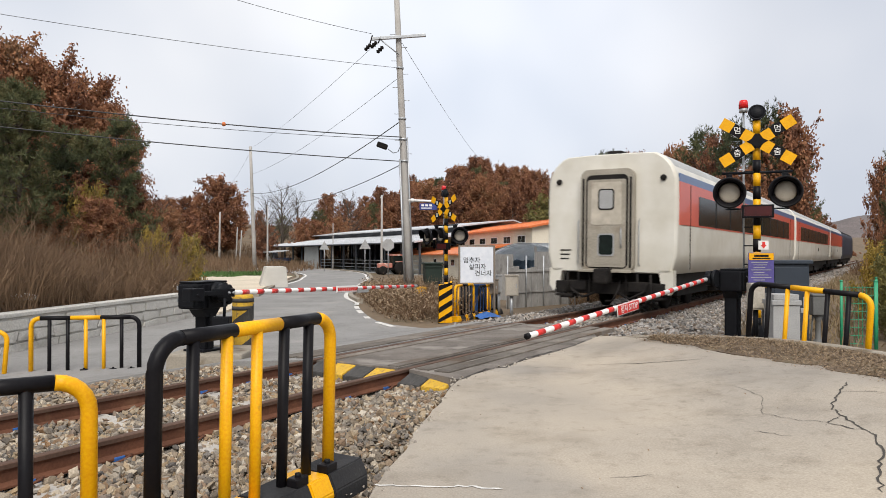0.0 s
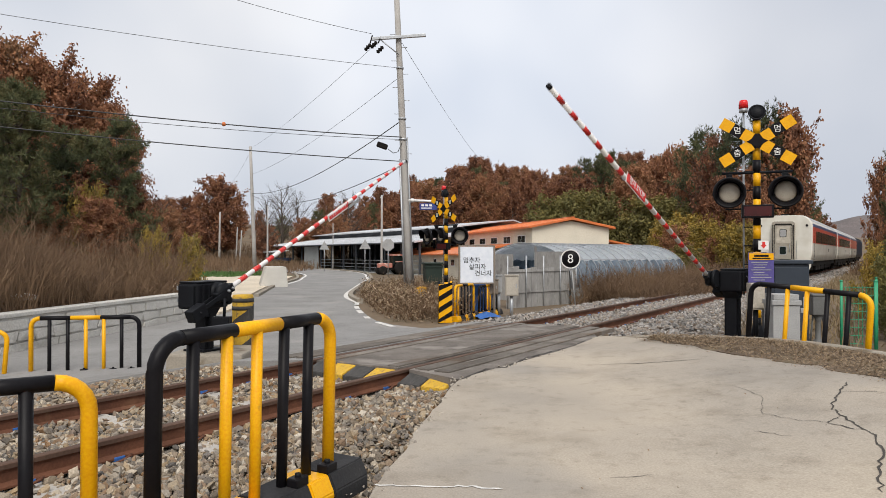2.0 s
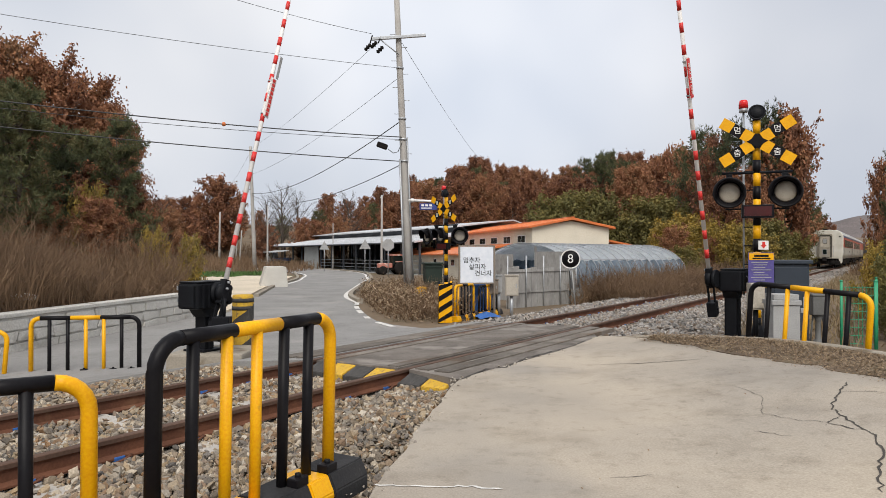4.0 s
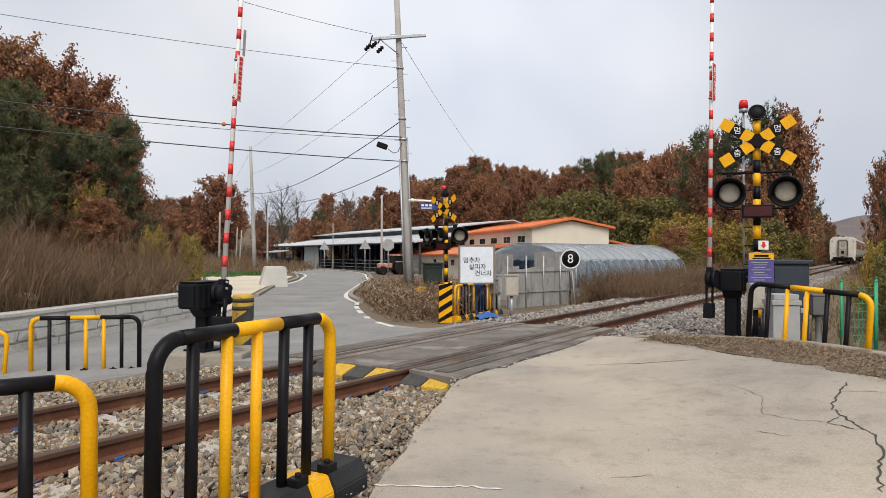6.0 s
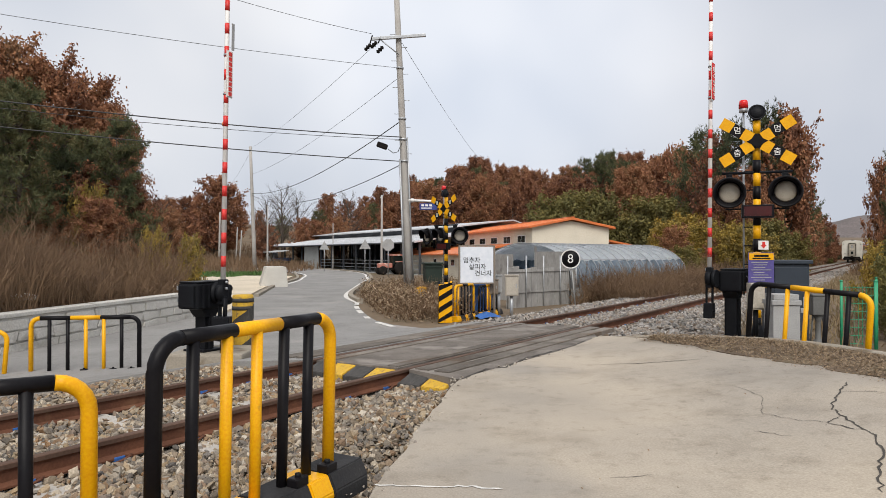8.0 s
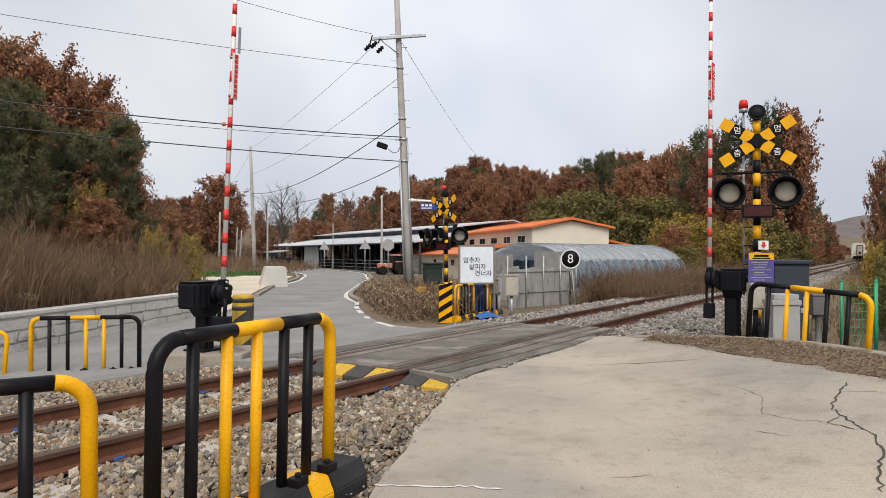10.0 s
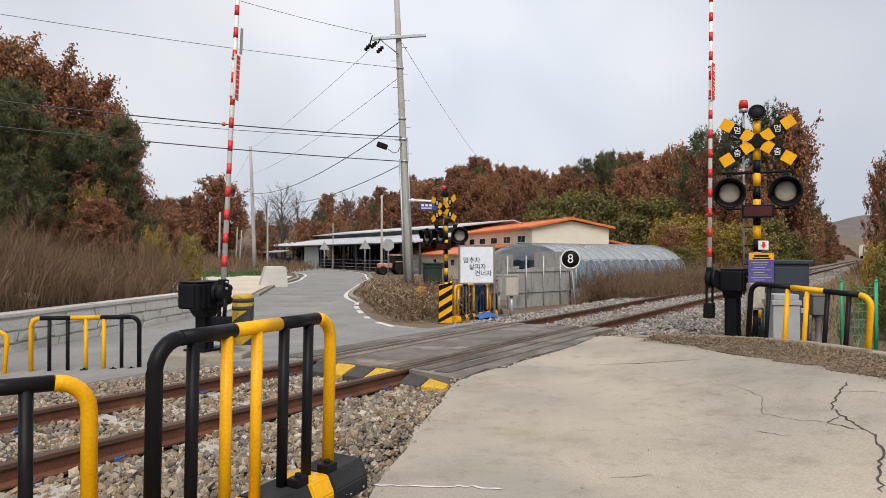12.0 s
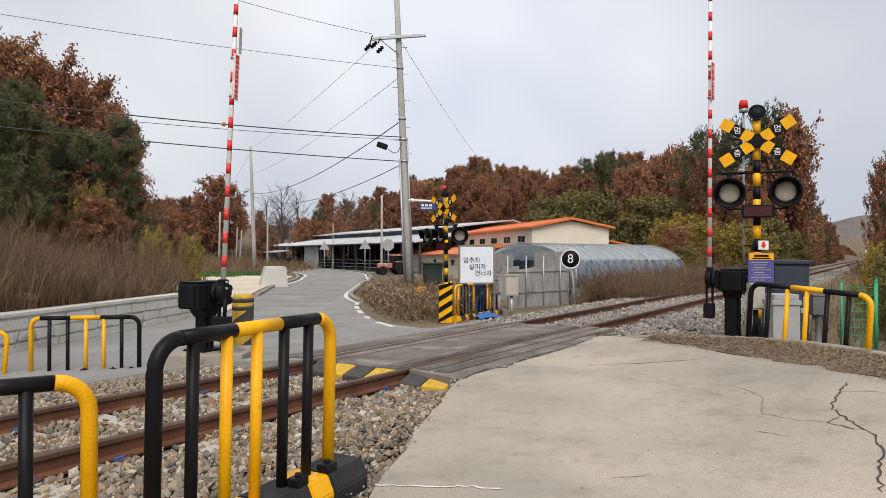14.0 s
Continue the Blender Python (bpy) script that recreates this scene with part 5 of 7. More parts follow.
def striped_panel():
    ob = empty("hazard_panel", pose(-0.11, 17.6, -0.47, 0, 0, 10), "yellow and black diagonal hazard panel beside the road", "hazard panel")
    part("panel", box(0, 0.36, 0, 0.04, 0.02, 1.02, 0.005), M_YELLOW, ob)
    for k in range(4):
        z = -0.02 + 0.29 * k
        pts = [(0.0, max(0.03, z)), (0.36, z + 0.22), (0.36, min(1.01, z + 0.36)), (0.0, z + 0.14)]
        bm = prism(pts, 0, 0.006, m=Matrix(((1, 0, 0, 0), (0, 0, -1, -0.001), (0, 1, 0, 0), (0, 0, 0, 1))))
        part("black_stripe", bm, M_BLACK, ob)
    part("post", tube([(0.02, 0.07, -0.1), (0.02, 0.07, 1.1)], 0.03, 8), M_IRON, ob)
    part("post", tube([(0.34, 0.07, -0.1), (0.34, 0.07, 1.1)], 0.03, 8), M_YELLOW, ob)


striped_panel()
M_TARP = mat("blue_tarpaulin", (0.03, 0.12, 0.38), (0.025, 0.09, 0.28), 0.5, scale=3, fine=18, bump=0.6, bump_dist=0.03)
M_CREAM = mat("cream_render", (0.66, 0.60, 0.49), (0.58, 0.53, 0.43), 0.85, scale=0.8, fine=14, bump=0.1, stain=(0.48, 0.42, 0.33), stain_at=0.62, stain_scale=0.5)
M_TIN = mat("white_tin_roof", (0.62, 0.63, 0.64), (0.52, 0.53, 0.55), 0.4, metal=0.3, scale=0.4, fine=6, bump=0.05, stain=(0.42, 0.42, 0.42), stain_at=0.65, stain_scale=0.5)
M_SHED = mat("shed_dark_steel", (0.06, 0.065, 0.075), (0.04, 0.045, 0.05), 0.6, scale=0.6, fine=8, bump=0.1)
M_PANELG = mat("grey_wall_panel", (0.33, 0.34, 0.33), (0.27, 0.28, 0.27), 0.7, scale=0.8, fine=10, bump=0.1)
M_BOARD = mat("weathered_grey_board", (0.33, 0.32, 0.30), (0.22, 0.21, 0.20), 0.85, scale=2.5, fine=20, bump=0.3, stain=(0.16, 0.15, 0.14), stain_at=0.58, stain_scale=3, stretch=(1, 1, 0.4))
# opaque film: the unlit inside behind it is painted into this colour
M_CLEARF = mat("clear_film_over_dark_inside", (0.15, 0.20, 0.25), (0.30, 0.36, 0.42), 0.2, scale=2.5, fine=9, bump=0.5, bump_dist=0.04, stain=(0.45, 0.50, 0.54), stain_at=0.6, stain_scale=3, stretch=(2, 1, 0.5), coat=0.4)
M_PLASTIC = mat("greenhouse_film", (0.66, 0.69, 0.72), (0.54, 0.58, 0.62), 0.25, scale=1.2, fine=9, bump=0.5, bump_dist=0.04, stain=(0.62, 0.65, 0.68), stain_at=0.55, stain_scale=2.5, coat=0.4)
M_GREEN = mat("green_wire_coating", (0.03, 0.30, 0.15), (0.025, 0.24, 0.12), 0.5, scale=5, fine=50, bump=0.05)
M_BEIGE = mat("beige_steel_box", (0.44, 0.40, 0.33), (0.37, 0.33, 0.28), 0.55, scale=3, fine=40, bump=0.06, stain=(0.25, 0.17, 0.10), stain_at=0.68, stain_scale=4)


def tarp_heap():
    r = np.random.default_rng(4)
    bm = bmesh.new()
    bmesh.ops.create_grid(bm, x_segments=14, y_segments=14, size=0.5)
    for v in bm.verts:
        rad = math.hypot(v.co.x, v.co.y)
        v.co.z = 0.22 * max(0, 1 - rad * 1.5) + 0.05 * noise.noise(Vector((v.co.x * 6, v.co.y * 6, 2)))
    bmesh.ops.solidify(bm, geom=bm.faces[:], thickness=0.01)
    ob = obj("tarpaulin", bm, M_TARP)
    ob.matrix_world = pose(1.22, 18.9, -0.42, 0, 0, 20) @ Matrix.Scale(0.72, 4)
    tagged(ob, "crumpled blue tarpaulin on the stones", "tarpaulin")
    c = empty("blue_crate", pose(1.15, 20.7, -0.47, 0, 0, 10), "blue plastic storage bin behind the fence", "bin")
    part("body", box(-0.3, 0.35, -0.25, 0.25, 0, 0.85, 0.03), M_TARP, c)
    part("lid", box(-0.33, 0.38, -0.28, 0.28, 0.852, 0.90, 0.02), M_TARP, c)


tarp_heap()


def meter_box(x, y, z0, w, hgt, zb, material, label, turn=0):
    ob = empty("meter_box", pose(x, y, zb, 0, 0, turn), label, "meter box", "meter boxes")
    body = part("body", box(-w / 2, w / 2, -0.12, 0.12, z0, z0 + hgt, 0.012), material, ob)
    part("door", box(-w / 2 + 0.03, w / 2 - 0.03, -0.135, -0.122, z0 + 0.03, z0 + hgt - 0.03, 0.004), material, body)
    part("hood", box(-w / 2 - 0.02, w / 2 + 0.02, -0.15, 0.14, z0 + hgt + 0.002, z0 + hgt + 0.03, 0.006), material, body)
    part("post", tube([(0, 0, -0.05), (0, 0, z0)], 0.05, 10), M_GALV, ob)
    part("latch", box(w / 2 - 0.08, w / 2 - 0.05, -0.15, -0.134, z0 + hgt * 0.4, z0 + hgt * 0.6), M_GALV, body)
    return ob


meter_box(1.5, 20.0, 0.62, 0.24, 0.42, -0.47, M_BROWNB, "small brown steel meter box on a post")
meter_box(1.66, 20.2, 0.66, 0.16, 0.5, -0.47, M_GREY, "white steel meter box on a post")
meter_box(1.92, 19.0, 0.62, 0.36, 0.56, -0.45, M_BEIGE, "beige steel cabinet on a post")
drum = empty("yellow_drum", pose(-0.78, 24.5, -0.47) @ Matrix.Scale(0.75, 4), "yellow plastic drum in the dry weeds", "drum")
part("body", lathe([(0.26, 0), (0.29, 0.1), (0.27, 0.3), (0.29, 0.5), (0.27, 0.8), (0.2, 0.84), (0.0, 0.84)], 20), M_YELLOW, drum)
part("hoop", lathe([(0.295, 0.48), (0.295, 0.53)], 20), M_YELLOW, drum)
M_BIN = mat("dark_green_plastic", (0.014, 0.026, 0.018), (0.010, 0.020, 0.014), 0.6, scale=3, fine=30, bump=0.05)
wb = empty("waste_bin", pose(-0.42, 27.5, -0.47, 0, 0, 12), "dark green plastic waste bin behind the signal", "bin")
part("body", prism([(-0.30, 0.08), (0.30, 0.08), (0.36, 1.38), (-0.36, 1.38)], -0.3, 0.3, m=Matrix(((1, 0, 0, 0), (0, 0, 1, 0), (0, 1, 0, 0), (0, 0, 0, 1))), bevel=0.02), M_BIN, wb)
part("lid", box(-0.40, 0.40, -0.36, 0.36, 1.382, 1.47, 0.03), M_BIN, wb)
part("rim", box(-0.39, 0.39, -0.33, -0.302, 1.26, 1.34, 0.01), M_BIN, wb)
for sx in (-1, 1):
    part("wheel", lathe([(0.0, -0.04), (0.1, -0.04), (0.1, 0.04), (0.0, 0.04)], 14, m=pose(sx * 0.34, 0.2, 0.1, 0, 90, 0)), M_TDARK, wb)


def whistle_sign():
    ob = empty("line_sign", pose(4.25, 22.6, -0.35, 0, 0, -14), "round black number sign with white rim on a thin post", "sign")
    up = pose(0, -0.03, 1.52, 90, 0, 0)
    d = part("disc", lathe([(0.0, 0.012), (0.285, 0.012), (0.285, -0.012), (0.0, -0.012)], 36, m=up), M_BLACK, ob)
    part("rim", lathe([(0.285, -0.016), (0.325, -0.016), (0.325, 0.02), (0.285, 0.02)], 36, m=up, ring=True), M_WHITE, d)
    text_part("lettering", "8", 0.42, M_WHITE, d, pose(0, -0.052, 1.52, 90, 0, 0), 0.004)
    part("post", tube([(0.16, 0, -0.1), (0.03, 0, 1.25)], 0.022, 8), M_GREY, ob)


whistle_sign()


def board_fence():
    """Weathered panels along the yard, and the greenhouse's boarded end."""
    ob = empty("board_fence", pose(2.1, 22.4, -0.47, 0, 0, 42), "weathered grey board fence beside the greenhouse", "fence")
    for i in range(12):
        hgt = 1.36 + 0.05 * math.sin(i * 2.1) - 0.01 * i
        part("board", box(i * 0.31, i * 0.31 + 0.30, -0.015 + 0.004 * (i % 2), 0.015, 0, hgt, 0.004), M_BOARD, ob)
    for i in range(5):
        part("post", tube([(i * 0.92, -0.05, -0.1), (i * 0.92, -0.05, 1.75)], 0.025, 8), M_GALV, ob)
    for z in (0.5, 1.2):
        part("rail", box(0, 3.72, -0.045, -0.018, z, z + 0.05), M_BOARD, ob)


board_fence()


def greenhouse():
    a, b = Vector((3.1, 26.0, -0.47)), Vector((9.7, 32.8, -0.47))
    ln = (b - a).length
    ang = math.degrees(math.atan2(b.y - a.y, b.x - a.x))
    ob = empty("greenhouse", Matrix.Translation(a) @ pose(0, 0, 0, 0, 0, ang), "plastic film tunnel greenhouse with pipe hoops", "greenhouse")
    n = 15
    prof = [(2.1, 0.0), (2.1, 0.9)] + [(2.1 * math.cos(radians(q)), 0.92 + 1.28 * math.sin(radians(q))) for q in range(10, 171, 10)] + [(-2.1, 0.9), (-2.1, 0.0)]
    bm = bmesh.new()
    r = random.Random(2)
    rings = []
    for i in range(2 * n + 1):
        sag = 0.965 if i % 2 else 1.0
        rings.append([bm.verts.new((ln * i / (2 * n), y * sag, 0.02 + z * (sag if i % 2 else 1.0) + 0.015 * r.uniform(-1, 1))) for y, z in prof])
    for r0, r1 in zip(rings, rings[1:]):
        for j in range(len(prof) - 1):
            f = bm.faces.new((r0[j], r0[j + 1], r1[j + 1], r1[j]))
            f.smooth = True
    bm.faces.new(rings[-1])
    bmesh.ops.solidify(bm, geom=bm.faces[:], thickness=0.012)
    for f in bm.faces:
        f.material_index = 1 if f.calc_center_median().z < 1.55 else 0
    part("film_cover", bm, [M_PLASTIC, M_CLEARF], ob, "white sheet over film painted with its dim inside")
    for i in range(n + 1):
        x = ln * i / n
        part("hoop", tube([(x, y * 1.012, z * 1.008 + 0.02) for y, z in prof], 0.016, 6), M_GALV, ob)
    for q in (30, 150):
        y, z = 2.13 * math.cos(radians(q)), 0.95 + 1.29 * math.sin(radians(q))
        part("purlin", tube([(0, y, z), (ln, y, z)], 0.014, 6), M_GALV, ob)
    part("skirt_board", box(0, ln, -2.16, -2.12, 0.0, 0.55, 0.004), M_PANELG, ob)
    part("end_wall", box(-0.05, -0.01, -2.05, -0.6, 0, 1.9, 0.005), M_BOARD, ob)
    part("end_wall", box(-0.05, -0.01, 0.5, 2.05, 0, 1.8, 0.005), M_BOARD, ob)
    part("door_frame", box(-0.06, -0.02, -0.62, -0.54, 0, 2.1), M_BOARD, ob)


greenhouse()


def gabled_house():
    """Cream building with orange roof, clerestory windows and a lean-to, gable towards the line."""
    ob = empty("farm_building", pose(8.5, 45.0, -0.47, 0, 0, 104.3), "long cream farm building with orange roof and small windows", "building")
    ln, w = 36.0, 2.75
    eave, ridge = 3.55, 4.08
    wall = prism([(-w, 0), (w, 0), (w, eave), (0, ridge - 0.08), (-w, eave)], 0, ln, m=Matrix(((0, 0, 1, 0), (1, 0, 0, 0), (0, 1, 0, 0), (0, 0, 0, 1))))
    part("wall", wall, M_CREAM, ob)
    for sg in (-1, 1):
        pts = [(0, ridge), (sg * (w + 0.35), eave - 0.06), (sg * (w + 0.35), eave + 0.05), (0, ridge + 0.12)]
        rf = part("roof", prism(pts, -0.3, ln + 0.3, m=Matrix(((0, 0, 1, 0), (1, 0, 0, 0), (0, 1, 0, 0), (0, 0, 0, 1)))), M_ORANGE, ob)
        for k in range(60):
            x = -0.25 + (ln + 0.5) * k / 60
            part("roof_rib", tube([(x, sg * 0.02, ridge + 0.13), (x, sg * (w + 0.35), eave + 0.06)], 0.03, 5, caps=False), M_ORANGE, rf)
    part("ridge_cap", box(-0.3, ln + 0.3, -0.12, 0.12, ridge + 0.1, ridge + 0.2, 0.03), M_ORANGE, ob)
    for k in range(12):
        x = 1.2 + 2.9 * k
        win = part("window", box(x, x + 1.5, w - 0.01, w + 0.03, 2.55, 3.1, 0.01), M_WHITE, ob)
        for c in range(2):
            part("pane", box(x + 0.06 + 0.72 * c, x + 0.72 + 0.70 * c, w + 0.031, w + 0.04, 2.61, 3.04), M_TGLASS, win)
    # lean-to on the road side
    part("lean_to_wall", box(4.0, ln - 2, w + 0.02, w + 3.6, 0, 1.75, 0.02), M_CREAM, ob)
    pts = [(w + 0.02, 2.42), (w + 4.1, 1.72), (w + 4.1, 1.84), (w + 0.02, 2.55)]
    part("lean_to_roof", prism(pts, 3.6, ln - 1.6, m=Matrix(((0, 0, 1, 0), (1, 0, 0, 0), (0, 1, 0, 0), (0, 0, 0, 1)))), M_ORANGE, ob)
    for k in range(5):
        x = 6 + 5.5 * k
        win = part("lean_to_window", box(x, x + 1.0, w + 3.59, w + 3.63, 0.9, 1.45, 0.01), M_WHITE, ob)
        part("pane", box(x + 0.06, x + 0.94, w + 3.631, w + 3.64, 0.96, 1.39), M_TGLASS, win)
    # annex on the other side of the gable
    part("annex_wall", box(1.0, 14, -w - 3.0, -w - 0.02, 0, 1.9), M_CREAM, ob)
    pts = [(-w - 0.02, 2.75), (-w - 3.3, 2.15), (-w - 3.3, 2.27), (-w - 0.02, 2.88)]
    part("annex_roof", prism(pts, 0.8, 14.2, m=Matrix(((0, 0, 1, 0), (1, 0, 0, 0), (0, 1, 0, 0), (0, 0, 0, 1)))), M_ORANGE, ob)


gabled_house()


def cattle_shed():
    """Open-fronted shed with a two-tier tin roof."""
    a, b = Vector((-2.0, 58.0, -0.47)), Vector((-24.5, 96.0, -0.47))
    ln = (b - a).length
    ang = math.degrees(math.atan2(b.y - a.y, b.x - a.x))
    ob = empty("cattle_shed", Matrix.Translation(a) @ pose(0, 0, 0, 0, 0, ang), "open-fronted cattle shed with pale two-tier tin roof", "shed")
    swap = Matrix(((0, 0, 1, 0), (1, 0, 0, 0), (0, 1, 0, 0), (0, 0, 0, 1)))
    lo = part("lower_roof", prism([(0.8, 2.75), (-5.5, 3.75), (-5.5, 3.87), (0.8, 2.87)], -0.5, ln + 0.5, m=swap), M_TIN, ob)
    for k in range(46):
        x = -0.4 + (ln + 0.8) * k / 46
        part("seam", tube([(x, 0.8, 2.89), (x, -5.5, 3.89)], 0.025, 4, caps=False), M_TIN, lo)
    part("upper_roof", prism([(-4.6, 4.25), (-10.0, 4.9), (-10.0, 5.02), (-4.6, 4.37)], 1.5, ln - 3, m=swap), M_TIN, ob)
    part("clerestory", box(1.8, ln - 3.2, -5.3, -5.2, 3.88, 4.3), M_SHED, ob)
    part("back_roof", prism([(-10.0, 4.9), (-16.0, 3.2), (-16.0, 3.32), (-10.0, 5.02)], 0, ln, m=swap), M_TIN, ob)
    part("gutter", tube([(-0.5, 0.84, 2.78), (ln + 0.5, 0.84, 2.78)], 0.07, 8), M_SHED, ob)
    part("back_wall", box(0, ln, -12.2, -12.0, 0, 3.9), M_SHED, ob)
    part("floor_slab", box(-0.2, ln, -12, 0.6, -0.1, 0.06), M_PANELG, ob)
    for k in range(14):
        x = ln * k / 13
        part("post", box(x - 0.08, x + 0.08, -0.1, 0.06, 0, 2.8), M_SHED, ob)
        part("inner_post", box(x - 0.08, x + 0.08, -5.4, -5.25, 0, 3.8), M_SHED, ob)
    part("end_panel", box(ln * 0.55, ln * 0.66, 0.07, 0.15, 0.02, 2.7), M_PANELG, ob)
    for z in (0.5, 0.85, 1.2):
        part("feeding_rail", tube([(0, -0.02, z), (ln * 0.54, -0.02, z)], 0.03, 6), M_GALV, ob)
    part("porch_roof", prism([(0.9, 2.2), (2.9, 2.0), (2.9, 2.08), (0.9, 2.3)], ln * 0.74, ln * 0.92, m=swap), M_TIN, ob)
    for x in (ln * 0.75, ln * 0.91):
        part("porch_post", box(x - 0.05, x + 0.05, 2.7, 2.8, 0, 2.0), M_SHED, ob)


cattle_shed()


M_FADED = mat("faded_red_paint", (0.50, 0.20, 0.15), (0.42, 0.16, 0.12), 0.6, scale=3, fine=20, bump=0.05, stain=(0.55, 0.48, 0.42), stain_at=0.55, stain_scale=2)


def tractor():
    ob = empty("tractor", pose(-4.3, 60, -0.47, 0, 0, 200) @ Matrix.Scale(0.8, 4), "faded red farm tractor with a glazed cab parked in the yard", "tractor")
    part("bonnet", box(0.3, 1.9, -0.35, 0.35, 0.75, 1.25, 0.08), M_FADED, ob)
    part("chassis", box(-0.6, 1.8, -0.25, 0.25, 0.5, 0.76), M_TDARK, ob)
    cab = part("cab", box(-0.8, 0.3, -0.6, 0.6, 1.1, 2.05, 0.05), M_TGLASS, ob)
    part("roof", box(-0.95, 0.45, -0.72, 0.72, 2.06, 2.22, 0.06), M_FADED, cab)
    for x in (-0.8, 0.28):
        for y in (-0.6, 0.6):
            part("pillar", box(x - 0.04, x + 0.04, y - 0.04, y + 0.04, 1.0, 2.06), M_TDARK, cab)
    for x, r, w in ((-0.5, 0.72, 0.2), (1.5, 0.48, 0.15)):
        for y in (-0.8, 0.8):
            wh = part("wheel", lathe([(r * 0.5, -w), (r * 0.95, -w), (r, -w * 0.6), (r, w * 0.6), (r * 0.95, w), (r * 0.5, w)], 20, m=pose(x, y, r, 90, 0, 0)), M_TDARK, ob)
            part("rim", lathe([(0.0, -w * 0.7), (r * 0.5, -w * 0.7), (r * 0.5, w * 0.7), (0.0, w * 0.7)], 16, m=pose(x, y, r, 90, 0, 0)), M_FADED, wh)
    part("fender", box(-1.1, 0.1, -0.98, -0.62, 1.36, 1.46, 0.04), M_FADED, ob)
    part("fender", box(-1.1, 0.1, 0.62, 0.98, 1.36, 1.46, 0.04), M_FADED, ob)


tractor()


def pickup():
    ob = empty("parked_truck", pose(-22.5, 90, -0.3, 0, 0, 160), "white pickup truck parked under the shed porch", "truck")
    part("cab", box(-0.2, 1.5, -0.8, 0.8, 0.6, 1.85, 0.15), M_WHITE, ob)
    part("bed", box(-2.6, -0.3, -0.8, 0.8, 0.75, 1.15, 0.04), M_TBLUE, ob)
    part("windscreen", box(1.42, 1.52, -0.65, 0.65, 1.2, 1.7, 0.02), M_TGLASS, ob)
    for x in (-1.9, 0.9):
        for y in (-0.75, 0.75):
            part("wheel", lathe([(0.0, -0.1), (0.33, -0.1), (0.33, 0.1), (0.0, 0.1)], 16, m=pose(x, y, 0.33, 90, 0, 0)), M_TDARK, ob)


pickup()


def back_sign(x, y, kind, label):
    ob = empty("road_sign", pose(x, y, -0.47, 0, 0, 10), label, "road sign", "road signs")
    part("post", tube([(0, 0, -0.1), (0, 0, 2.9)], 0.04, 8), M_GALV, ob)
    n = 3 if kind == "tri" else 8
    r = 0.58 if kind == "tri" else 0.5
    a0 = 90 if kind == "tri" else 22.5
    pts = [(r * math.cos(radians(a0 + 360 * i / n)), r * math.sin(radians(a0 + 360 * i / n))) for i in range(n)]
    pl = part("plate", prism(pts, 0, 0.02, m=Matrix(((1, 0, 0, 0), (0, 0, -1, -0.05), (0, 1, 0, 2.55), (0, 0, 0, 1)))), M_GREY, ob)
    part("clip", box(-0.25, 0.25, -0.09, -0.07, 2.5, 2.56), M_GALV, pl)


back_sign(-6.9, 60, "tri", "grey back of a triangular road sign on a post")
back_sign(-4.45, 55, "oct", "grey back of an octagonal road sign on a post")
back_sign(-11.9, 68, "tri", "grey back of a triangular road sign on a post")


# ---- beside the left barrier ----
def barrier_surround():
    b = tagged(obj("concrete_plinth", box(-3.78, -2.74, 9.25, 10.25, -0.55, -0.032, 0.03), M_KERB), "weathered concrete plinth under the barrier", "plinth")
    c = empty("bollard", pose(-3.08, 10.45, -0.44), "squat yellow and black bollard with worn paint", "bollard")
    part("body", lathe([(0.155, 0), (0.16, 0.1), (0.16, 1.11), (0.15, 1.15), (0.0, 1.16)], 24), M_YWORN, c)
    for z in (0.92, 1.04):
        part("black_band", lathe([(0.164, z), (0.164, z + 0.06)], 24), M_BWORN, c)
    bm = bmesh.new()
    ring = [[], []]
    for i in range(13):
        q = radians(180 + 15 * i)
        for k, dz in enumerate((0.0, 0.24)):
            ring[k].append(bm.verts.new((0.166 * math.cos(q), 0.166 * math.sin(q), 0.42 + 0.03 * i + dz)))
    for i in range(12):
        bm.faces.new((ring[0][i], ring[0][i + 1], ring[1][i + 1], ring[1][i]))
    part("diagonal_band", bm, M_BWORN, c)
    bm = bmesh.new()
    lo_, hi_ = [], []
    for i in range(13):
        q = radians(180 + 15 * i)
        lo_.append(bm.verts.new((0.166 * math.cos(q), 0.166 * math.sin(q), 0.02 + 0.03 * i)))
        hi_.append(bm.verts.new((0.166 * math.cos(q), 0.166 * math.sin(q), 0.20 + 0.03 * i)))
    for i in range(12):
        bm.faces.new((lo_[i], lo_[i + 1], hi_[i + 1], hi_[i]))
    part("diagonal_band", bm, M_BWORN, c)
    j = empty("junction_box", pose(-3.06, 9.40, -0.03), "black steel junction box on the barrier plinth", "junction box")
    part("body", box(-0.12, 0.12, -0.08, 0.08, 0.23, 0.50, 0.012), M_IRON, j)
    part("lid", box(-0.11, 0.11, -0.10, -0.082, 0.25, 0.48, 0.006), M_IRON, j)
    part("leg", tube([(0, 0, 0), (0, 0, 0.24)], 0.03, 8), M_IRON, j)
    part("conduit", tube([(0.03, 0, 0.49), (0.03, 0.02, 0.75)], 0.02, 8), M_IRON, j)


barrier_surround()


# ---- trackside equipment by the near signal ----
M_CASE = mat("dull_grey_casting", (0.12, 0.12, 0.115), (0.09, 0.09, 0.086), 0.6, scale=4, fine=50, bump=0.1)


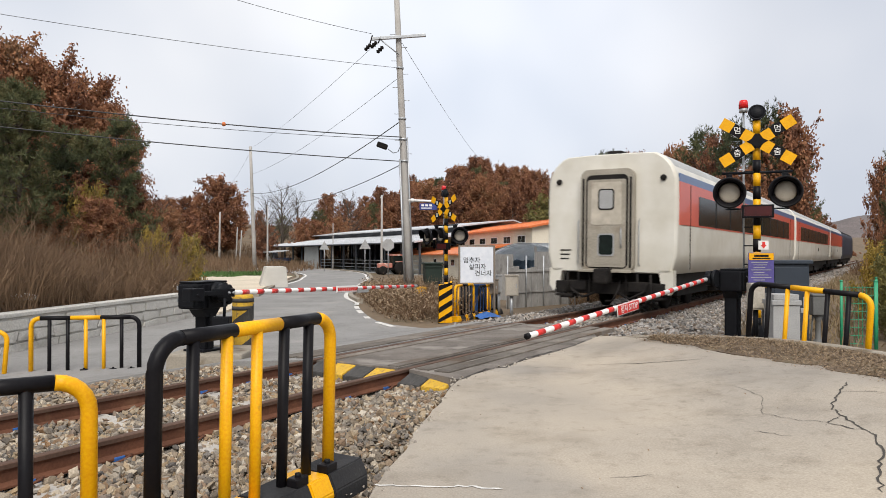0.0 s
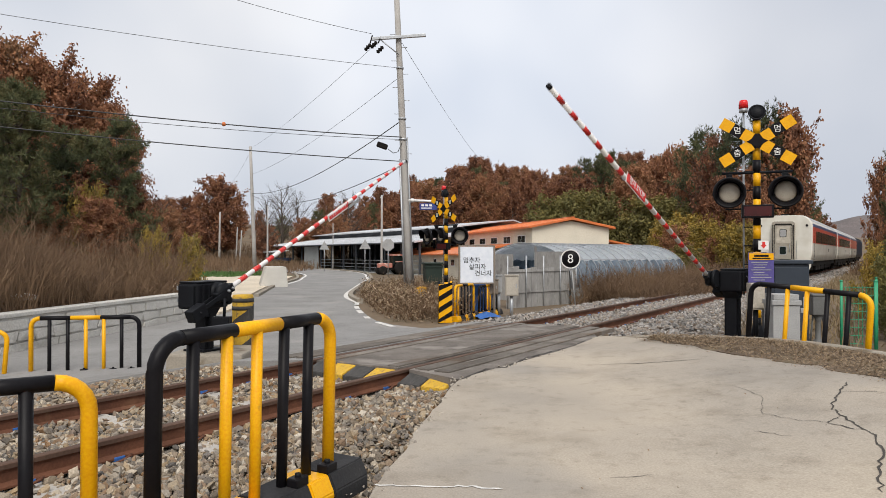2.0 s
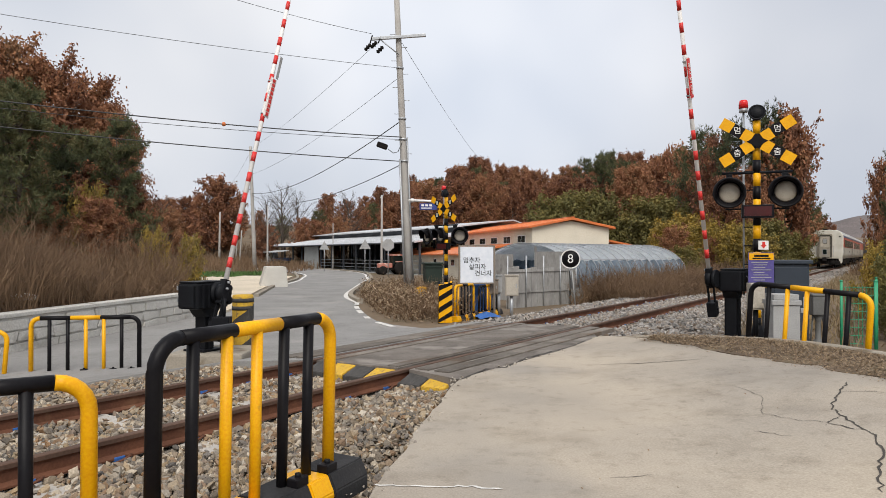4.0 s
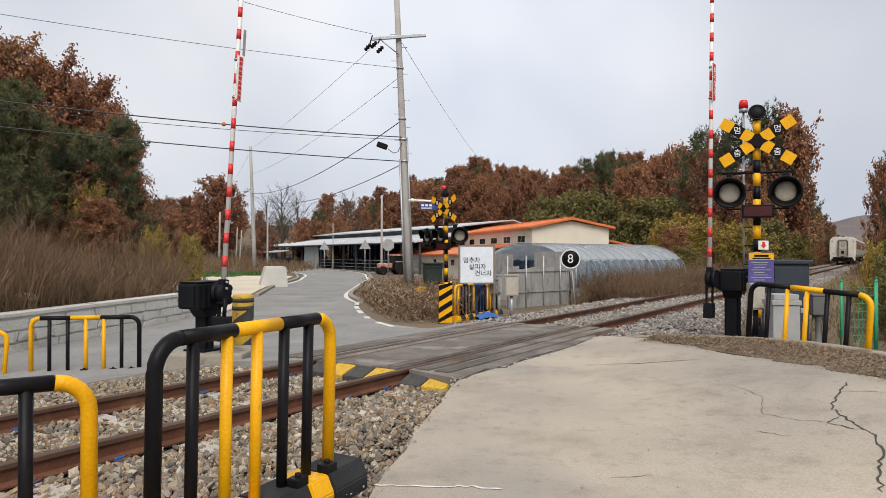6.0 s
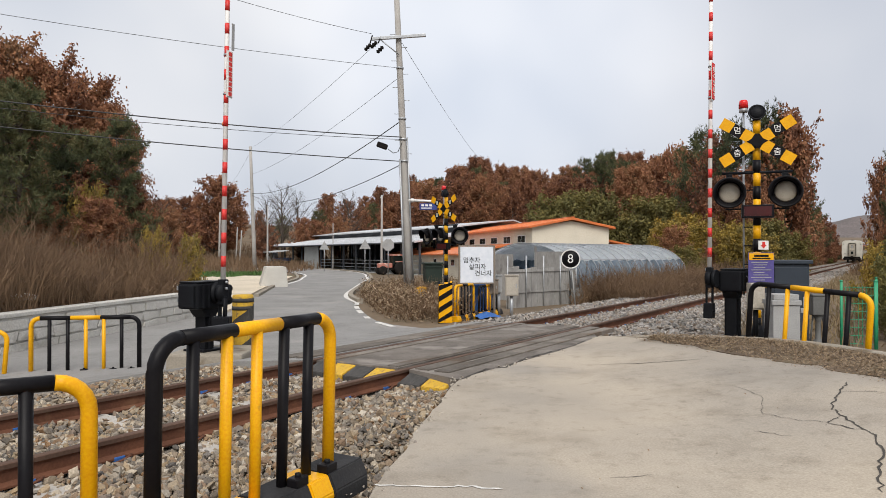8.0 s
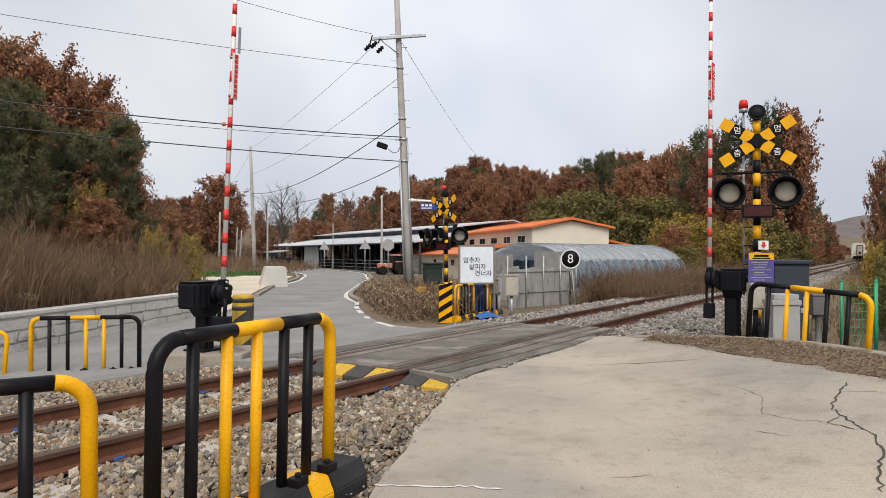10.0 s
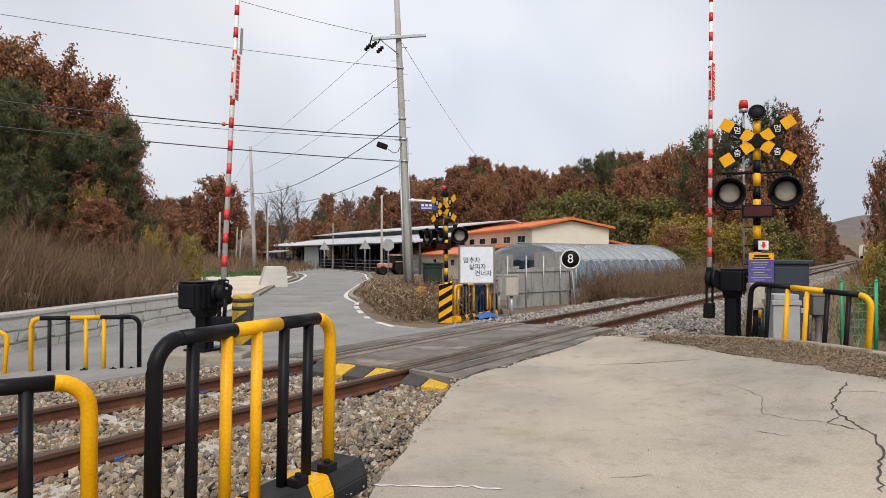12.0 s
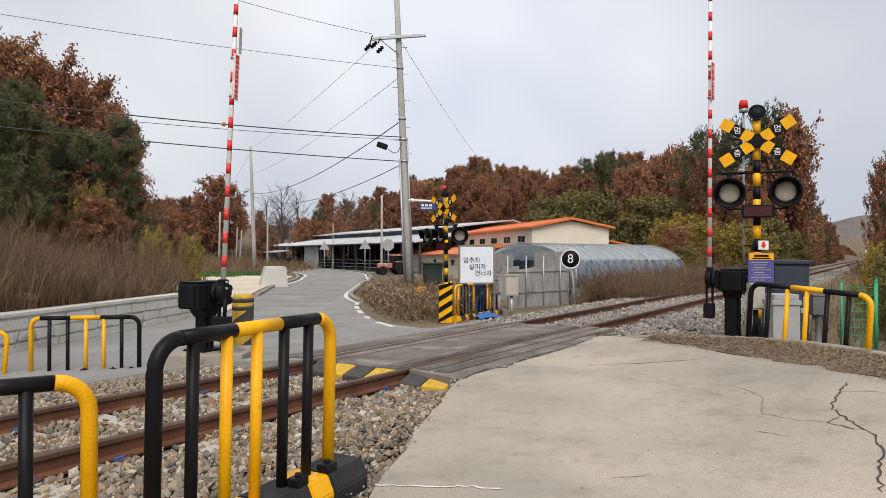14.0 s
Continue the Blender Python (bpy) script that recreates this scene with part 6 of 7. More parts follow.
def equipment():
    c = empty("equipment_cabinet", pose(6.2, 12.3, -0.2, 0, 0, -8), "tall dark blue grey steel signalling cabinet", "cabinet")
    part("body", box(-0.31, 0.31, -0.28, 0.28, 0, 1.36, 0.012), M_NAVY, c)
    part("roof", box(-0.36, 0.36, -0.33, 0.33, 1.362, 1.43, 0.012), M_NAVY, c)
    d = part("door", box(-0.27, 0.27, -0.298, -0.282, 0.08, 1.3, 0.006), M_NAVY, c)
    part("handle", box(0.19, 0.22, -0.325, -0.299, 0.6, 0.78, 0.005), M_GALV, d)
    g = empty("battery_box", pose(5.34, 10.7, -0.12, 0, 0, -6), "pale grey steel battery box with stepped lid", "cabinet")
    part("body", box(-0.20, 0.20, -0.2, 0.2, 0, 0.66, 0.012), M_GREY, g)
    part("lid", box(-0.22, 0.22, -0.22, 0.22, 0.662, 0.74, 0.012), M_GREY, g)
    part("top_lid", box(-0.19, 0.19, -0.19, 0.19, 0.742, 0.83, 0.012), M_GREY, g)
    part("hinge", box(0.20, 0.252, -0.23, -0.18, 0.55, 0.62, 0.004), M_GALV, g)
    r = empty("relay_box", pose(6.08, 11.0, -0.15, 0, 0, -5), "grey cast relay box on a short stand", "relay box")
    part("body", box(-0.125, 0.125, -0.11, 0.11, 0.50, 0.80, 0.02), M_CASE, r)
    part("lid", box(-0.135, 0.135, -0.12, 0.12, 0.802, 0.84, 0.015), M_CASE, r)
    part("stand", lathe([(0.13, 0), (0.11, 0.04), (0.045, 0.12), (0.04, 0.40), (0.08, 0.50)], 14), M_CASE, r)
    for sx in (-1, 1):
        part("cable_leg", tube([(sx * 0.07, 0.02, 0.5), (sx * 0.10, 0.0, 0.3), (sx * 0.13, 0.0, 0.0)], 0.016, 6), M_CASE, r)
    b = empty("terminal_box", pose(5.16, 11.2, 0.0), "grey brown terminal box strapped to the signal mast", "terminal box")
    part("body", box(-0.12, 0.11, -0.1, 0.08, 0.42, 0.86, 0.015), M_BEIGE, b)
    part("door", box(-0.10, 0.09, -0.114, -0.102, 0.45, 0.83, 0.005), M_BEIGE, b)
    part("bracket_leg", tube([(0, 0, -0.1), (0, 0, 0.42)], 0.04, 8), M_IRON, b)
    s = empty("warning_plate", pose(5.31, 11.33, 0), "yellow and violet warning plate on the signal mast", "sign")
    p = part("plate", box(-0.215, 0.215, -0.012, 0, 0.86, 1.36, 0.003), M_VIOLET, s)
    part("heading_field", box(-0.205, 0.205, -0.017, -0.013, 1.24, 1.35), M_YELLOW, p)
    part("lettering", box(-0.12, 0.12, -0.021, -0.0175, 1.29, 1.325), M_BLACK, p)
    part("lettering", box(-0.15, 0.15, -0.021, -0.0175, 1.255, 1.275), M_BLACK, p)
    rr = random.Random(9)
    for k in range(8):
        z = 1.20 - 0.042 * k
        x1 = rr.uniform(0.05, 0.18)
        part("lettering", box(-0.17 if k % 3 == 0 else -0.13, x1, -0.017, -0.013, z - 0.008, z + 0.004), M_GREY, p)
    part("footer_field", box(-0.09, 0.2, -0.017, -0.013, 0.78, 0.85), M_YELLOW, p)
    a = empty("arrow_plate", pose(5.35, 11.33, 0), "small white plate with a red arrow", "sign")
    ap = part("plate", box(-0.085, 0.085, -0.012, 0, 1.41, 1.56, 0.003), M_WHITE, a)
    part("arrow", prism([(-0.05, 1.49), (0.0, 1.43), (0.05, 1.49), (0.025, 1.49), (0.025, 1.54), (-0.025, 1.54), (-0.025, 1.49)], 0, 0.004, m=Matrix(((1, 0, 0, 0), (0, 0, -1, -0.013), (0, 1, 0, 0), (0, 0, 0, 1)))), M_RED, ap)


M_VIOLET = mat("violet_plate", (0.085, 0.07, 0.24), (0.075, 0.062, 0.21), 0.5, scale=3, fine=40, bump=0.03)
equipment()


def mesh_fence(x0, y0, x1, y1, label):
    a, b = Vector((x0, y0, -0.25)), Vector((x1, y1, -0.25))
    ln = (b - a).length
    ob = empty("mesh_fence", Matrix.Translation(a) @ pose(0, 0, 0, 0, 0, math.degrees(math.atan2(b.y - a.y, b.x - a.x))), label, "fence", "green mesh fences")
    for x in (0, ln):
        p = part("post", tube([(x, 0, -0.1), (x, 0, 1.12)], 0.022, 10), M_GREEN, ob)
        part("cap", lathe([(0.027, 1.121), (0.027, 1.14), (0.0, 1.15)], 10, m=pose(x, 0, 0)), M_GREEN, p)
    n = int(ln / 0.06)
    for i in range(1, n):
        part("wire", tube([(ln * i / n, 0, 0.05), (ln * i / n, 0, 1.05)], 0.004, 4, caps=False), M_GREEN, ob)
    for k in range(8):
        part("wire", tube([(0, 0, 0.08 + k * 0.135), (ln, 0, 0.08 + k * 0.135)], 0.005, 4, caps=False), M_GREEN, ob)


mesh_fence(6.75, 11.5, 7.2, 11.3, "green coated wire mesh fence panel by the track")
mesh_fence(7.22, 11.3, 8.3, 13.0, "green coated wire mesh fence panel by the track")

# ---- kerb and dirt along the near road ----
kerb_line = lined([(2.35, 10.72, -0.01), (3.25, 9.75, 0.14), (3.95, 8.80, 0.225), (4.40, 8.2, 0.245), (4.70, 7.1, 0.25), (5.05, 4.5, 0.27), (5.6, 0, 0.27), (6.2, -6, 0.27)], 40)
bm = bmesh.new()
rings = []
for i, p in enumerate(kerb_line):
    t = (kerb_line[min(i + 1, 39)] - kerb_line[max(i - 1, 0)])
    t.z = 0
    t.normalize()
    nn = Vector((-t.y, t.x, 0))
    rings.append([bm.verts.new(p + nn * a + Vector((0, 0, b))) for a, b in ((0.0, -0.5), (0.0, 0.01), (0.02, 0.03), (0.13, 0.03), (0.15, 0.01), (0.15, -0.5))])
for r0, r1 in zip(rings, rings[1:]):
    for j in range(5):
        bm.faces.new((r0[j], r0[j + 1], r1[j + 1], r1[j]))
bmesh.ops.recalc_face_normals(bm, faces=bm.faces)
tagged(obj("kerb", bm, M_KERB), "low weathered concrete kerb edging the road", "kerb", kind="structure")
d_out = lined([(3.0, 9.75, 0.012), (3.9, 8.75, 0.06), (4.35, 8.15, 0.07), (4.66, 7.1, 0.07), (5.0, 4.5, 0.07), (5.3, 2.0, 0.012)], 40)
d_in = lined([(2.95, 9.7, 0.006), (3.25, 8.7, 0.006), (3.55, 7.6, 0.006), (4.0, 6.3, 0.006), (4.4, 4.5, 0.006), (4.9, 2.0, 0.006)], 40)
rr = random.Random(12)
d_in = [Vector((p.x + rr.uniform(-0.08, 0.08), p.y + rr.uniform(-0.05, 0.05), p.z)) for p in d_in]
strip("verge_dirt", d_in, d_out, M_DIRT, "dry earth and leaf litter lying along the kerb", "dirt", 0.03, lambda x, y: road_z(x, y) + 0.012 * noise.noise(Vector((x * 4, y * 4, 0))), 10)


# ---- crossing furniture ----
M_PLANK = mat("dirty_deck_plank", (0.21, 0.185, 0.16), (0.11, 0.095, 0.082), 0.92, spec=0.15, scale=1.6, fine=50, bump=0.5, stain=(0.13, 0.092, 0.066), stain_at=0.54, stain_scale=1.1, rand=0.25)
speckle(M_PLANK, (0.45, 0.42, 0.40), 30.0, 0.58, 0.8)


def edge_blocks():
    """Bevelled timber end blocks painted black and yellow."""
    for d0, n, w, z in ((D_NEAR + 0.12, 4, 0.31, -0.012), (D_NEAR - 0.72, 2, 0.32, -0.02)):
        for k in range(n):
            d = d0 + k * w
            ob = empty("end_block", Matrix.Translation(tr(S0 + 0.02, d, z)) @ pose(0, 0, 0, 0, 0, 90 - math.degrees(TH)), "%s painted timber end block of the crossing deck" % (("yellow", "black")[k % 2] if n == 2 else ("black", "yellow")[(k + 1) % 2]), "end block", "crossing end blocks")
            yel = (k % 2 == 0)
            b = prism([(0.02, 0.0), (-0.28, -0.10), (-0.28, -0.17), (0.02, -0.17)], 0.008, w - 0.008, m=Matrix(((1, 0, 0, 0), (0, 0, 1, 0), (0, 1, 0, 0), (0, 0, 0, 1))), bevel=0.006)
            part("block", b, M_YWORN if yel else M_BWORN, ob)


edge_blocks()
for dd, w, dz in ((D_NEAR - 0.33, 0.24, 0.004), (D_NEAR - 0.60, 0.24, 0.002), (D_NEAR + 0.11, 0.2, 0.005), (D_FAR - 0.33, 0.2, 0.005 + CANT * 0.8), (D_FAR + 0.1, 0.24, 0.003 + CANT), (D_FAR + 0.37, 0.24, -0.012 + CANT)):
    for k in range(3):
        s0 = S0 + 0.05 + k * (S1 - S0 - 0.1) / 3
        s1 = S0 + 0.05 + (k + 1) * (S1 - S0 - 0.1) / 3 - 0.012
        b = box(s0, s1, dd + 0.022, dd + w - 0.022, dz - 0.06, dz + 0.010, 0.008)
        for v in b.verts:
            v.co = tr(v.co.x, v.co.y, v.co.z)
        bmesh.ops.recalc_face_normals(b, faces=b.faces)
        tagged(obj("deck_plank", b, M_PLANK), "worn dark deck plank along the rail", "deck plank", "crossing deck planks")


def sleepers():
    proto = None
    for i in range(-6, 90):
        s = 0.35 + i * 0.62
        if S0 - 0.2 < s < S1 + 0.2:
            continue
        m = Matrix.Translation(tr(s, D_MID, -0.155 + CANT / 2)) @ pose(0, 0, 0, 0, 0, 90 - math.degrees(TH))
        if proto is None:
            proto = empty("sleeper", m, "grey concrete sleeper half buried in stones", "sleeper", "sleepers under the rails")
            part("block", box(-0.13, 0.13, -1.22, 1.22, -0.2, 0.0, 0.015), M_SLEEPER, proto)
            for yr in (-0.7525, 0.7525):
                for sy in (-1, 1):
                    y = yr + sy * 0.11
                    part("clip", tube([(-0.07, y, 0.005), (-0.05, y + sy * 0.05, 0.03), (0.02, y + sy * 0.03, 0.04), (0.06, y - sy * 0.02, 0.035), (0.03, y - sy * 0.045, 0.03)], 0.011, 6), M_RUST, proto)
                    part("insulator_pad", box(-0.055, 0.055, y - sy * 0.05 - 0.012, y - sy * 0.05 + 0.014, 0.0, 0.03, 0.004), M_TARP, proto)
        else:
            copy_thing(proto, m)


sleepers()

# ---- road paint ----
def paint(pts, w, label, dash=None, z=0.006):
    line = lined(pts, max(12, int(sum((Vector(b) - Vector(a)).length for a, b in zip(pts, pts[1:])) / 0.5)))
    bm = bmesh.new()
    acc, prev = 0.0, None
    for i, p in enumerate(line):
        t = line[min(i + 1, len(line) - 1)] - line[max(i - 1, 0)]
        t.z = 0
        t.normalize()
        nn = Vector((-t.y, t.x, 0)) * w / 2
        cur = (bm.verts.new(p + nn + Vector((0, 0, z))), bm.verts.new(p - nn + Vector((0, 0, z))))
        if prev and not (dash and int(acc / dash) % 2):
            bm.faces.new((prev[0], prev[1], cur[1], cur[0]))
        if i:
            acc += (p - line[i - 1]).length
        prev = cur
    bmesh.ops.delete(bm, geom=[v for v in bm.verts if not v.link_faces], context="VERTS")
    bmesh.ops.recalc_face_normals(bm, faces=bm.faces)
    for f in bm.faces:
        if f.normal.z < 0:
            f.normal_flip()
    tagged(obj("road_marking", bm, M_LINE), label, "road marking", kind="structure")


paint([(-1.2, 16.4, -0.42), (-1.95, 18.2, -0.42), (-2.75, 21.8, -0.42), (-3.1, 24.5, -0.42)], 0.16, "worn white dashed edge line", 0.9)
paint([(-3.1, 24.5, -0.42), (-4.15, 29, -0.42), (-4.75, 38, -0.42), (-5.6, 50, -0.42), (-8.7, 66, -0.4), (-18.2, 83.6, -0.3)], 0.18, "white edge line of the village road")
paint([(-9.0, 38, -0.42), (-10.0, 48, -0.42), (-13.3, 62, -0.4), (-23.8, 77.6, -0.3)], 0.16, "white edge line of the village road")
paint([(-0.35, 15.9, -0.41), (0.1, 15.4, -0.40), (0.7, 15.2, -0.36)], 0.2, "white stop line end")
# low kerbs of the village road
for name, pts in (("kerb_road", [(-3.0, 24.6, -0.42), (-3.95, 29, -0.42), (-4.5, 38, -0.42), (-5.3, 50, -0.42), (-8.4, 66, -0.4), (-17.8, 84.2, -0.3)]), ("kerb_far", [(-7.7, 28, -0.42), (-9.3, 38, -0.42), (-10.3, 48, -0.42), (-13.6, 62, -0.4)])):
    ln_ = lined(pts, 50)
    bm = bmesh.new()
    rings = []
    for i, p in enumerate(ln_):
        t = ln_[min(i + 1, 49)] - ln_[max(i - 1, 0)]
        t.z = 0
        t.normalize()
        nn = Vector((-t.y, t.x, 0))
        rings.append([bm.verts.new(p + nn * a + Vector((0, 0, b))) for a, b in ((-0.1, -0.2), (-0.1, 0.10), (-0.08, 0.12), (0.08, 0.12), (0.1, 0.10), (0.1, -0.2))])
    for r0, r1 in zip(rings, rings[1:]):
        for j in range(5):
            bm.faces.new((r0[j], r0[j + 1], r1[j + 1], r1[j]))
    bm.faces.new(rings[0])
    bm.faces.new(rings[-1])
    bmesh.ops.recalc_face_normals(bm, faces=bm.faces)
    tagged(obj(name, bm, M_KERB), "low pale concrete kerb of the village road", "kerb", kind="structure")

blk = obj("concrete_block", prism([(-0.72, 0), (0.72, 0), (0.62, 1.1), (-0.42, 1.12)], 0, 2.2, m=Matrix(((1, 0, 0, 0), (0, 0, 1, 0), (0, 1, 0, 0), (0, 0, 0, 1))), bevel=0.03), M_WALLC)
blk.matrix_world = pose(-8.95, 36.0, -0.45, 0, 0, 18)
tagged(blk, "pale concrete headwall block beside the road", "concrete block")
pad_l = [(-7.6, 19.7, 0), (-10.0, 22, 0), (-13.0, 30, 0), (-18, 42, 0), (-18, 54, 0)]
pad_r = [(-6.5, 19.7, 0), (-6.6, 22, 0), (-7.8, 27, 0), (-9.0, 34, 0), (-10.2, 43, 0), (-11.5, 52, 0)]
M_SAND = mat("pale_sandy_ground", (0.60, 0.52, 0.41), (0.48, 0.41, 0.31), 0.95, scale=0.6, fine=12, bump=0.3, bump_dist=0.02)
strip("forecourt", lined(pad_l, 20), lined(pad_r, 20), M_SAND, "bare pale sandy forecourt beside the road", "ground", 0.3, lambda x, y: -0.47 + (ground_z(x, y) + 0.47) * 0.9 + 0.12, 8)


# ---- cracks in the near concrete ----
def crack(pts, w, label="dark branching crack in the concrete", material=None):
    r = random.Random(int(abs(pts[0][0]) * 100))
    line = []
    for a, b in zip(pts, pts[1:]):
        for k in range(6):
            t = k / 6
            line.append((a[0] + (b[0] - a[0]) * t + r.uniform(-0.016, 0.016), a[1] + (b[1] - a[1]) * t + r.uniform(-0.016, 0.016)))
    line.append(pts[-1])
    bm = bmesh.new()
    prev = None
    for i, (x, y) in enumerate(line):
        p0, p1 = Vector(line[max(i - 1, 0)]), Vector(line[min(i + 1, len(line) - 1)])
        t = (p1 - p0).normalized()
        ww = w * (0.35 + 0.75 * r.random()) * (0.2 if i in (0, len(line) - 1) else 1)
        z = road_z(x, y) + 0.004
        cur = (bm.verts.new((x - t.y * ww, y + t.x * ww, z)), bm.verts.new((x + t.y * ww, y - t.x * ww, z)))
        if prev:
            bm.faces.new((prev[0], prev[1], cur[1], cur[0]))
        prev = cur
    bmesh.ops.recalc_face_normals(bm, faces=bm.faces)
    for f in bm.faces:
        if f.normal.z < 0:
            f.normal_flip()
    tagged(obj("road_crack" if material is None else "road_marking", bm, material or M_CRACK), label, "crack" if material is None else "road marking", kind="structure")


M_CRACK = mat("crack_dark", (0.07, 0.06, 0.05), (0.04, 0.035, 0.03), 0.95, scale=9, fine=60, bump=0.3)
crack([(3.66, 6.13), (3.40, 5.80), (3.21, 5.58), (3.04, 5.30), (2.99, 5.08), (2.94, 4.82), (2.91, 4.59), (2.75, 4.25), (2.53, 3.95), (2.36, 3.65)], 0.0085)
crack([(2.99, 5.08), (2.81, 4.98), (2.86, 4.80), (2.94, 4.72)], 0.007)
crack([(2.81, 4.98), (2.65, 5.15), (2.53, 5.37), (2.77, 5.93), (2.73, 6.47)], 0.003)
crack([(3.40, 5.80), (3.62, 5.72), (3.8, 5.5)], 0.005)
crack([(-0.40, 3.93), (-0.1, 3.90), (0.12, 3.91), (0.34, 3.86)], 0.012, "worn remnant of a white painted line", M_LINE)
crack([(2.2, 8.0), (3.0, 7.85), (1.6, 8.15)], 0.006)
crack([(0.18, 7.2), (0.5, 7.9), (0.75, 8.0), (1.1, 8.8), (1.5, 9.3), (1.9, 9.8), (2.2, 10.3)], 0.02, "broken edge between asphalt and concrete")
crack([(1.0, 4.05), (1.3, 4.1)], 0.004)
crack([(2.25, 4.95), (2.45, 4.75)], 0.005)


# ---- loose stones, weeds and brush ----
def fast_mesh(name, co, tris, material):
    """A mesh straight from arrays of corners and triangles."""
    me = bpy.data.meshes.new(name)
    me.vertices.add(len(co))
    me.vertices.foreach_set("co", co.astype(np.float32).ravel())
    me.loops.add(tris.size)
    me.loops.foreach_set("vertex_index", tris.astype(np.int32).ravel())
    me.polygons.add(len(tris))
    me.polygons.foreach_set("loop_start", np.arange(0, tris.size, 3, dtype=np.int32))
    me.polygons.foreach_set("use_smooth", np.zeros(len(tris), dtype=bool))
    me.materials.append(material)
    me.update(calc_edges=True)
    return new(name, me)


def ico():
    bm = bmesh.new()
    bmesh.ops.create_icosphere(bm, subdivisions=1, radius=1.0)
    v = np.array([p.co[:] for p in bm.verts])
    f = np.array([[p.index for p in q.verts] for q in bm.faces])
    bm.free()
    return v, f


ICO_V, ICO_F = ico()


def stones(name, pts, sizes, seed, label, material=M_STONE):
    """Angular crushed stones, one at each point."""
    r = np.random.default_rng(seed)
    n = len(pts)
    v = np.repeat(ICO_V[None], n, 0) * (0.42 + 0.95 * r.random((n, 12, 1)))
    v *= (0.45 + 0.75 * r.random((n, 1, 3)))
    q = r.normal(size=(n, 4))
    q /= np.linalg.norm(q, axis=1)[:, None]
    w, x, y, z = q.T
    R = np.stack([1 - 2 * (y * y + z * z), 2 * (x * y - z * w), 2 * (x * z + y * w), 2 * (x * y + z * w), 1 - 2 * (x * x + z * z), 2 * (y * z - x * w), 2 * (x * z - y * w), 2 * (y * z + x * w), 1 - 2 * (x * x + y * y)], 1).reshape(n, 3, 3)
    v = np.einsum("nij,nkj->nki", R, v) * np.asarray(sizes)[:, None, None] + np.asarray(pts)[:, None, :]
    f = (ICO_F[None] + 12 * np.arange(n)[:, None, None]).reshape(-1, 3)
    ob = fast_mesh(name, v.reshape(-1, 3), f, material)
    return tagged(ob, label, "ballast", kind="stuff")


def left_edge(y):
    """x of the near concrete slab's edge towards the track."""
    return np.interp(y, [p[1] for p in near_left], [p[0] for p in near_left])


BED_D, BED_Z = [p[0] for p in bed_profile()], [p[1] for p in bed_profile()]


def lay(s0, s1, d0, d1, n, z_sc, lo, hi, seed, name, label, material=M_STONE):
    r = np.random.default_rng(seed)
    s, d = r.uniform(s0, s1, n), r.uniform(d0, d1, n)
    size = lo + (hi - lo) * r.random(n) ** 1.8
    near_rail = (np.abs(d - D_NEAR) < 0.085 + size * 0.5) | (np.abs(d - D_FAR) < 0.085 + size * 0.5)
    x, y = s * SN - d * CS, s * CS + d * SN
    on_slab = (x > left_edge(y) - 0.02 - 0.07 * r.random(n)) & (d < 4.6) & (s < S0 + 0.3)
    keep = ~near_rail & ~on_slab & ~((s > S0 - 0.28) & (s < S1 + 0.02) & (d > 3.6) & (d < 7.4))
    s, d, x, y, size = s[keep], d[keep], x[keep], y[keep], size[keep]
    heap = 0.022 * np.sin(s * 5.1 + d * 3) * np.sin(d * 4.3 + 1) + 0.05 * np.clip(1 - np.abs(d - 3.6) / 0.5, 0, 1)
    z = np.interp(d, BED_D, BED_Z, left=-0.30) + heap + size * (0.1 + z_sc * r.random(len(s)))
    return stones(name, np.stack([x, y, z], 1), size, seed + 1, label, material)


lay(0.2, 6.4, 1.9, 8.8, 56000, 1.0, 0.018, 0.043, 3, "ballast_stones", "loose grey and tan crushed stones between and beside the rails")
lay(-4.0, 0.2, 3.0, 8.5, 6000, 1.0, 0.026, 0.055, 4, "ballast_stones", "loose grey and tan crushed stones between and beside the rails")
lay(11.9, 24.0, 2.7, 9.0, 24000, 0.9, 0.030, 0.058, 5, "ballast_stones", "loose pale grey crushed stones along the track", M_STONE_G)
lay(24.0, 48.0, 2.7, 9.0, 20000, 0.8, 0.038, 0.065, 6, "ballast_stones", "loose pale grey crushed stones along the track", M_STONE_G)
lay(48.0, 110.0, 2.7, 9.0, 16000, 0.7, 0.045, 0.075, 7, "ballast_stones", "loose pale grey crushed stones along the track", M_STONE_G)


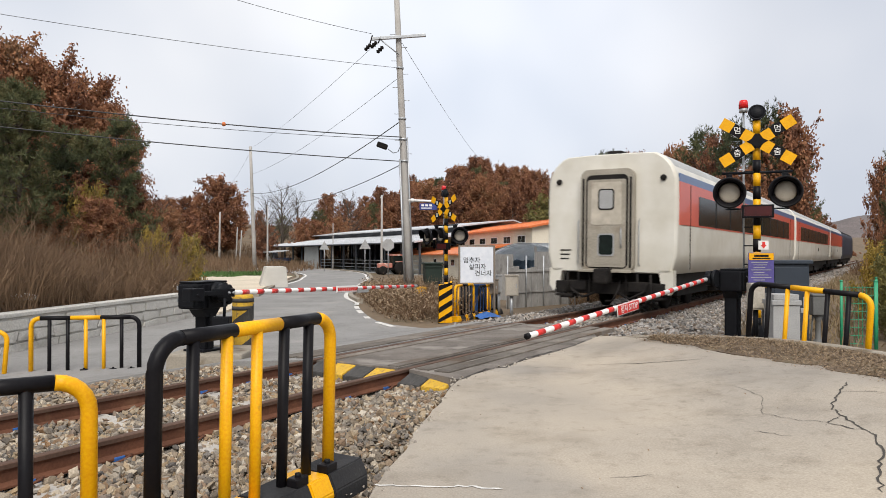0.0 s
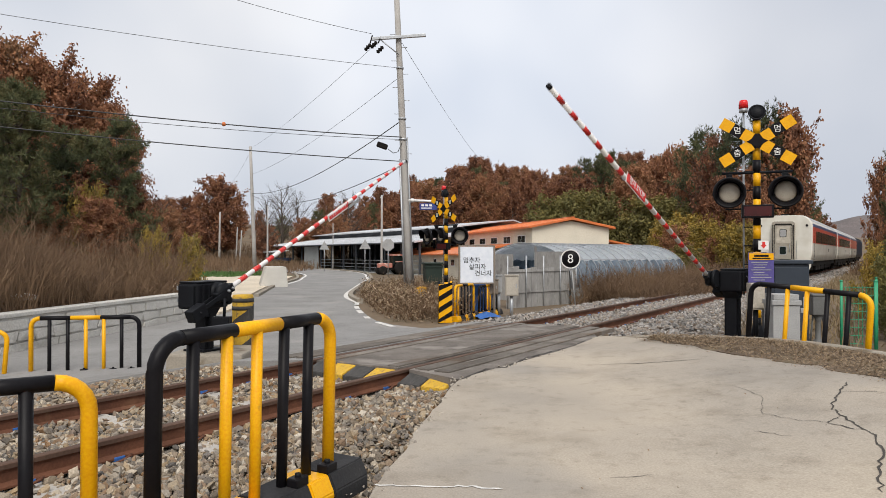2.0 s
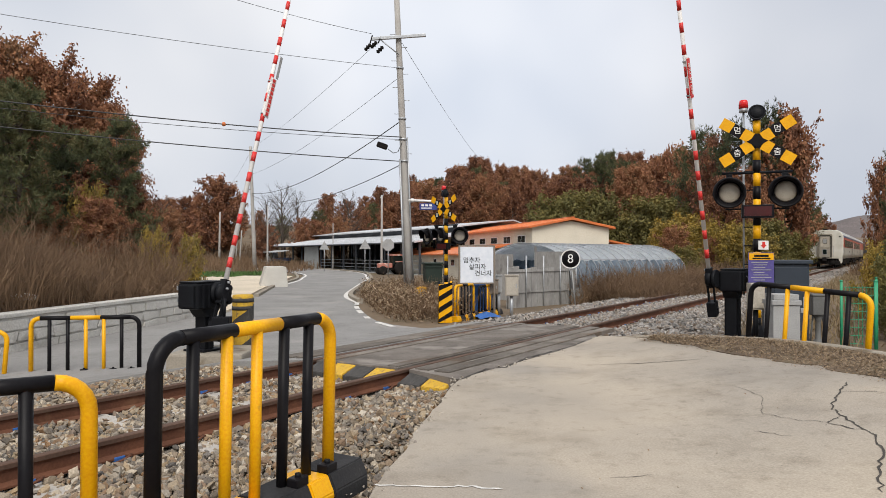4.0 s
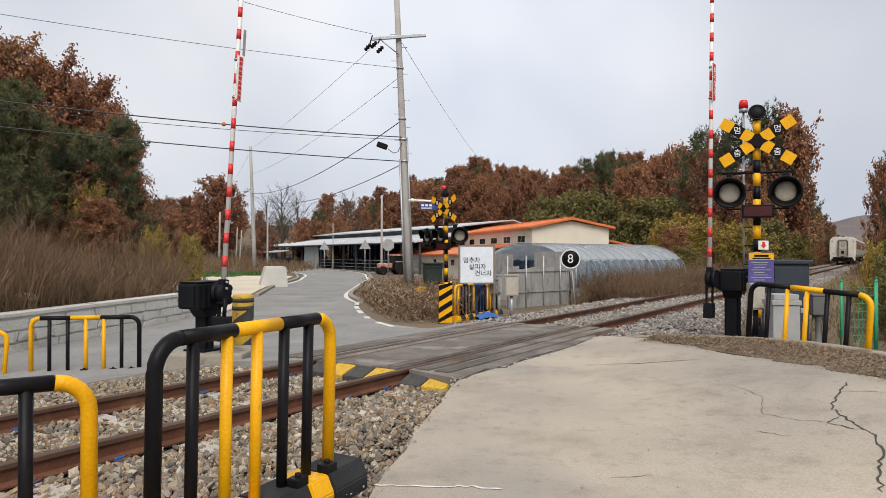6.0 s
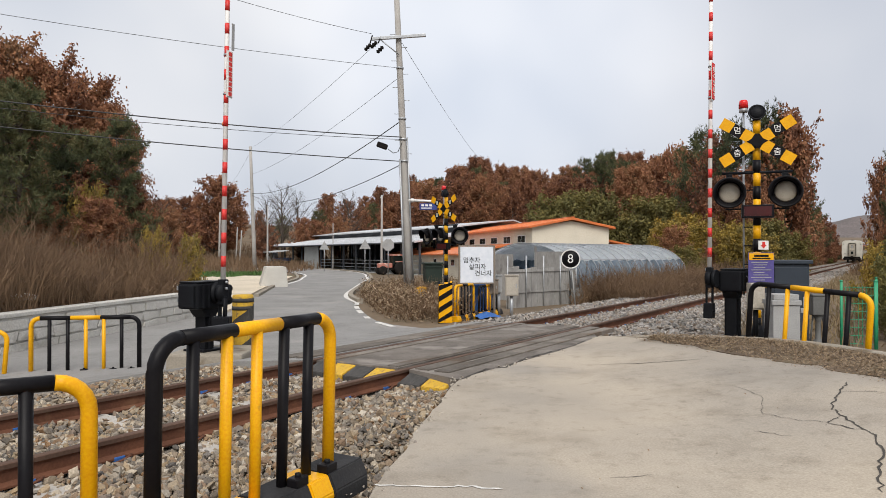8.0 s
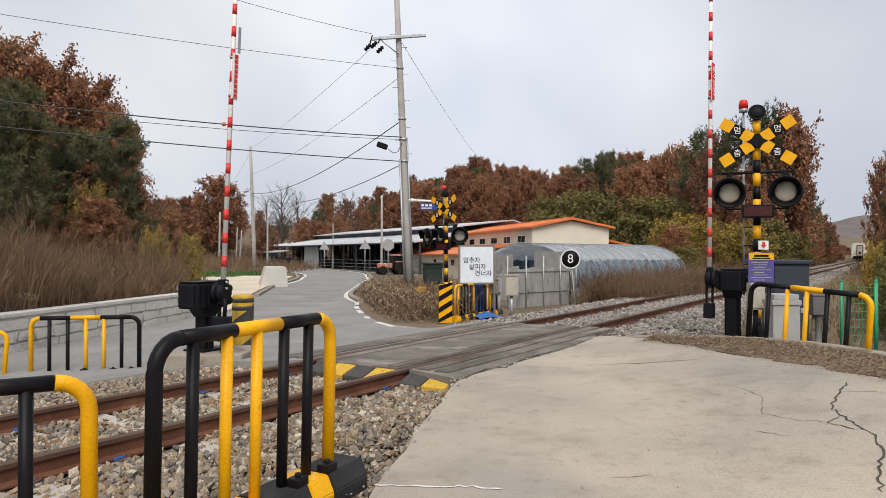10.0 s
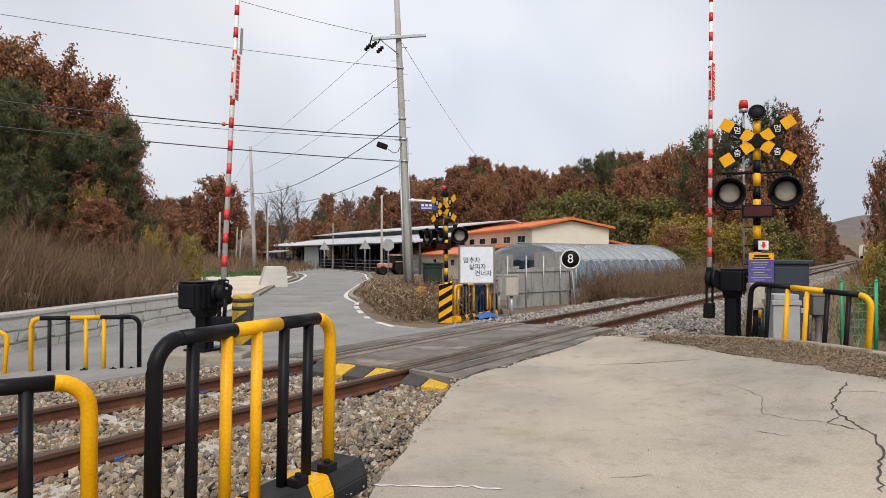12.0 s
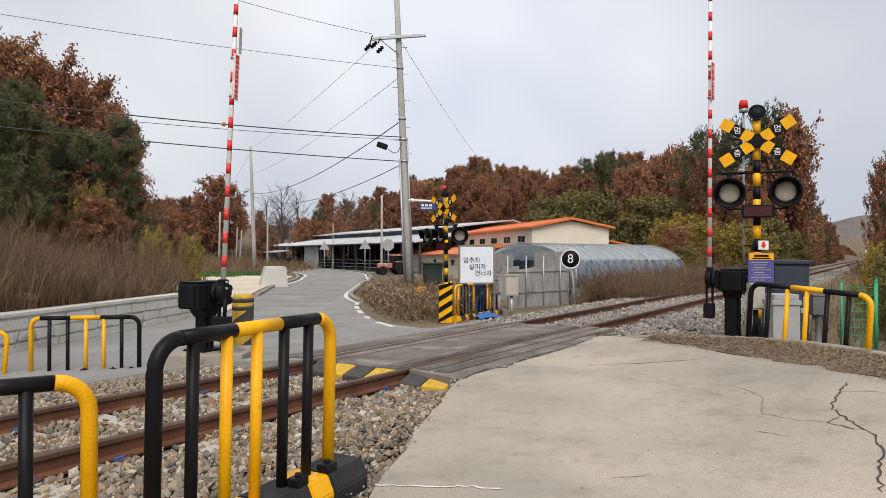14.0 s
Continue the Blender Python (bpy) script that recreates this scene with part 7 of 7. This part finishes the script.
def blades(name, x, y, z, h, width, lean, seed, material, label, category, twigs=0):
    """Thin upright stems, each a bent sliver, with side twigs."""
    r = np.random.default_rng(seed)
    n = len(x)
    base = np.stack([x, y, z], 1)
    dirs = r.normal(size=(n, 3)) * lean
    dirs[:, 2] = 1
    dirs /= np.linalg.norm(dirs, axis=1)[:, None]
    tops = base + dirs * h[:, None]
    mids = base + dirs * (h * 0.55)[:, None] - np.stack([dirs[:, 0], dirs[:, 1], np.zeros(n)], 1) * (h * 0.15)[:, None]
    a = r.uniform(0, 2 * np.pi, n)
    side = np.stack([np.cos(a), np.sin(a), np.zeros(n)], 1) * width
    vs = [np.stack([base - side, base + side, mids + side * 0.8, mids - side * 0.8, tops], 1)]
    tri = np.array([[0, 1, 2], [0, 2, 3], [3, 2, 4]])
    fs = [(tri[None] + 5 * np.arange(n)[:, None, None]).reshape(-1, 3)]
    off = 5 * n
    for k in range(twigs):
        t = r.uniform(0.3, 0.95, n)
        p = base + (tops - base) * t[:, None]
        dv = r.normal(size=(n, 3)) * 0.5
        dv[:, 2] = np.abs(dv[:, 2]) + 0.4
        e = p + dv * (h * 0.28 * (1.2 - t))[:, None]
        vs.append(np.stack([p - side * 0.5, p + side * 0.5, e + side * 0.5], 1))
        fs.append((np.array([[0, 1, 2]])[None] + off + 3 * np.arange(n)[:, None, None]).reshape(-1, 3))
        off += 3 * n
    ob = fast_mesh(name, np.concatenate([q.reshape(-1, 3) for q in vs]), np.concatenate(fs), material)
    return tagged(ob, label, category, kind="stuff")


def gz(x, y):
    return np.array([ground_z(a, b) for a, b in zip(x, y)])


R6 = np.random.default_rng(77)
# brush on the bank behind the wall
n = 24000
u = R6.uniform(-14, 10, n)
v = 0.35 + 15 * R6.random(n) ** 1.3
k = (u < 0) | (v > 0.8 + 0.6 * u)
u, v, n = u[k], v[k], int(k.sum())
T_ = (WALL_B - WALL_A).normalized()
bx = WALL_B.x + T_.x * u - T_.y * v
by = WALL_B.y + T_.y * u + T_.x * v
hh = R6.uniform(1.1, 2.7, n) * np.clip(1.15 - np.maximum(u, 0) / 12, 0.2, 1) * (0.45 + 0.55 * np.clip(v / 1.5, 0, 1)) * (0.75 + 0.35 * np.sin(u * 0.7) * np.sin(v * 0.5 + 1))
blades("brush", bx, by, gz(bx, by) - 0.05, hh * 1.1, 0.010, 0.5, 1, M_BRUSH, "dense red-brown dead brush covering the bank", "brush", 10)
# dry slope further off
n = 7000
sx = R6.uniform(-40, -14, n)
sy = R6.uniform(63, 110, n)
blades("slope_brush", sx, sy, gz(sx, sy), R6.uniform(0.5, 1.5, n), 0.03, 0.35, 2, M_BRUSH, "dry brown scrub on the far slope", "brush", 4)
# weeds round the pole and along the yard
n = 5200
wx = R6.uniform(-4.2, 0.7, n)
wy = R6.uniform(18.2, 32, n)
edge = np.interp(wy, [16, 17.5, 21.5, 29, 38], [-0.6, -1.0, -2.2, -3.5, -4.1])
k = wx > edge
wx, wy = wx[k], wy[k]
blades("weeds", wx, wy, gz(wx, wy), R6.uniform(0.25, 1.15, len(wx)) * (0.5 + 0.5 * np.clip((wx - np.interp(wy, [16, 17.5, 21.5, 29, 38], [-0.6, -1.0, -2.2, -3.5, -4.1])) / 1.0, 0, 1)), 0.010, 0.95, 3, M_BRUSH, "tangle of dead weeds round the pole", "weeds", 9)
n = 14000
wx = R6.uniform(-4.2, 0.7, n)
wy = R6.uniform(17.6, 32, n)
k = wx > np.interp(wy, [16, 17.5, 21.5, 29, 38], [-0.9, -1.2, -2.3, -3.6, -4.2])
wx, wy = wx[k], wy[k]
blades("dead_leaves", wx, wy, gz(wx, wy) + 0.75 * R6.random(len(wx)) ** 1.6, R6.uniform(0.05, 0.2, len(wx)), 0.02, 2.5, 23, M_LITTER, "brown curled dead leaves in the weeds", "leaf litter", 0)
# grass along the far side of the line
n = 15000
gs = R6.uniform(16, 60, n)
gd = 9.0 + 9 * R6.random(n) ** 1.2
p = np.array([tr(a, b)[:2] for a, b in zip(gs, gd)])
k = (p[:, 0] > 4.4) & ~((p[:, 1] > 23) & (p[:, 0] < 10.5) & ((p[:, 1] - 24.0) > (p[:, 0] - 4.2) * 1.02))
p, gd2 = p[k], gd[k]
blades("trackside_grass", p[:, 0], p[:, 1], gz(p[:, 0], p[:, 1]), R6.uniform(0.35, 1.25, len(p)) * (0.4 + 0.6 * np.clip((gd2 - 9) / 1.5, 0, 1)), 0.013, 0.8, 4, M_BRUSH, "dry brown grass and scrub along the track", "grass", 8)
# brush before the greenhouse
n = 12000
q = R6.uniform(0.8, 15.0, n)
w = R6.uniform(0.15, 3.2, n)
fx, fy = 4.1 + 0.70 * q + 0.717 * w, 23.9 + 0.717 * q - 0.697 * w
blades("yard_brush", fx, fy, gz(fx, fy), R6.uniform(0.6, 1.75, n) * np.clip(1.1 - w / 4.5, 0.3, 1), 0.012, 0.95, 14, M_BRUSH, "red-brown dead brush before the greenhouse", "brush", 10)
n = 9000
gs = R6.uniform(60, 150, n)
gd = 9.5 + 12 * R6.random(n)
p = np.array([tr(a, b)[:2] for a, b in zip(gs, gd)])
blades("trackside_grass", p[:, 0], p[:, 1], gz(p[:, 0], p[:, 1]), R6.uniform(0.5, 1.8, n), 0.04, 0.35, 5, M_BRUSH, "dry brown grass and scrub along the track", "grass", 4)
# near side of the line, past the equipment
n = 12000
gs = R6.uniform(13.0, 70, n)
gd = 2.6 - 6.5 * R6.random(n) ** 1.4
p = np.array([tr(a, b)[:2] for a, b in zip(gs, gd)])
k = ~((p[:, 0] < 5.6) & (p[:, 1] < 10.8))
p = p[k]
blades("verge_grass", p[:, 0], p[:, 1], gz(p[:, 0], p[:, 1]), R6.uniform(0.1, 0.6, len(p)), 0.010, 0.6, 6, M_GRASS, "short dead grass and weeds beside the track", "grass", 4)
n = 9000
gs = R6.uniform(48, 170, n)
gd = 2.4 - 11 * R6.random(n)
p = np.array([tr(a, b)[:2] for a, b in zip(gs, gd)])
blades("verge_scrub", p[:, 0], p[:, 1], gz(p[:, 0], p[:, 1]), R6.uniform(0.4, 1.5, n), 0.035, 0.5, 16, M_BRUSH, "brown scrub along the line", "brush", 5)
# farm forecourt rows of green crop
n = 3000
cx = R6.uniform(-21.5, -15.5, n)
cy = R6.uniform(50, 62, n)
blades("crop", cx, cy, gz(cx, cy), R6.uniform(0.15, 0.4, n), 0.07, 0.8, 8, M_CROP, "low green vegetable crop on the slope", "crop", 3)
# leaf litter and crumbs on the road's edge
n = 26000
ly = R6.uniform(2.0, 9.7, n)
lin = np.interp(ly, [2, 4.5, 6.3, 7.6, 8.7, 9.7], [4.9, 4.4, 4.0, 3.55, 3.25, 2.95])
lout = np.interp(ly, [2, 4.5, 7.1, 8.2, 8.8, 9.75], [5.3, 5.0, 4.66, 4.35, 3.9, 3.0])
share = R6.random(n) ** 0.8
lx = lin - 0.22 * R6.random(n) ** 3 + (lout - lin) * share
lz = np.array([road_z(a, b) for a, b in zip(lx, ly)]) + 0.012 + 0.062 * share
blades("leaf_litter", lx, ly, lz, R6.uniform(0.012, 0.05, n), 0.006, 4.0, 9, M_LITTER, "dry leaves and straw on the dirt", "leaf litter", 0)
n = 90
ly = R6.uniform(2.2, 8.5, n)
lx = R6.uniform(-0.3, 3.6, n)
lz = np.array([road_z(a, b) for a, b in zip(lx, ly)]) + 0.004
k = lx > left_edge(ly) + 0.05
stones("road_crumbs", np.stack([lx, ly, lz], 1)[k], R6.uniform(0.002, 0.007, n)[k], 10, "scattered small stone crumbs on the concrete road")

n = 170
t_ = R6.random(n)
cx_ = np.interp(t_, [0, 0.35, 1], [-0.5, 0.10, 2.4]) + R6.normal(size=n) * 0.06
cy_ = np.interp(t_, [0, 0.35, 1], [3.2, 7.1, 10.55]) + R6.normal(size=n) * 0.06
stones("edge_chips", np.stack([cx_, cy_, np.full(n, 0.0)], 1), 0.005 + 0.02 * R6.random(n) ** 3, 31, "broken pale concrete chips along the road's edge", M_CHIP)


def litter_bag():
    bm = bmesh.new()
    bmesh.ops.create_icosphere(bm, subdivisions=3, radius=0.19)
    for q in bm.verts:
        q.co = Vector((q.co.x * 1.5, q.co.y * 0.7, q.co.z * 0.4)) * (1 + 0.35 * noise.noise(q.co * 7))
    ob = obj("plastic_sheet", bm, M_WHITE)
    ob.matrix_world = pose(-8.6, 14.0, 0.45)
    tagged(ob, "crumpled white plastic sheet on the bank", "litter")


litter_bag()


# ---- what moves ----
def motions():
    rows = []
    for i in range(29):
        t = i * 0.5
        s = 15.2 + 15.0 * t
        p, q = tr(s, D_MID, CANT / 2 - 0.0), tr(s + 20, D_MID, 0)
        heading = math.degrees(math.atan2(q.y - p.y, q.x - p.x)) - 90
        rows.append((t, Matrix.Translation(p) @ pose(0, 0, 0, 0, 0.8, heading)))
    walk(TRAIN, rows)
    left = [(0, -1.5), (0.9, -1.5), (1.1, 1.5), (1.3, 6.8), (1.5, 12.2), (1.8, 20.1), (2.2, 29.9), (2.5, 37.3), (2.8, 44.0), (3.0, 48.7), (3.2, 54.0), (3.7, 65.6), (4.3, 79), (4.8, 87.8), (5.1, 90.0), (5.3, 89.6), (5.5, 87.2), (5.7, 84.7), (5.9, 84.6), (6.1, 86.5), (6.3, 88.7), (6.5, 89.5), (6.8, 87.2), (7.0, 85.9), (7.25, 85.2), (7.5, 86.7), (7.75, 88.6), (8.0, 88.9), (8.2, 88.3), (8.8, 86.0), (9.4, 88.0), (10.3, 86.4), (10.5, 86.6), (11, 87.8), (11.5, 87.0), (12, 86.2), (13, 86.1), (14, 86.5)]
    walk(LEFT_ARM, [(t, pose(0, -0.06, 0.82, 0, -a, 0)) for t, a in left])
    right = [(0, -4.5), (0.8, -4.5), (1.0, -2.6), (1.2, 3.5), (1.3, 5.9), (1.5, 9.8), (1.8, 16.6), (2.0, 23.2), (2.2, 28.9), (2.4, 33.8), (2.6, 38.4), (2.8, 44.5), (3.0, 48.8), (3.2, 54.2), (3.7, 65.8), (4.3, 78.3), (4.8, 86.5), (5.3, 87.3), (5.5, 88.3), (5.7, 91.5), (5.9, 92.5), (6.1, 91.1), (6.3, 89.6), (6.5, 88.5), (6.9, 92.1), (7.3, 90.3), (7.7, 89.9), (8.2, 92.1), (9.2, 90.5), (10.3, 91.4), (11, 91.0), (12, 91.4), (13, 91.7), (14, 91.0)]
    walk(RIGHT_ARM, [(t, pose(0, -0.06, 1.02, 0, -a, 0)) for t, a in right])


motions()
